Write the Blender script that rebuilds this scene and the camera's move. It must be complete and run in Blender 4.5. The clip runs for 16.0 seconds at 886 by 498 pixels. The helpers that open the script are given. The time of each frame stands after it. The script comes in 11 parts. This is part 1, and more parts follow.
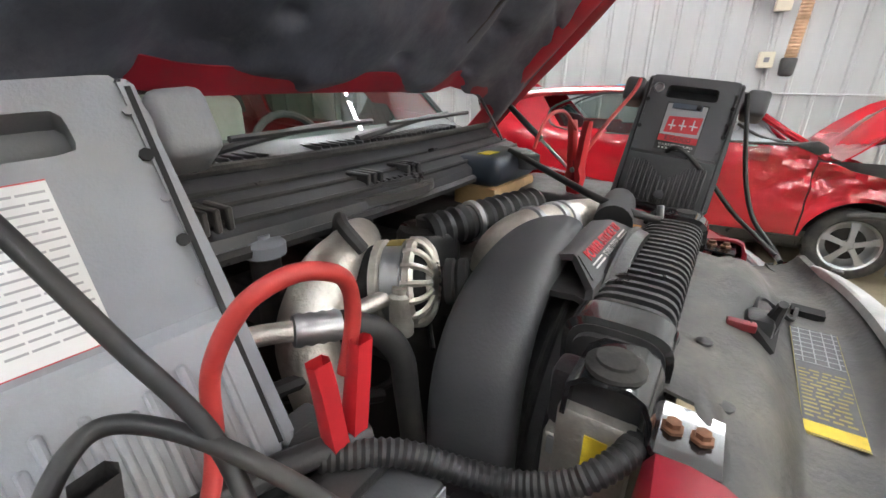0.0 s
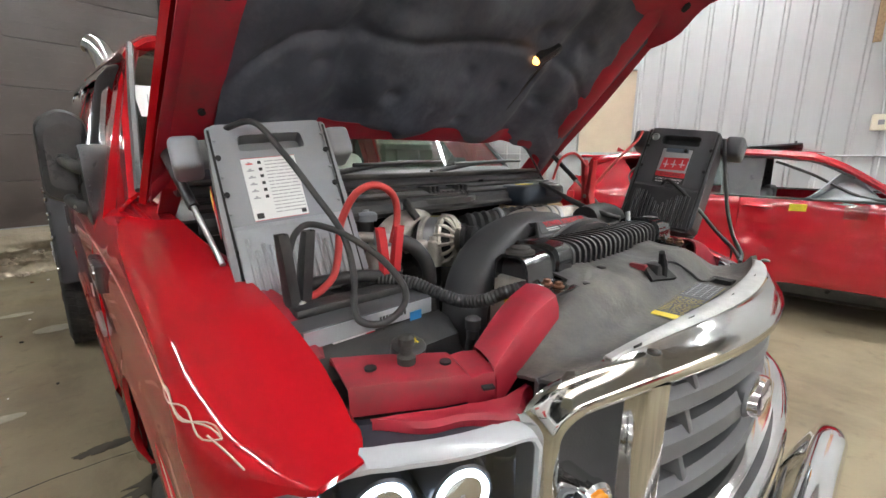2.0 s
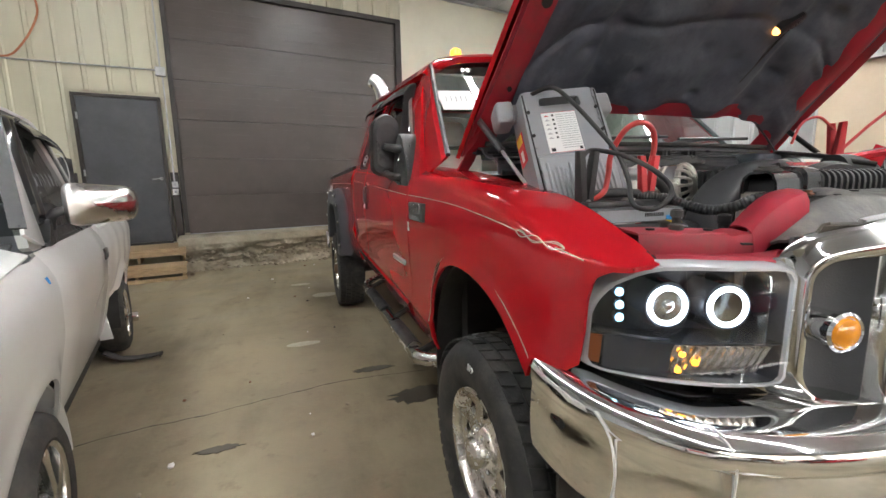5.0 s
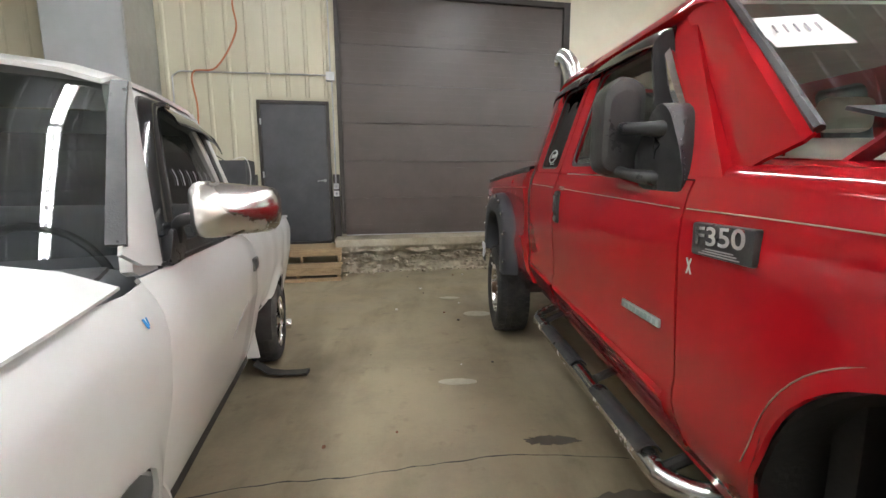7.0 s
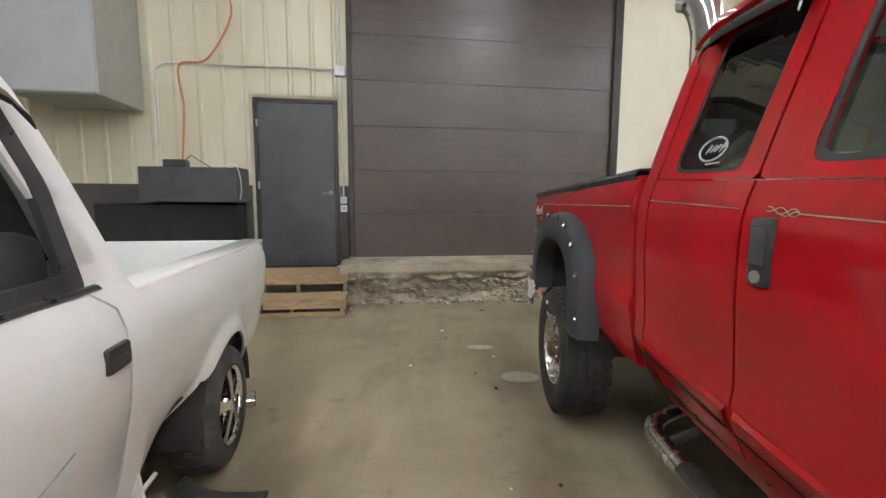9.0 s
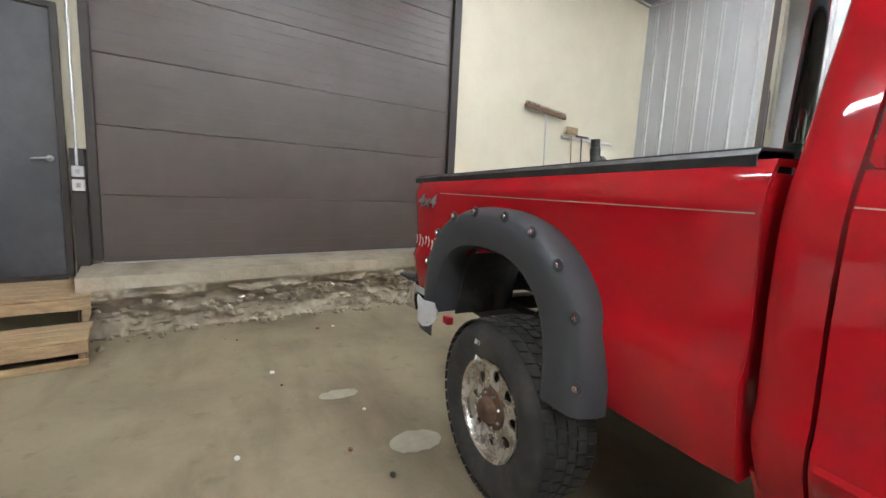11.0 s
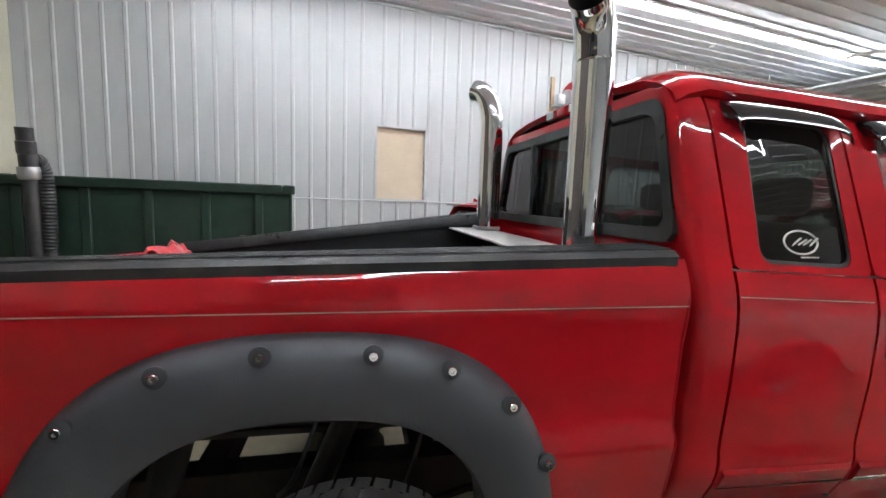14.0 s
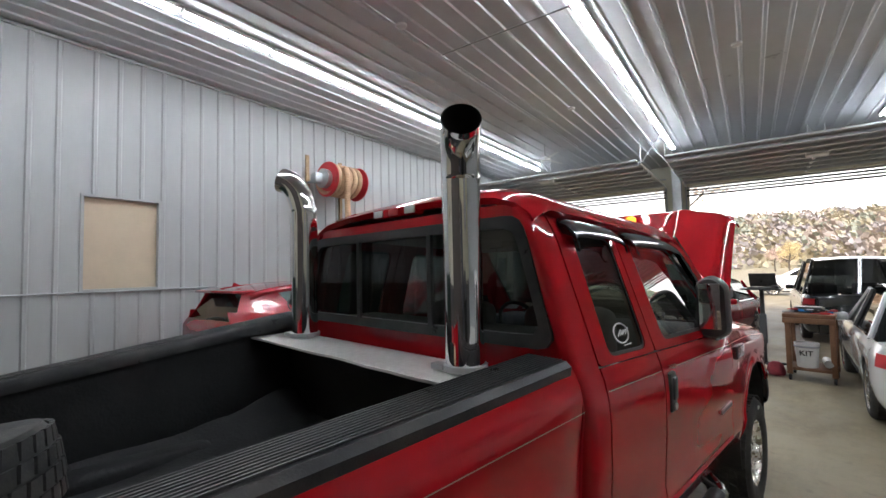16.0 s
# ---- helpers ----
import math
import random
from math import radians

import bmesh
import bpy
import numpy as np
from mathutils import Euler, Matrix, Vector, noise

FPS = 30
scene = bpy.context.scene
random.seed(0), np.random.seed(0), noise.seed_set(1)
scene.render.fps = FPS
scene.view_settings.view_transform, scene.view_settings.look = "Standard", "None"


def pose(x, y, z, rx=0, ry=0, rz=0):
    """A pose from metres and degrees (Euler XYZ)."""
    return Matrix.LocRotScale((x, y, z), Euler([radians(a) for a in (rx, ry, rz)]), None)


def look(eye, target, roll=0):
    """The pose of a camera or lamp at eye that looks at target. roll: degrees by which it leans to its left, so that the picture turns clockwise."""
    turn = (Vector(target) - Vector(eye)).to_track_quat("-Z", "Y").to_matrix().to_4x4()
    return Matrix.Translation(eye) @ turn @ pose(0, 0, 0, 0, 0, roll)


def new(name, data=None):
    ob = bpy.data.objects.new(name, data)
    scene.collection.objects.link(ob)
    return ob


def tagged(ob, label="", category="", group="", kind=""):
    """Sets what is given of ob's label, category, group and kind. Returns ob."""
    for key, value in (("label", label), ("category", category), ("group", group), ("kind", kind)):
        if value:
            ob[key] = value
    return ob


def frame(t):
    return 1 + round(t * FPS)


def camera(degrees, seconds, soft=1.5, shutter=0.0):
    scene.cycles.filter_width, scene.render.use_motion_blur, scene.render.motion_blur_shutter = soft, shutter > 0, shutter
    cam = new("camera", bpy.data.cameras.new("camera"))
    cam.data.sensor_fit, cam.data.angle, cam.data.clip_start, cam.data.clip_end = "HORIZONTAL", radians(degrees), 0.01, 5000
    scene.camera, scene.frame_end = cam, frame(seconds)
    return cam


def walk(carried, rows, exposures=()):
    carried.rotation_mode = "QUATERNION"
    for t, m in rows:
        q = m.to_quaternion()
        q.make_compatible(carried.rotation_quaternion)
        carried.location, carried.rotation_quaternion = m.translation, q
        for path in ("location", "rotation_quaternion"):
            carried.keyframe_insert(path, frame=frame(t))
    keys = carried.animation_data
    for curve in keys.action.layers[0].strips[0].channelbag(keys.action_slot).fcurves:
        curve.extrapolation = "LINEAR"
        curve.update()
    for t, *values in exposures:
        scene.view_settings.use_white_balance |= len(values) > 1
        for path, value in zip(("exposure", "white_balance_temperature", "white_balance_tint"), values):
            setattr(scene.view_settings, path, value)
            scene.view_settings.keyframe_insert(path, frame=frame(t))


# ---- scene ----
cam = camera(92.1, 16.0)
PATH = [
    (0, (0.211, 1.328, 1.67), (1.771, 2.348, 0.945), 0.9),
    (0.5, (0.135, 1.247, 1.654), (1.696, 2.318, 1.009), 0.4),
    (1, (0.079, 1.118, 1.625), (1.55, 2.342, 1.044), -0.2),
    (1.5, (0.002, 0.971, 1.617), (1.369, 2.342, 1.115), 0.0),
    (2, (-0.106, 0.834, 1.596), (1.226, 2.261, 1.162), 0.3),
    (2.5, (-0.221, 0.713, 1.575), (1.054, 2.212, 1.219), 0.0),
    (3, (-0.297, 0.637, 1.551), (0.894, 2.215, 1.254), -0.5),
    (3.5, (-0.348, 0.596, 1.505), (0.763, 2.239, 1.243), -0.9),
    (4, (-0.401, 0.571, 1.448), (0.621, 2.272, 1.192), -1.1),
    (4.5, (-0.478, 0.554, 1.398), (0.406, 2.322, 1.093), -0.8),
    (5, (-0.558, 0.598, 1.38), (0.108, 2.457, 1.064), -1.1),
    (5.2, (-0.58, 0.638, 1.381), (0.005, 2.523, 1.059), -1.4),
    (7.3, (-0.714, 1.646, 1.374), (-0.688, 3.626, 1.088), -0.3),
    (7.5, (-0.726, 1.762, 1.372), (-0.706, 3.741, 1.086), -0.3),
    (8, (-0.727, 2.106, 1.395), (-0.76, 4.091, 1.149), 0.1),
    (8.2, (-0.730, 2.220, 1.4), (-0.790, 4.205, 1.163), 0.2),
    (10.3, (-0.983, 3.58, 1.351), (-0.552, 5.524, 1.162), 2.2),
    (10.5, (-1.029, 3.703, 1.365), (-0.436, 5.603, 1.165), 2.5),
    (11, (-1.115, 3.975, 1.391), (-0.221, 5.743, 1.116), 2.7),
    (11.5, (-1.135, 4.297, 1.405), (0.052, 5.881, 1.115), 3.5),
    (12, (-1.156, 4.597, 1.431), (0.295, 5.945, 1.148), 3.8),
    (12.5, (-1.197, 4.882, 1.471), (0.532, 5.852, 1.202), 3.4),
    (13, (-1.137, 5.101, 1.528), (0.791, 5.563, 1.269), 3.4),
    (13.5, (-1.073, 5.286, 1.591), (0.912, 5.282, 1.346), 3.8),
    (14, (-1.042, 5.479, 1.646), (0.904, 5.078, 1.42), 2.0),
    (14.5, (-0.999, 5.598, 1.716), (0.85, 4.86, 1.523), 1.1),
    (15, (-0.883, 5.655, 1.769), (0.854, 4.668, 1.674), -0.1),
    (15.5, (-0.769, 5.698, 1.818), (0.822, 4.485, 1.831), -0.9),
    (16, (-0.654, 5.789, 1.816), (0.756, 4.374, 1.913), -1.2),
]
walk(cam, [(t, look(eye, target, roll)) for t, eye, target, roll in PATH], [
    (0.0, 1.64, 6500, 10), (0.5, 1.64, 6500, 10), (1.0, 1.58, 6500, 10), (1.5, 1.62, 6500, 10), (2.0, 1.46, 6550, 10), (3.5, 1.48, 6550, 10), (5.0, 1.48, 6550, 10),
    (7.5, 1.56, 6500, 10), (8.2, 1.58, 6450, 10), (10.3, 1.75, 6400, 10), (11.5, 1.90, 6300, 10), (12.0, 1.84, 6300, 10), (12.5, 1.62, 6250, 10),
    (13.5, 1.50, 6200, 10), (14.5, 1.34, 6200, 10), (15.0, 0.98, 6150, 10), (15.5, 0.76, 6100, 10), (16.0, 0.62, 6100, 10)])

# ==== PLACE ====
# ---- world, sun, exposure ----
world = bpy.data.worlds.new("world")
scene.world = world
world.use_nodes = True
_wn = world.node_tree
_sky = _wn.nodes.new("ShaderNodeTexSky")
_sky.sky_type, _sky.sun_disc = "NISHITA", False
_sky.sun_elevation, _sky.sun_rotation = radians(40), radians(25)
_sky.dust_density, _sky.air_density, _sky.ozone_density = 9.0, 1.0, 0.2
_wn.links.new(_sky.outputs[0], _wn.nodes["Background"].inputs[0])
_wn.nodes["Background"].inputs[1].default_value = 0.15
sun = new("sun", bpy.data.lights.new("sun", "SUN"))
sun.data.energy, sun.data.angle, sun.data.color = 4.0, radians(6), (1.0, 0.95, 0.88)
sun.rotation_euler = Euler((radians(-50), 0, radians(25)))

# ---- materials ----
def material(name, base, rough=0.5, metal=0.0, var=0.0, scale=6.0, bump=0.0, bump_scale=80.0, coat=0.0, rvar=0.0, dirt=None, dirt_amt=0.0, dirt_scale=2.0, emit=None, power=0.0, spec=0.5, stretch=None):
    m = bpy.data.materials.new(name)
    m.use_nodes = True
    n, l = m.node_tree.nodes, m.node_tree.links
    p = n["Principled BSDF"]
    p.inputs["Base Color"].default_value = (*base, 1)
    p.inputs["Roughness"].default_value = rough
    p.inputs["Metallic"].default_value = metal
    p.inputs["Coat Weight"].default_value = coat
    p.inputs["Coat Roughness"].default_value = 0.04
    p.inputs["Specular IOR Level"].default_value = spec
    if emit:
        p.inputs["Emission Color"].default_value = (*emit, 1)
        p.inputs["Emission Strength"].default_value = power
    if var or bump or rvar or dirt:
        co = n.new("ShaderNodeTexCoord")
        src = co.outputs["Object"]
        if stretch:
            mp = n.new("ShaderNodeMapping")
            mp.inputs["Scale"].default_value = stretch
            l.new(src, mp.inputs[0])
            src = mp.outputs[0]
        n1 = n.new("ShaderNodeTexNoise")
        n1.inputs["Scale"].default_value, n1.inputs["Detail"].default_value = scale, 8
        n1.inputs["Roughness"].default_value = 0.65
        l.new(src, n1.inputs["Vector"])
        col = None
        if var:
            mr = n.new("ShaderNodeMapRange")
            mr.inputs["From Min"].default_value, mr.inputs["From Max"].default_value = 0.3, 0.7
            mr.inputs["To Min"].default_value, mr.inputs["To Max"].default_value = 1 - var, 1 + var
            l.new(n1.outputs["Fac"], mr.inputs["Value"])
            mx = n.new("ShaderNodeMix")
            mx.data_type, mx.blend_type = "RGBA", "MULTIPLY"
            mx.inputs["Factor"].default_value = 1
            mx.inputs[6].default_value = (*base, 1)
            l.new(mr.outputs[0], mx.inputs[7])
            col = mx.outputs[2]
        if dirt:
            n2 = n.new("ShaderNodeTexNoise")
            n2.inputs["Scale"].default_value, n2.inputs["Detail"].default_value = dirt_scale, 10
            n2.inputs["Roughness"].default_value = 0.7
            l.new(src, n2.inputs["Vector"])
            r2 = n.new("ShaderNodeMapRange")
            r2.inputs["From Min"].default_value, r2.inputs["From Max"].default_value = 0.45, 0.72
            r2.inputs["To Max"].default_value = dirt_amt
            l.new(n2.outputs["Fac"], r2.inputs["Value"])
            m2 = n.new("ShaderNodeMix")
            m2.data_type = "RGBA"
            l.new(r2.outputs[0], m2.inputs["Factor"])
            if col:
                l.new(col, m2.inputs[6])
            else:
                m2.inputs[6].default_value = (*base, 1)
            m2.inputs[7].default_value = (*dirt, 1)
            col = m2.outputs[2]
        if col:
            l.new(col, p.inputs["Base Color"])
        if rvar:
            rr = n.new("ShaderNodeMapRange")
            rr.inputs["From Min"].default_value, rr.inputs["From Max"].default_value = 0.3, 0.7
            rr.inputs["To Min"].default_value, rr.inputs["To Max"].default_value = max(0.02, rough - rvar), min(1, rough + rvar)
            l.new(n1.outputs["Fac"], rr.inputs["Value"])
            l.new(rr.outputs[0], p.inputs["Roughness"])
        if bump:
            n3 = n.new("ShaderNodeTexNoise")
            n3.inputs["Scale"].default_value, n3.inputs["Detail"].default_value = bump_scale, 5
            l.new(src, n3.inputs["Vector"])
            b = n.new("ShaderNodeBump")
            b.inputs["Strength"].default_value, b.inputs["Distance"].default_value = min(1, bump), 0.01 * max(1, bump)
            l.new(n3.outputs["Fac"], b.inputs["Height"])
            l.new(b.outputs[0], p.inputs["Normal"])
    return m


def glass_material(name, tint, rough=0.0, shine=0.05):
    """Thin pane: clear share and mirror share by Fresnel."""
    m = bpy.data.materials.new(name)
    m.use_nodes = True
    n, l = m.node_tree.nodes, m.node_tree.links
    out = n["Material Output"]
    n.remove(n["Principled BSDF"])
    t, g, mx, w, pw, f = (n.new(k) for k in ("ShaderNodeBsdfTransparent", "ShaderNodeBsdfGlossy", "ShaderNodeMixShader", "ShaderNodeLayerWeight", "ShaderNodeMath", "ShaderNodeMath"))
    t.inputs[0].default_value = (*tint, 1)
    g.inputs["Roughness"].default_value = rough
    w.inputs["Blend"].default_value = 0.5
    pw.operation, pw.inputs[1].default_value = "POWER", 4.0
    f.operation, f.inputs[1].default_value, f.inputs[2].default_value = "MULTIPLY_ADD", 0.9, shine
    l.new(w.outputs["Facing"], pw.inputs[0])
    l.new(pw.outputs[0], f.inputs[0])
    l.new(f.outputs[0], mx.inputs[0])
    l.new(t.outputs[0], mx.inputs[1])
    l.new(g.outputs[0], mx.inputs[2])
    l.new(mx.outputs[0], out.inputs[0])
    return m


RED = material("red_car_paint", (0.41, 0.008, 0.014), 0.5, 0.0, var=0.06, scale=2.5, coat=1.0, spec=0.0)
RED_IN = material("red_inner_paint", (0.33, 0.012, 0.028), 0.5, 0.0, var=0.25, scale=5, rvar=0.15, dirt=(0.10, 0.05, 0.045), dirt_amt=0.7, dirt_scale=6)
RED_CAR = material("bright_red_car_paint", (0.38, 0.005, 0.015), 0.22, 0.05, var=0.08, scale=3, coat=1.0)
WHITE_PAINT = material("white_car_paint", (0.72, 0.72, 0.70), 0.3, 0.0, var=0.05, scale=3, coat=0.7, dirt=(0.5, 0.48, 0.44), dirt_amt=0.35, dirt_scale=3)
CHROME = material("chrome", (0.80, 0.80, 0.80), 0.06, 1.0, var=0.05, scale=4, rvar=0.04)
CHROME_WORN = material("worn_chrome", (0.66, 0.65, 0.63), 0.22, 1.0, var=0.15, scale=8, rvar=0.12, bump=0.05, bump_scale=60)
ALU = material("cast_aluminium", (0.70, 0.67, 0.61), 0.42, 0.85, var=0.2, scale=12, rvar=0.15, bump=0.25, bump_scale=140, dirt=(0.24, 0.19, 0.13), dirt_amt=0.5, dirt_scale=9)
STEEL = material("galvanised_steel", (0.48, 0.49, 0.50), 0.4, 0.9, var=0.12, scale=10, rvar=0.1)
BLACK_PL = material("black_plastic", (0.024, 0.024, 0.026), 0.38, 0.0, var=0.2, scale=9, rvar=0.15, bump=0.12, bump_scale=220, dirt=(0.11, 0.10, 0.085), dirt_amt=0.45, dirt_scale=5)
DUSTY_PL = material("dusty_black_plastic", (0.06, 0.058, 0.056), 0.5, 0.0, var=0.35, scale=9, rvar=0.18, bump=0.15, bump_scale=120, dirt=(0.20, 0.175, 0.135), dirt_amt=0.7, dirt_scale=5)
GREY_PL = material("grey_plastic", (0.225, 0.235, 0.26), 0.5, 0.0, var=0.12, scale=5, rvar=0.1, bump=0.08, bump_scale=300, dirt=(0.27, 0.24, 0.19), dirt_amt=0.5, dirt_scale=4)
GREY_PL2 = material("light_grey_ribbed_plastic", (0.30, 0.315, 0.34), 0.5, 0.0, var=0.12, scale=5, rvar=0.1, bump=0.08, bump_scale=300, dirt=(0.2, 0.18, 0.14), dirt_amt=0.5, dirt_scale=4)
DARK_GREY = material("dark_grey_plastic", (0.065, 0.066, 0.07), 0.5, 0.0, var=0.12, scale=6, rvar=0.1, bump=0.1, bump_scale=250)
FLARE = material("textured_flare_plastic", (0.05, 0.052, 0.058), 0.55, 0.0, var=0.1, scale=4, bump=0.25, bump_scale=420)
GRILLE = material("grey_grille_plastic", (0.13, 0.132, 0.138), 0.5, 0.1, var=0.1, scale=6)
RUBBER = material("tyre_rubber", (0.030, 0.029, 0.028), 0.8, 0.0, var=0.25, scale=8, bump=0.2, bump_scale=120, dirt=(0.12, 0.105, 0.085), dirt_amt=0.55, dirt_scale=6)
HOSE = material("black_rubber_hose", (0.022, 0.022, 0.023), 0.5, 0.0, var=0.2, scale=12, dirt=(0.09, 0.08, 0.065), dirt_amt=0.4, dirt_scale=8)
CABLE_RED = material("red_cable", (0.50, 0.05, 0.045), 0.45, 0.0, var=0.12, scale=20)
CLAMP_RED = material("red_clamp_plastic", (0.52, 0.022, 0.03), 0.4, 0.0, var=0.12, scale=14)
LINER = material("hood_liner_felt", (0.066, 0.073, 0.097), 0.6, 0.0, var=0.35, scale=4, bump=0.25, bump_scale=30, dirt=(0.20, 0.21, 0.235), dirt_amt=0.6, dirt_scale=3)
# near-black: shade put into the colour for holes and gaps, also black parts
DARK = material("hole_shade_and_black_parts", (0.010, 0.010, 0.010), 0.8, 0.0, var=0.3, scale=5)
UNDER = material("grimy_underbody", (0.030, 0.027, 0.024), 0.7, 0.1, var=0.4, scale=9, bump=0.2, bump_scale=60)
GLASS = glass_material("clear_glass", (0.70, 0.80, 0.75), 0.0, 0.16)
SCREEN = glass_material("greenish_windshield_glass", (0.62, 0.74, 0.66), 0.0, 0.10)
TINT = glass_material("tinted_glass", (0.10, 0.11, 0.11))
FILM = glass_material("cloudy_clear_film", (0.55, 0.60, 0.58), 0.15)
LENS = glass_material("lamp_lens", (0.95, 0.96, 0.97))
AMBER = material("amber_lens", (0.55, 0.20, 0.012), 0.15, 0.0, emit=(1.0, 0.36, 0.03), power=0.06, coat=1.0)
AMBER_LIT = material("lit_amber_lamp", (0.8, 0.3, 0.03), 0.2, 0.0, emit=(1.0, 0.38, 0.03), power=1.6)
HALO = material("halo_ring", (0.9, 0.95, 1.0), 0.3, 0.0, emit=(0.74, 0.89, 1.0), power=3.0)
LED_BLUE = material("blue_white_led", (0.6, 0.85, 1.0), 0.3, 0.0, emit=(0.35, 0.72, 1.0), power=1.8)
BULB = material("warm_bulb", (1, 0.8, 0.5), 0.3, 0.0, emit=(1.0, 0.40, 0.09), power=2.2)
WHITE_LBL = material("white_label", (0.72, 0.72, 0.71), 0.5, 0.0, var=0.06, scale=8)
YELLOW_LBL = material("yellow_label", (0.70, 0.52, 0.03), 0.5, 0.0, var=0.2, scale=20)
BLACK_INK = material("black_ink", (0.02, 0.02, 0.02), 0.6)
GREY_INK = material("grey_ink", (0.35, 0.35, 0.36), 0.6)
RED_INK = material("red_ink", (0.55, 0.02, 0.03), 0.5)
SILVER = material("silver_ink", (0.55, 0.55, 0.56), 0.35, 0.7)
PIN = material("pinstripe", (0.50, 0.36, 0.29), 0.4, 0.2)
CHALK = material("paint_marker", (0.80, 0.50, 0.45), 0.7)
WOODP = material("weathered_pallet_wood", (0.36, 0.25, 0.14), 0.75, 0.0, var=0.3, scale=5, bump=0.2, bump_scale=60, stretch=(1, 8, 8), dirt=(0.16, 0.12, 0.08), dirt_amt=0.5, dirt_scale=3)
WOODB = material("brown_wood", (0.16, 0.075, 0.035), 0.6, 0.0, var=0.3, scale=6, bump=0.1, bump_scale=60)
CREAM = material("cream_ribbed_steel", (0.56, 0.53, 0.40), 0.4, 0.0, var=0.05, scale=3, dirt=(0.42, 0.38, 0.27), dirt_amt=0.35, dirt_scale=1.5, stretch=(3, 3, 0.6))
WHITE_STEEL = material("white_ribbed_steel", (0.395, 0.402, 0.405), 0.36, 0.0, var=0.04, scale=2, dirt=(0.43, 0.43, 0.415), dirt_amt=0.3, dirt_scale=1.2, stretch=(3, 3, 0.6))
CREAM_PANEL = material("cream_flat_panel", (0.66, 0.62, 0.49), 0.5, 0.0, var=0.04, scale=2, dirt=(0.55, 0.51, 0.4), dirt_amt=0.3, dirt_scale=1.5)
CEILING_M = material("white_ribbed_ceiling_steel", (0.56, 0.57, 0.60), 0.33, 0.0, var=0.06, scale=2, rvar=0.06)
DOOR_BROWN = material("brown_door_panel", (0.074, 0.058, 0.051), 0.36, 0.0, var=0.12, scale=3, bump=0.12, bump_scale=120, dirt=(0.10, 0.08, 0.07), dirt_amt=0.4, dirt_scale=2)
DOOR_GREY = material("dark_grey_steel_door", (0.062, 0.064, 0.072), 0.4, 0.2, var=0.2, scale=3, rvar=0.12, dirt=(0.11, 0.11, 0.115), dirt_amt=0.5, dirt_scale=2)
TRIM_DARK = material("dark_brown_trim", (0.030, 0.024, 0.021), 0.5, 0.0, var=0.2, scale=5)
WAINSCOT = material("dark_grey_wainscot", (0.07, 0.065, 0.062), 0.6, 0.0, var=0.15, scale=4)
GREEN_BIN = material("dark_green_steel", (0.012, 0.035, 0.022), 0.5, 0.2, var=0.3, scale=5, rvar=0.1, dirt=(0.05, 0.045, 0.035), dirt_amt=0.4, dirt_scale=4)
BLIND = material("tan_board", (0.55, 0.45, 0.33), 0.7, 0.0, var=0.06, scale=3)
TUBE_LIGHT = material("fluorescent_tube", (1, 1, 1), 0.4, 0.0, emit=(0.96, 0.99, 1.0), power=30.0)


def concrete_material(name, base, rubble=False):
    m = material(name, base, 0.6 if not rubble else 0.9, 0.0, var=0.14, scale=1.3, rvar=0.14, bump=0.15 if not rubble else 0.9, bump_scale=40 if not rubble else 14,
                 dirt=tuple(c * 0.5 for c in base), dirt_amt=0.75, dirt_scale=0.8 if not rubble else 4)
    return m


CONCRETE = concrete_material("worn_concrete_floor", (0.275, 0.229, 0.148))


def mottle(m, light, dark):
    """Adds large pale and brown smears to a floor."""
    n, l = m.node_tree.nodes, m.node_tree.links
    p = n["Principled BSDF"]
    src = p.inputs["Base Color"].links[0].from_socket
    co = n.new("ShaderNodeTexCoord")
    for col, scale, lo, hi, amt, stretch in ((light, 0.55, 0.50, 0.72, 0.65, (1.0, 0.6, 1.0)), (dark, 0.9, 0.50, 0.72, 0.78, (1.6, 0.5, 1.0)), (dark, 6.0, 0.58, 0.75, 0.6, (1.0, 1.0, 1.0))):
        mp, t, r, x = (n.new(k) for k in ("ShaderNodeMapping", "ShaderNodeTexNoise", "ShaderNodeMapRange", "ShaderNodeMix"))
        mp.inputs["Scale"].default_value = stretch
        mp.inputs["Location"].default_value = (scale * 3, scale * 7, 0)
        t.inputs["Scale"].default_value, t.inputs["Detail"].default_value, t.inputs["Roughness"].default_value = scale, 9, 0.62
        r.inputs["From Min"].default_value, r.inputs["From Max"].default_value, r.inputs["To Max"].default_value = lo, hi, amt
        x.data_type = "RGBA"
        x.inputs[7].default_value = (*col, 1)
        l.new(co.outputs["Object"], mp.inputs[0])
        l.new(mp.outputs[0], t.inputs["Vector"])
        l.new(t.outputs["Fac"], r.inputs["Value"])
        l.new(r.outputs[0], x.inputs["Factor"])
        l.new(src, x.inputs[6])
        src = x.outputs[2]
    l.new(src, p.inputs["Base Color"])


mottle(CONCRETE, (0.36, 0.31, 0.212), (0.115, 0.088, 0.052))
RUBBLE = concrete_material("eroded_foundation", (0.34, 0.29, 0.215), True)
mottle(RUBBLE, (0.45, 0.41, 0.33), (0.13, 0.10, 0.065))

# ---- mesh helpers ----
def thing(name, at, label, category, group="", kind=""):
    e = new(name)
    e.empty_display_size = 0.1
    e.matrix_basis = Matrix.Translation(at)
    return tagged(e, label, category, group, kind)


def finish(name, bm, mat, smooth=False):
    bmesh.ops.recalc_face_normals(bm, faces=bm.faces)
    me = bpy.data.meshes.new(name)
    bm.to_mesh(me)
    bm.free()
    me.materials.append(mat)
    if smooth:
        me.shade_smooth()
        me.set_sharp_from_angle(angle=radians(38))
    return me


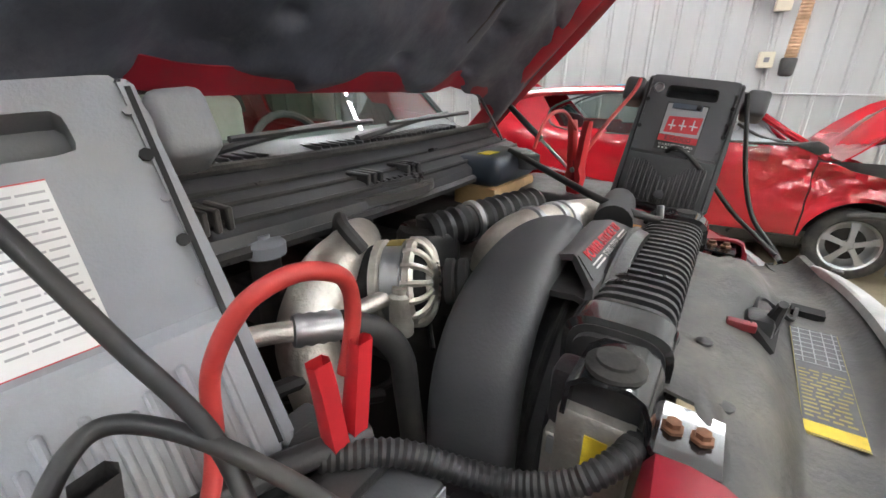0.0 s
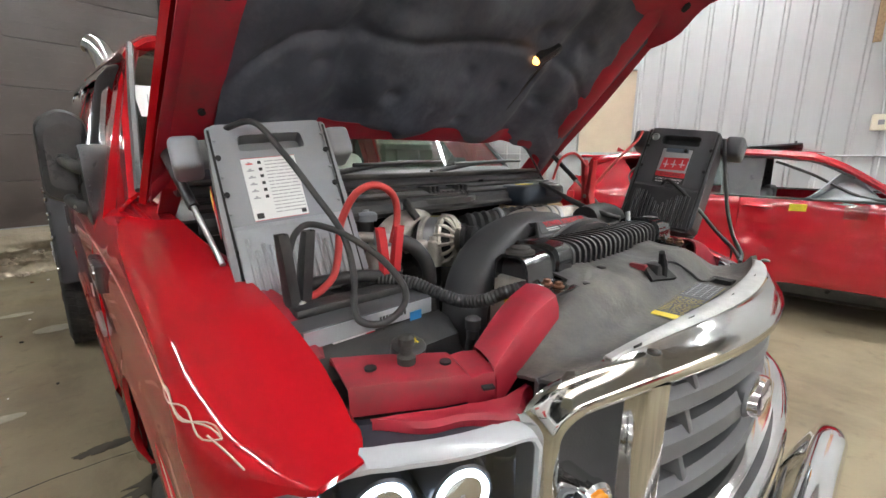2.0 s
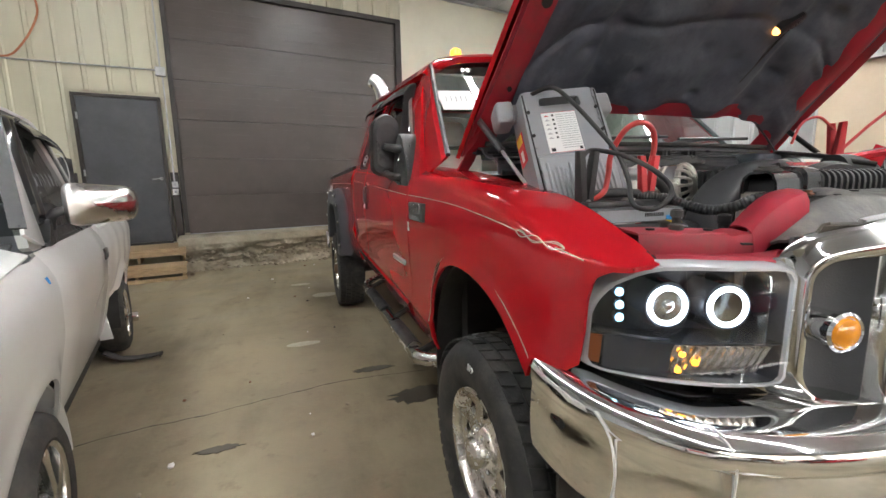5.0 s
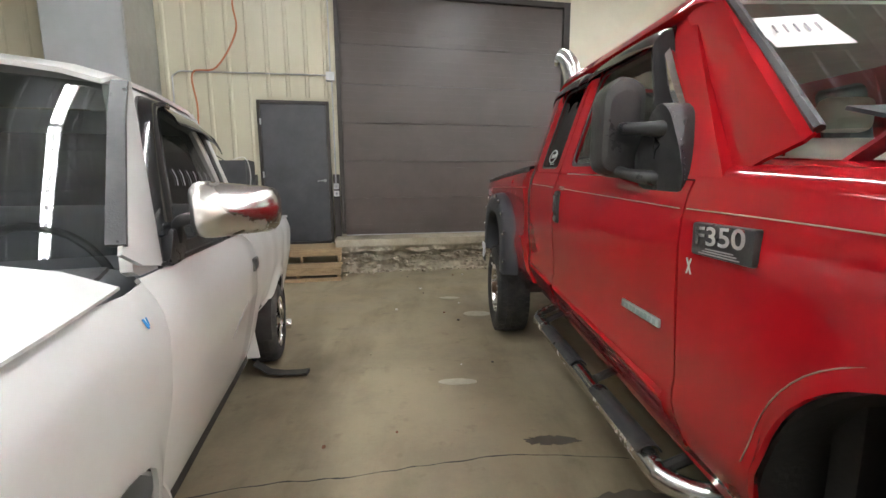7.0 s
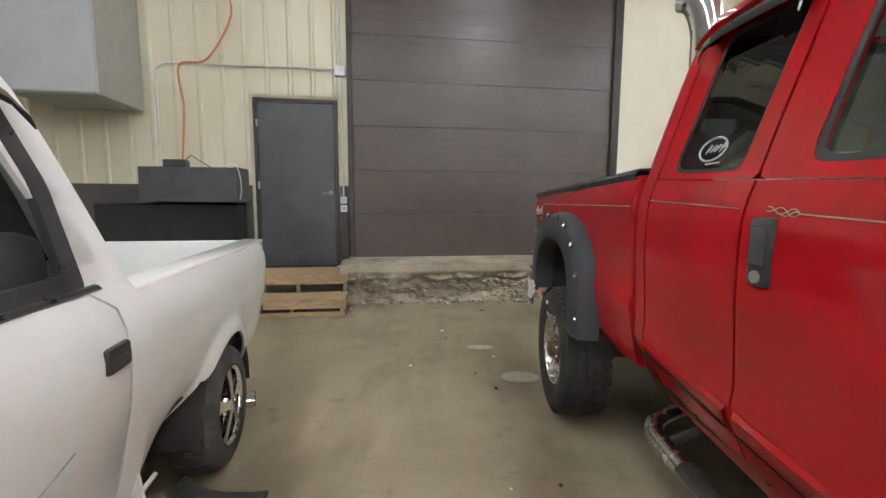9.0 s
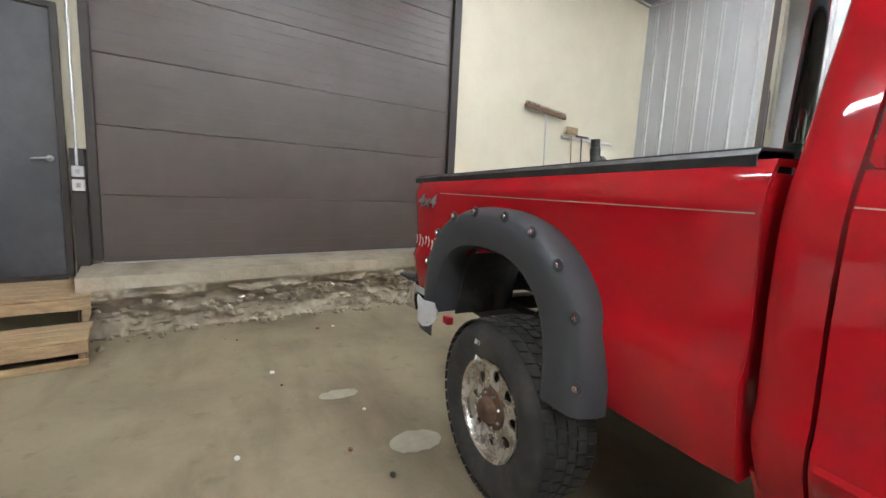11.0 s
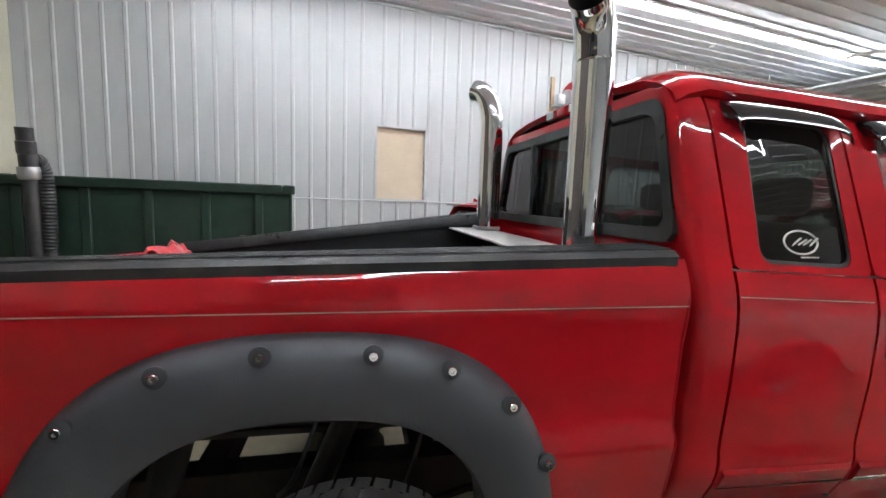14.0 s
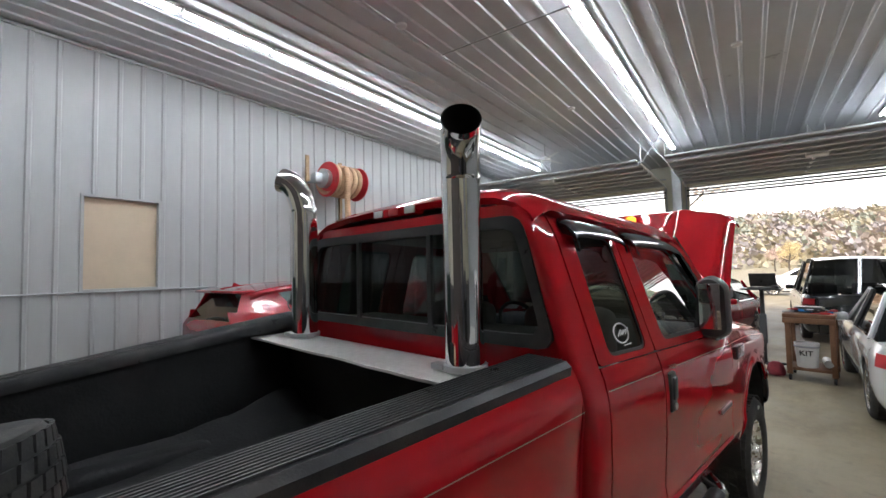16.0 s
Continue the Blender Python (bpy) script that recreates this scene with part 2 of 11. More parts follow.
def world_of(ob):
    m = ob.matrix_basis.copy()
    while ob.parent:
        m = ob.parent.matrix_basis @ (ob.matrix_parent_inverse @ m)
        ob = ob.parent
    return m


def part(name, bm, mat, parent=None, label="", smooth=True, m=None):
    """One mesh of a thing; the bmesh is in world metres (or local, moved by m)."""
    if m is not None:
        bmesh.ops.transform(bm, matrix=m, verts=bm.verts)
    ob = new(name, finish(name, bm, mat, smooth))
    if parent:
        ob.parent = parent
        ob.matrix_parent_inverse = world_of(parent).inverted()
    if label:
        ob["label"] = label
    return ob


def solo(name, bm, mat, label, category, group="", kind="", smooth=True, m=None):
    return tagged(part(name, bm, mat, None, "", smooth, m), label, category, group, kind)


def box(x0, x1, y0, y1, z0, z1, bevel=0.0, seg=2, bm=None):
    b = bmesh.new()
    bmesh.ops.create_cube(b, size=1)
    bmesh.ops.transform(b, matrix=Matrix.Translation(((x0 + x1) / 2, (y0 + y1) / 2, (z0 + z1) / 2)) @ Matrix.Diagonal((abs(x1 - x0), abs(y1 - y0), abs(z1 - z0), 1)), verts=b.verts)
    if bevel:
        bmesh.ops.bevel(b, geom=b.edges, offset=bevel, segments=seg, affect="EDGES", profile=0.5)
    return merge(bm, b)


def merge(bm, b):
    if bm is None:
        return b
    tmp = bpy.data.meshes.new("tmp")
    b.to_mesh(tmp)
    b.free()
    bm.from_mesh(tmp)
    bpy.data.meshes.remove(tmp)
    return bm


def moved(b, m, bm=None):
    bmesh.ops.transform(b, matrix=m, verts=b.verts)
    return merge(bm, b)


def sheet(rows, bm=None, close=False, thick=0.0):
    """A skin over rows of points; thick closes it into a solid along its normals."""
    b = bmesh.new()
    vs = [[b.verts.new(p) for p in r] for r in rows]
    n = len(rows[0])
    for i in range(len(rows) - 1):
        for j in range(n if close else n - 1):
            k = (j + 1) % n
            b.faces.new((vs[i][j], vs[i][k], vs[i + 1][k], vs[i + 1][j]))
    if thick:
        b.normal_update()
        inner = [[b.verts.new(v.co - v.normal * thick) for v in r] for r in vs]
        m = len(rows)
        for i in range(m - 1):
            for j in range(n if close else n - 1):
                k = (j + 1) % n
                b.faces.new((inner[i][j], inner[i + 1][j], inner[i + 1][k], inner[i][k]))
        edges = [(vs[0], inner[0]), (vs[-1], inner[-1])]
        if not close:
            edges += [([r[0] for r in vs], [r[0] for r in inner]), ([r[-1] for r in vs], [r[-1] for r in inner])]
        for u, w in edges:
            for j in range(len(u) - 1 + (1 if close else 0)):
                k = (j + 1) % len(u)
                b.faces.new((u[j], u[k], w[k], w[j]))
    return merge(bm, b)


def smooth_path(pts, n=6):
    p = [Vector(q) for q in pts]
    out = []
    for i in range(len(p) - 1):
        a, b, c, d = p[max(0, i - 1)], p[i], p[i + 1], p[min(len(p) - 1, i + 2)]
        for k in range(n):
            t = k / n
            out.append(0.5 * ((2 * b) + (c - a) * t + (2 * a - 5 * b + 4 * c - d) * t * t + (3 * b - a - 3 * c + d) * t ** 3))
    return out + [p[-1]]


def tube(pts, r, n=10, bm=None, smooth=6, cap=True, ribs=None):
    """A swept round bar; r is a radius or one per point; ribs=(share, every) adds rings."""
    if smooth:
        m = len(pts)
        rr = r if isinstance(r, (list, tuple)) else [r] * m
        path = smooth_path(pts, smooth)
        rad = [rr[min(m - 1, i // smooth)] * (1 - (i % smooth) / smooth) + rr[min(m - 1, i // smooth + 1)] * ((i % smooth) / smooth) for i in range(len(path))]
    else:
        path = [Vector(q) for q in pts]
        rad = list(r) if isinstance(r, (list, tuple)) else [r] * len(path)
    if ribs:
        dense, dr = [], []
        total = sum((path[i + 1] - path[i]).length for i in range(len(path) - 1))
        count = int(total / ribs[1]) * 2
        acc, i, lens = 0.0, 0, [(path[k + 1] - path[k]).length for k in range(len(path) - 1)]
        for k in range(count + 1):
            d = total * k / count
            while i < len(lens) - 1 and acc + lens[i] < d:
                acc += lens[i]
                i += 1
            f = min(1, max(0, (d - acc) / max(1e-9, lens[i])))
            dense.append(path[i].lerp(path[i + 1], f))
            dr.append((rad[i] * (1 - f) + rad[i + 1] * f) * (1 + (ribs[0] if k % 2 else -ribs[0])))
        path, rad = dense, dr
    b = bmesh.new()
    rings = []
    d0 = (path[1] - path[0]).normalized()
    side = d0.orthogonal().normalized()
    for i, p in enumerate(path):
        d = (path[min(i + 1, len(path) - 1)] - path[max(i - 1, 0)]).normalized()
        side = (side - d * side.dot(d)).normalized()
        up = d.cross(side)
        rings.append([b.verts.new(p + rad[i] * (math.cos(a) * side + math.sin(a) * up)) for a in (2 * math.pi * k / n for k in range(n))])
    for i in range(len(rings) - 1):
        for k in range(n):
            b.faces.new((rings[i][k], rings[i][(k + 1) % n], rings[i + 1][(k + 1) % n], rings[i + 1][k]))
    if cap:
        b.faces.new(rings[0])
        b.faces.new(rings[-1])
    return merge(bm, b)


def bar(p, q, r, n=10, bm=None, r2=None):
    return tube([p, q], [r, r if r2 is None else r2], n, bm, smooth=0)


def lathe(profile, at, axis, n=24, bm=None, closed=False):
    """profile: (radius, along) pairs turned round the axis through at."""
    q = Vector(axis).to_track_quat("Z", "Y").to_matrix()
    b = bmesh.new()
    rings = []
    for r, h in profile:
        rings.append([b.verts.new(Vector(at) + q @ Vector((max(r, 1e-4) * math.cos(2 * math.pi * k / n), max(r, 1e-4) * math.sin(2 * math.pi * k / n), h))) for k in range(n)])
    if closed:
        rings.append(rings[0])
    for i in range(len(rings) - 1):
        for k in range(n):
            b.faces.new((rings[i][k], rings[i][(k + 1) % n], rings[i + 1][(k + 1) % n], rings[i + 1][k]))
    if not closed:
        b.faces.new(rings[0])
        b.faces.new(rings[-1])
    return merge(bm, b)


def prism(outline, lo, hi, axis="z", bevel=0.0, seg=2, bm=None):
    """An outline of pairs pushed from lo to hi along the axis; pairs are the other two axes in order."""
    def at(a, b_, c):
        return {"x": (c, a, b_), "y": (a, c, b_), "z": (a, b_, c)}[axis]
    b = bmesh.new()
    f1 = [b.verts.new(at(*p, lo)) for p in outline]
    f2 = [b.verts.new(at(*p, hi)) for p in outline]
    b.faces.new(f1)
    b.faces.new(f2)
    n = len(outline)
    for i in range(n):
        b.faces.new((f1[i], f1[(i + 1) % n], f2[(i + 1) % n], f2[i]))
    if bevel:
        bmesh.ops.bevel(b, geom=b.edges, offset=bevel, segments=seg, affect="EDGES", profile=0.5)
    return merge(bm, b)


def resample(loop, n):
    p = [Vector(q) for q in loop] + [Vector(loop[0])]
    d = [0]
    for i in range(len(p) - 1):
        d.append(d[-1] + (p[i + 1] - p[i]).length)
    out, j = [], 0
    for k in range(n):
        s = d[-1] * k / n
        while d[j + 1] < s:
            j += 1
        out.append(p[j].lerp(p[j + 1], (s - d[j]) / max(1e-9, d[j + 1] - d[j])))
    return out


def rounded(poly, r, k=4):
    """Rounds the corners of a 2D outline."""
    n, out = len(poly), []
    for i in range(n):
        a, b, c = Vector(poly[i - 1]), Vector(poly[i]), Vector(poly[(i + 1) % n])
        u, v = (a - b), (c - b)
        t = min(r, 0.45 * u.length, 0.45 * v.length)
        p, q = b + u.normalized() * t, b + v.normalized() * t
        for s in range(k + 1):
            f = s / k
            out.append(p.lerp(b, f).lerp(b.lerp(q, f), f))
    return out


def frame_between(outer, inner, place, depth, bm=None, n=64):
    """A frame between two 2D outlines; place(a, b) gives the 3D point, depth is a 3D offset."""
    o, dense = resample([(*p, 0) for p in outer], n), resample([(*p, 0) for p in inner], n * 6)
    c = sum(dense, Vector()) / len(dense)
    turn = lambda p: math.atan2(p.y - c.y, p.x - c.x)
    angles = [turn(p) for p in dense]
    i = []
    for p in o:
        t = turn(p)
        i.append(dense[min(range(len(dense)), key=lambda k: abs((angles[k] - t + math.pi) % (2 * math.pi) - math.pi))])
    d = Vector(depth)
    rows = [[Vector(place(p.x, p.y)) for p in o], [Vector(place(p.x, p.y)) for p in i]]
    rows = [rows[0], rows[1], [p + d for p in rows[1]], [p + d for p in rows[0]], rows[0]]
    return sheet(rows, bm, close=True)


def words(text, size, mat, m, parent, name="lettering", depth=0.001, bold=0.0, shear=0.0, width=None, label=""):
    """Raised lettering in the built-in font, in the plane of m (x along, y up)."""
    cu = bpy.data.curves.new(name, "FONT")
    cu.body, cu.size, cu.extrude, cu.align_x, cu.align_y = text, size, depth, "CENTER", "CENTER"
    cu.offset, cu.shear = bold, shear
    tmp = bpy.data.objects.new(name, cu)
    scene.collection.objects.link(tmp)
    bpy.context.view_layer.update()
    me = bpy.data.meshes.new_from_object(tmp.evaluated_get(bpy.context.evaluated_depsgraph_get()))
    bpy.data.objects.remove(tmp)
    bpy.data.curves.remove(cu)
    if width:
        xs = [v.co.x for v in me.vertices]
        me.transform(Matrix.Diagonal((width / max(1e-6, max(xs) - min(xs)), 1, 1, 1)))
    me.transform(m)
    me.materials.clear()
    me.materials.append(mat)
    ob = new(name, me)
    if parent:
        ob.parent = parent
        ob.matrix_parent_inverse = world_of(parent).inverted()
    if label:
        ob["label"] = label
    return ob


def plane_at(origin, xdir, ydir):
    x = Vector(xdir).normalized()
    y = Vector(ydir)
    y = (y - x * y.dot(x)).normalized()
    z = x.cross(y)
    return Matrix(((x.x, y.x, z.x, origin[0]), (x.y, y.y, z.y, origin[1]), (x.z, y.z, z.z, origin[2]), (0, 0, 0, 1)))


HALL = pose(0, 0, 0, 0, 0, 9.2)  # the hall stands turned against the truck

# ---- more materials ----
STEEL_WHITE = material("grey_white_sheet_metal", (0.42, 0.44, 0.45), 0.45, 0.2, var=0.06, scale=3)
TAN_HOSE = material("tan_hose", (0.50, 0.33, 0.20), 0.75, 0, var=0.2, scale=10)
PALE_CONC = material("pale_filler", (0.42, 0.39, 0.31), 0.7, 0, var=0.15, scale=12, bump=0.2, bump_scale=60)
OIL = material("oil_soaked_concrete", (0.06, 0.05, 0.036), 0.45, 0, var=0.3, scale=9, rvar=0.2)
DAMP = material("grimy_concrete", (0.19, 0.165, 0.12), 0.6, 0, var=0.3, scale=4, dirt=(0.10, 0.085, 0.06), dirt_amt=0.8, dirt_scale=3)


# ---- hall: back wall, side walls, ceiling, floor ----
WALL_V, SIDE_U, LEFT_U, FRONT_V, CEIL = 9.17, 8.0, -9.0, -10.6, 5.2


def hb(u0, u1, v0, v1, z0, z1, bevel=0.0, bm=None):
    b = box(u0, u1, v0, v1, z0, z1, bevel, 1)
    return moved(b, HALL, bm)


def hp(u, v, z):
    return HALL @ Vector((u, v, z))


def ribbed(u0, u1, z0, z1, step, depth, place, bm=None, rib=0.045):
    """Profiled sheet: flat pans with raised ribs; place(a, z, d) with d towards the room."""
    xs = [u0]
    prof = [(0.0, 0.0)]
    a = u0
    pts = []
    while a < u1 - 1e-6:
        for da, d in ((0, 0), (step - rib * 1.6, 0), (step - rib * 1.2, depth), (step - rib * 0.4, depth)):
            if a + da <= u1:
                pts.append((a + da, d))
        a += step
    pts.append((u1, 0))
    return sheet([[place(a, z0, d) for a, d in pts], [place(a, z1, d) for a, d in pts]], bm)


# floor
bm = hb(-400, 400, -420, 400, -0.3, 0.0)
floor = solo("ground", bm, CONCRETE, "worn stained concrete floor running out to the yard", "floor", kind="structure", smooth=False)

GD_L, GD_R, GD_T, GD_B = -0.72, 3.20, 4.50, 0.50
MD_L, MD_R, MD_T, MD_B = -2.06, -0.93, 2.79, 0.45
back = lambda a, z, d: hp(a, WALL_V - d, z)
# structural back wall behind the sheet
bm = hb(LEFT_U, MD_L, WALL_V + 0.03, WALL_V + 0.25, 0, CEIL)
hb(MD_L, MD_R, WALL_V + 0.03, WALL_V + 0.25, MD_T, CEIL, bm=bm)
hb(MD_L, MD_R, WALL_V + 0.03, WALL_V + 0.25, 0, MD_B, bm=bm)
hb(MD_R, GD_L, WALL_V + 0.03, WALL_V + 0.25, 0, CEIL, bm=bm)
hb(GD_L, GD_R, WALL_V + 0.03, WALL_V + 0.25, GD_T, CEIL, bm=bm)
hb(GD_R, SIDE_U, WALL_V + 0.03, WALL_V + 0.25, 0, CEIL, bm=bm)
wall_back = solo("wall_back", bm, CREAM, "cream steel-clad back wall of the workshop", "wall", kind="structure", smooth=False)
bm = ribbed(LEFT_U, MD_L - 0.06, 1.6, CEIL, 0.30, 0.02, back)
ribbed(MD_L - 0.06, MD_R + 0.06, MD_T + 0.05, CEIL, 0.30, 0.02, back, bm)
ribbed(MD_R + 0.06, GD_L - 0.06, 1.6, CEIL, 0.30, 0.02, back, bm)
ribbed(GD_L - 0.06, GD_R + 0.06, GD_T + 0.08, CEIL, 0.30, 0.02, back, bm)
part("wall_sheet", bm, CREAM, wall_back, "cream ribbed steel sheet", smooth=False)
bm = hb(GD_R + 0.14, SIDE_U, WALL_V, WALL_V + 0.028, 1.585, CEIL)
part("flat_panel", bm, CREAM_PANEL, wall_back, "smooth cream board", smooth=False)
bm = hb(GD_R + 0.14, SIDE_U, WALL_V - 0.012, WALL_V + 0.028, 0.0, 1.58)
hb(LEFT_U, MD_L - 0.06, WALL_V - 0.012, WALL_V + 0.028, 0.0, 1.6, bm=bm)
hb(MD_R + 0.06, GD_L - 0.08, WALL_V - 0.012, WALL_V + 0.028, 0.5, 1.6, bm=bm)
part("wainscot", bm, WAINSCOT, wall_back, "dark grey lower wall panel", smooth=False)

# foundation ledge
rows = []
rng = random.Random(4)
NU, NZ = 220, 34
for j in range(NZ + 1):
    r = []
    for i in range(NU + 1):
        u = -0.88 + 4.0 * i / NU
        z = 0.545 * j / NZ
        rough = noise.noise((u * 2.2, z * 6, 3.1)) * 0.08 + noise.noise((u * 7, z * 14, 1.7)) * 0.05 + noise.noise((u * 19, z * 33, 5.0)) * 0.03
        k = 1.0 if z < 0.38 else max(0.0, 1 - (z - 0.38) / 0.05)
        erode = 0.10 * max(0, min(1, (0.34 + 0.05 * noise.noise((u * 3, 0, 0)) - z) / 0.05)) * (0.3 + 0.7 * min(1, z / 0.15))
        r.append(hp(u, 8.53 + k * (0.04 + rough + erode), z))
    rows.append(r)
rows.append([hp(-0.88 + 4.0 * i / NU, WALL_V + 0.03, 0.55) for i in range(NU + 1)])
bm = sheet(rows)
hb(3.10, 3.115, 8.56, WALL_V, 0.0, 0.535, bm=bm)
hb(-0.88, -0.865, 8.57, WALL_V, 0.0, 0.535, bm=bm)
solo("foundation_ledge", bm, RUBBLE, "eroded concrete foundation ledge below the big door", "ledge", kind="structure", smooth=True)

# big sectional door
gd = thing("door_1", hp(1.25, WALL_V, 0.585), "closed brown sectional overhead garage door", "garage door", kind="structure")
zs = [0.53, 1.20, 1.83, 2.46, 3.09, 3.72, GD_T]
for k in range(len(zs) - 1):
    part("door_panel", hb(GD_L, GD_R, WALL_V + 0.0, WALL_V + 0.05, zs[k] + 0.0015, zs[k + 1] - 0.0015, 0.004), DOOR_BROWN, gd, smooth=False)
    bm = hb(GD_L, GD_R, WALL_V - 0.004, WALL_V + 0.002, zs[k] + 0.20, zs[k] + 0.206)
    for q in (0.09, 0.30, 0.41, 0.52):
        hb(GD_L, GD_R, WALL_V - 0.003, WALL_V + 0.002, zs[k] + q, zs[k] + q + 0.004, bm=bm)
    part("groove", bm, DOOR_BROWN, gd, smooth=False)
part("door_core", hb(GD_L, GD_R, WALL_V + 0.035, WALL_V + 0.045, 0.57, GD_T), DOOR_BROWN, gd, smooth=False)
part("bottom_seal", hb(GD_L, GD_R, WALL_V - 0.01, WALL_V + 0.05, 0.535, 0.562), STEEL, gd, smooth=False)
bm = hb(GD_L - 0.07, GD_L, WALL_V - 0.05, WALL_V + 0.05, 0.585, GD_T + 0.09)
hb(GD_R, GD_R + 0.12, WALL_V - 0.05, WALL_V + 0.05, 0.585, GD_T + 0.09, bm=bm)
hb(GD_L, GD_R, WALL_V - 0.05, WALL_V + 0.05, GD_T, GD_T + 0.09, bm=bm)
part("door_trim", bm, TRIM_DARK, gd, "dark brown door surround", smooth=False)

# man door
md = thing("door_2", hp(-1.5, WALL_V, 0.45), "dark grey steel service door, closed, with lever handle", "door", kind="structure")
part("door_leaf", hb(MD_L + 0.05, MD_R - 0.05, WALL_V - 0.01, WALL_V + 0.04, MD_B + 0.02, MD_T - 0.05, 0.004), DOOR_GREY, md, smooth=False)
bm = hb(MD_L, MD_L + 0.046, WALL_V - 0.035, WALL_V + 0.06, MD_B, MD_T)
hb(MD_R - 0.046, MD_R, WALL_V - 0.035, WALL_V + 0.06, MD_B, MD_T, bm=bm)
hb(MD_L + 0.046, MD_R - 0.046, WALL_V - 0.035, WALL_V + 0.06, MD_T - 0.046, MD_T, bm=bm)
hb(MD_L + 0.046, MD_R - 0.046, WALL_V - 0.035, WALL_V + 0.06, MD_B - 0.02, MD_B + 0.018, bm=bm)
part("door_frame", bm, TRIM_DARK, md, smooth=False)
hd = part("door_handle", tube([hp(MD_R - 0.11, WALL_V - 0.012, 1.50), hp(MD_R - 0.11, WALL_V - 0.06, 1.50), hp(MD_R - 0.13, WALL_V - 0.065, 1.50), hp(MD_R - 0.23, WALL_V - 0.06, 1.49)], 0.010, 8), STEEL, md, "steel lever handle")
part("rose", lathe([(0.028, 0), (0.028, 0.012), (0.02, 0.016)], hp(MD_R - 0.11, WALL_V - 0.01, 1.50), hp(0, -1, 0), 16), STEEL, hd)
for z in (0.75, 1.6, 2.45):
    part("hinge", hb(MD_L + 0.035, MD_L + 0.06, WALL_V - 0.045, WALL_V - 0.036, z - 0.05, z + 0.05), STEEL, md, smooth=False)

# post, switch boxes and conduit beside the door
solo("door_post", hb(MD_R + 0.02, GD_L - 0.09, WALL_V - 0.06, WALL_V - 0.014, 0.45, 1.6), TRIM_DARK, "dark steel post between the two doors", "post", kind="structure", smooth=False)
for z, lab in ((1.40, "grey switch box"), (1.28, "white switch plate")):
    sw = solo("switch_box", hb(-0.90, -0.81, WALL_V - 0.115, WALL_V - 0.061, z - 0.05, z + 0.05, 0.006), STEEL if z > 1.35 else WHITE_LBL, lab + " on the post beside the door", "switch")
    part("rocker", hb(-0.87, -0.84, WALL_V - 0.121, WALL_V - 0.116, z - 0.02, z + 0.02), GREY_PL2, sw)
jb = solo("junction_box", hb(-0.95, -0.81, WALL_V - 0.09, WALL_V - 0.021, 3.11, 3.25, 0.006), STEEL, "grey steel junction box on the cream wall", "box")
bm = tube([hp(-0.86, WALL_V - 0.075, 1.45), hp(-0.86, WALL_V - 0.045, 1.7), hp(-0.86, WALL_V - 0.045, 3.11)], 0.012, 8, smooth=0)
tube([hp(-0.88, WALL_V - 0.045, 3.25), hp(-0.88, WALL_V - 0.045, CEIL)], 0.012, 8, bm, smooth=0)
tube([hp(-0.95, WALL_V - 0.045, 3.20), hp(-3.15, WALL_V - 0.045, 3.18), hp(-3.25, WALL_V - 0.045, 3.10), hp(-3.27, WALL_V - 0.045, 1.6)], 0.012, 8, bm, smooth=0)
solo("conduit", bm, STEEL, "grey steel electrical conduit on the wall", "conduit")
solo("orange_cord", tube([hp(-2.15, WALL_V - 0.05, 5.3), hp(-2.3, WALL_V - 0.06, 4.3), hp(-2.28, WALL_V - 0.06, 3.8), hp(-2.6, WALL_V - 0.07, 3.25), hp(-2.95, WALL_V - 0.07, 3.15), hp(-2.92, WALL_V - 0.06, 2.6), hp(-2.98, WALL_V - 0.06, 1.9)], 0.014, 8), material("orange_rubber", (0.48, 0.17, 0.08), 0.6), "orange extension cord hanging on the wall", "cord")

# side wall with window
W0, W1, WZ0, WZ1 = 2.93, 3.88, 1.64, 2.98
side = lambda a, z, d: hp(SIDE_U - d, a, z)
bm = hb(SIDE_U + 0.03, SIDE_U + 0.22, FRONT_V, W0, 0, CEIL)
hb(SIDE_U + 0.03, SIDE_U + 0.22, W1, WALL_V + 0.25, 0, CEIL, bm=bm)
hb(SIDE_U + 0.03, SIDE_U + 0.22, W0, W1, 0, WZ0, bm=bm)
hb(SIDE_U + 0.03, SIDE_U + 0.22, W0, W1, WZ1, CEIL, bm=bm)
wall_side = solo("wall_side", bm, WHITE_STEEL, "white steel-clad side wall of the workshop", "wall", kind="structure", smooth=False)
bm = ribbed(FRONT_V, W0 - 0.03, 0, CEIL, 0.30, 0.022, side)
ribbed(W1 + 0.03, WALL_V, 0, CEIL, 0.30, 0.022, side, bm)
ribbed(W0 - 0.03, W1 + 0.03, 0, WZ0 - 0.03, 0.30, 0.022, side, bm)
ribbed(W0 - 0.03, W1 + 0.03, WZ1 + 0.03, CEIL, 0.30, 0.022, side, bm)
part("wall_sheet", bm, WHITE_STEEL, wall_side, "white ribbed steel sheet", smooth=False)
part("rail", tube([hp(SIDE_U - 0.04, FRONT_V, 1.60), hp(SIDE_U - 0.04, 8.4, 1.60)], 0.013, 8, smooth=0), STEEL, wall_side, "thin grey conduit along the wall")
wn = thing("window_1", hp(SIDE_U, 3.4, WZ0), "window opening in the side wall closed with a tan board", "window", kind="structure")
part("board", hb(SIDE_U + 0.06, SIDE_U + 0.09, W0, W1, WZ0, WZ1), BLIND, wn, "tan board", smooth=False)
bm = hb(SIDE_U - 0.03, SIDE_U + 0.06, W0 - 0.04, W0, WZ0 - 0.04, WZ1 + 0.04)
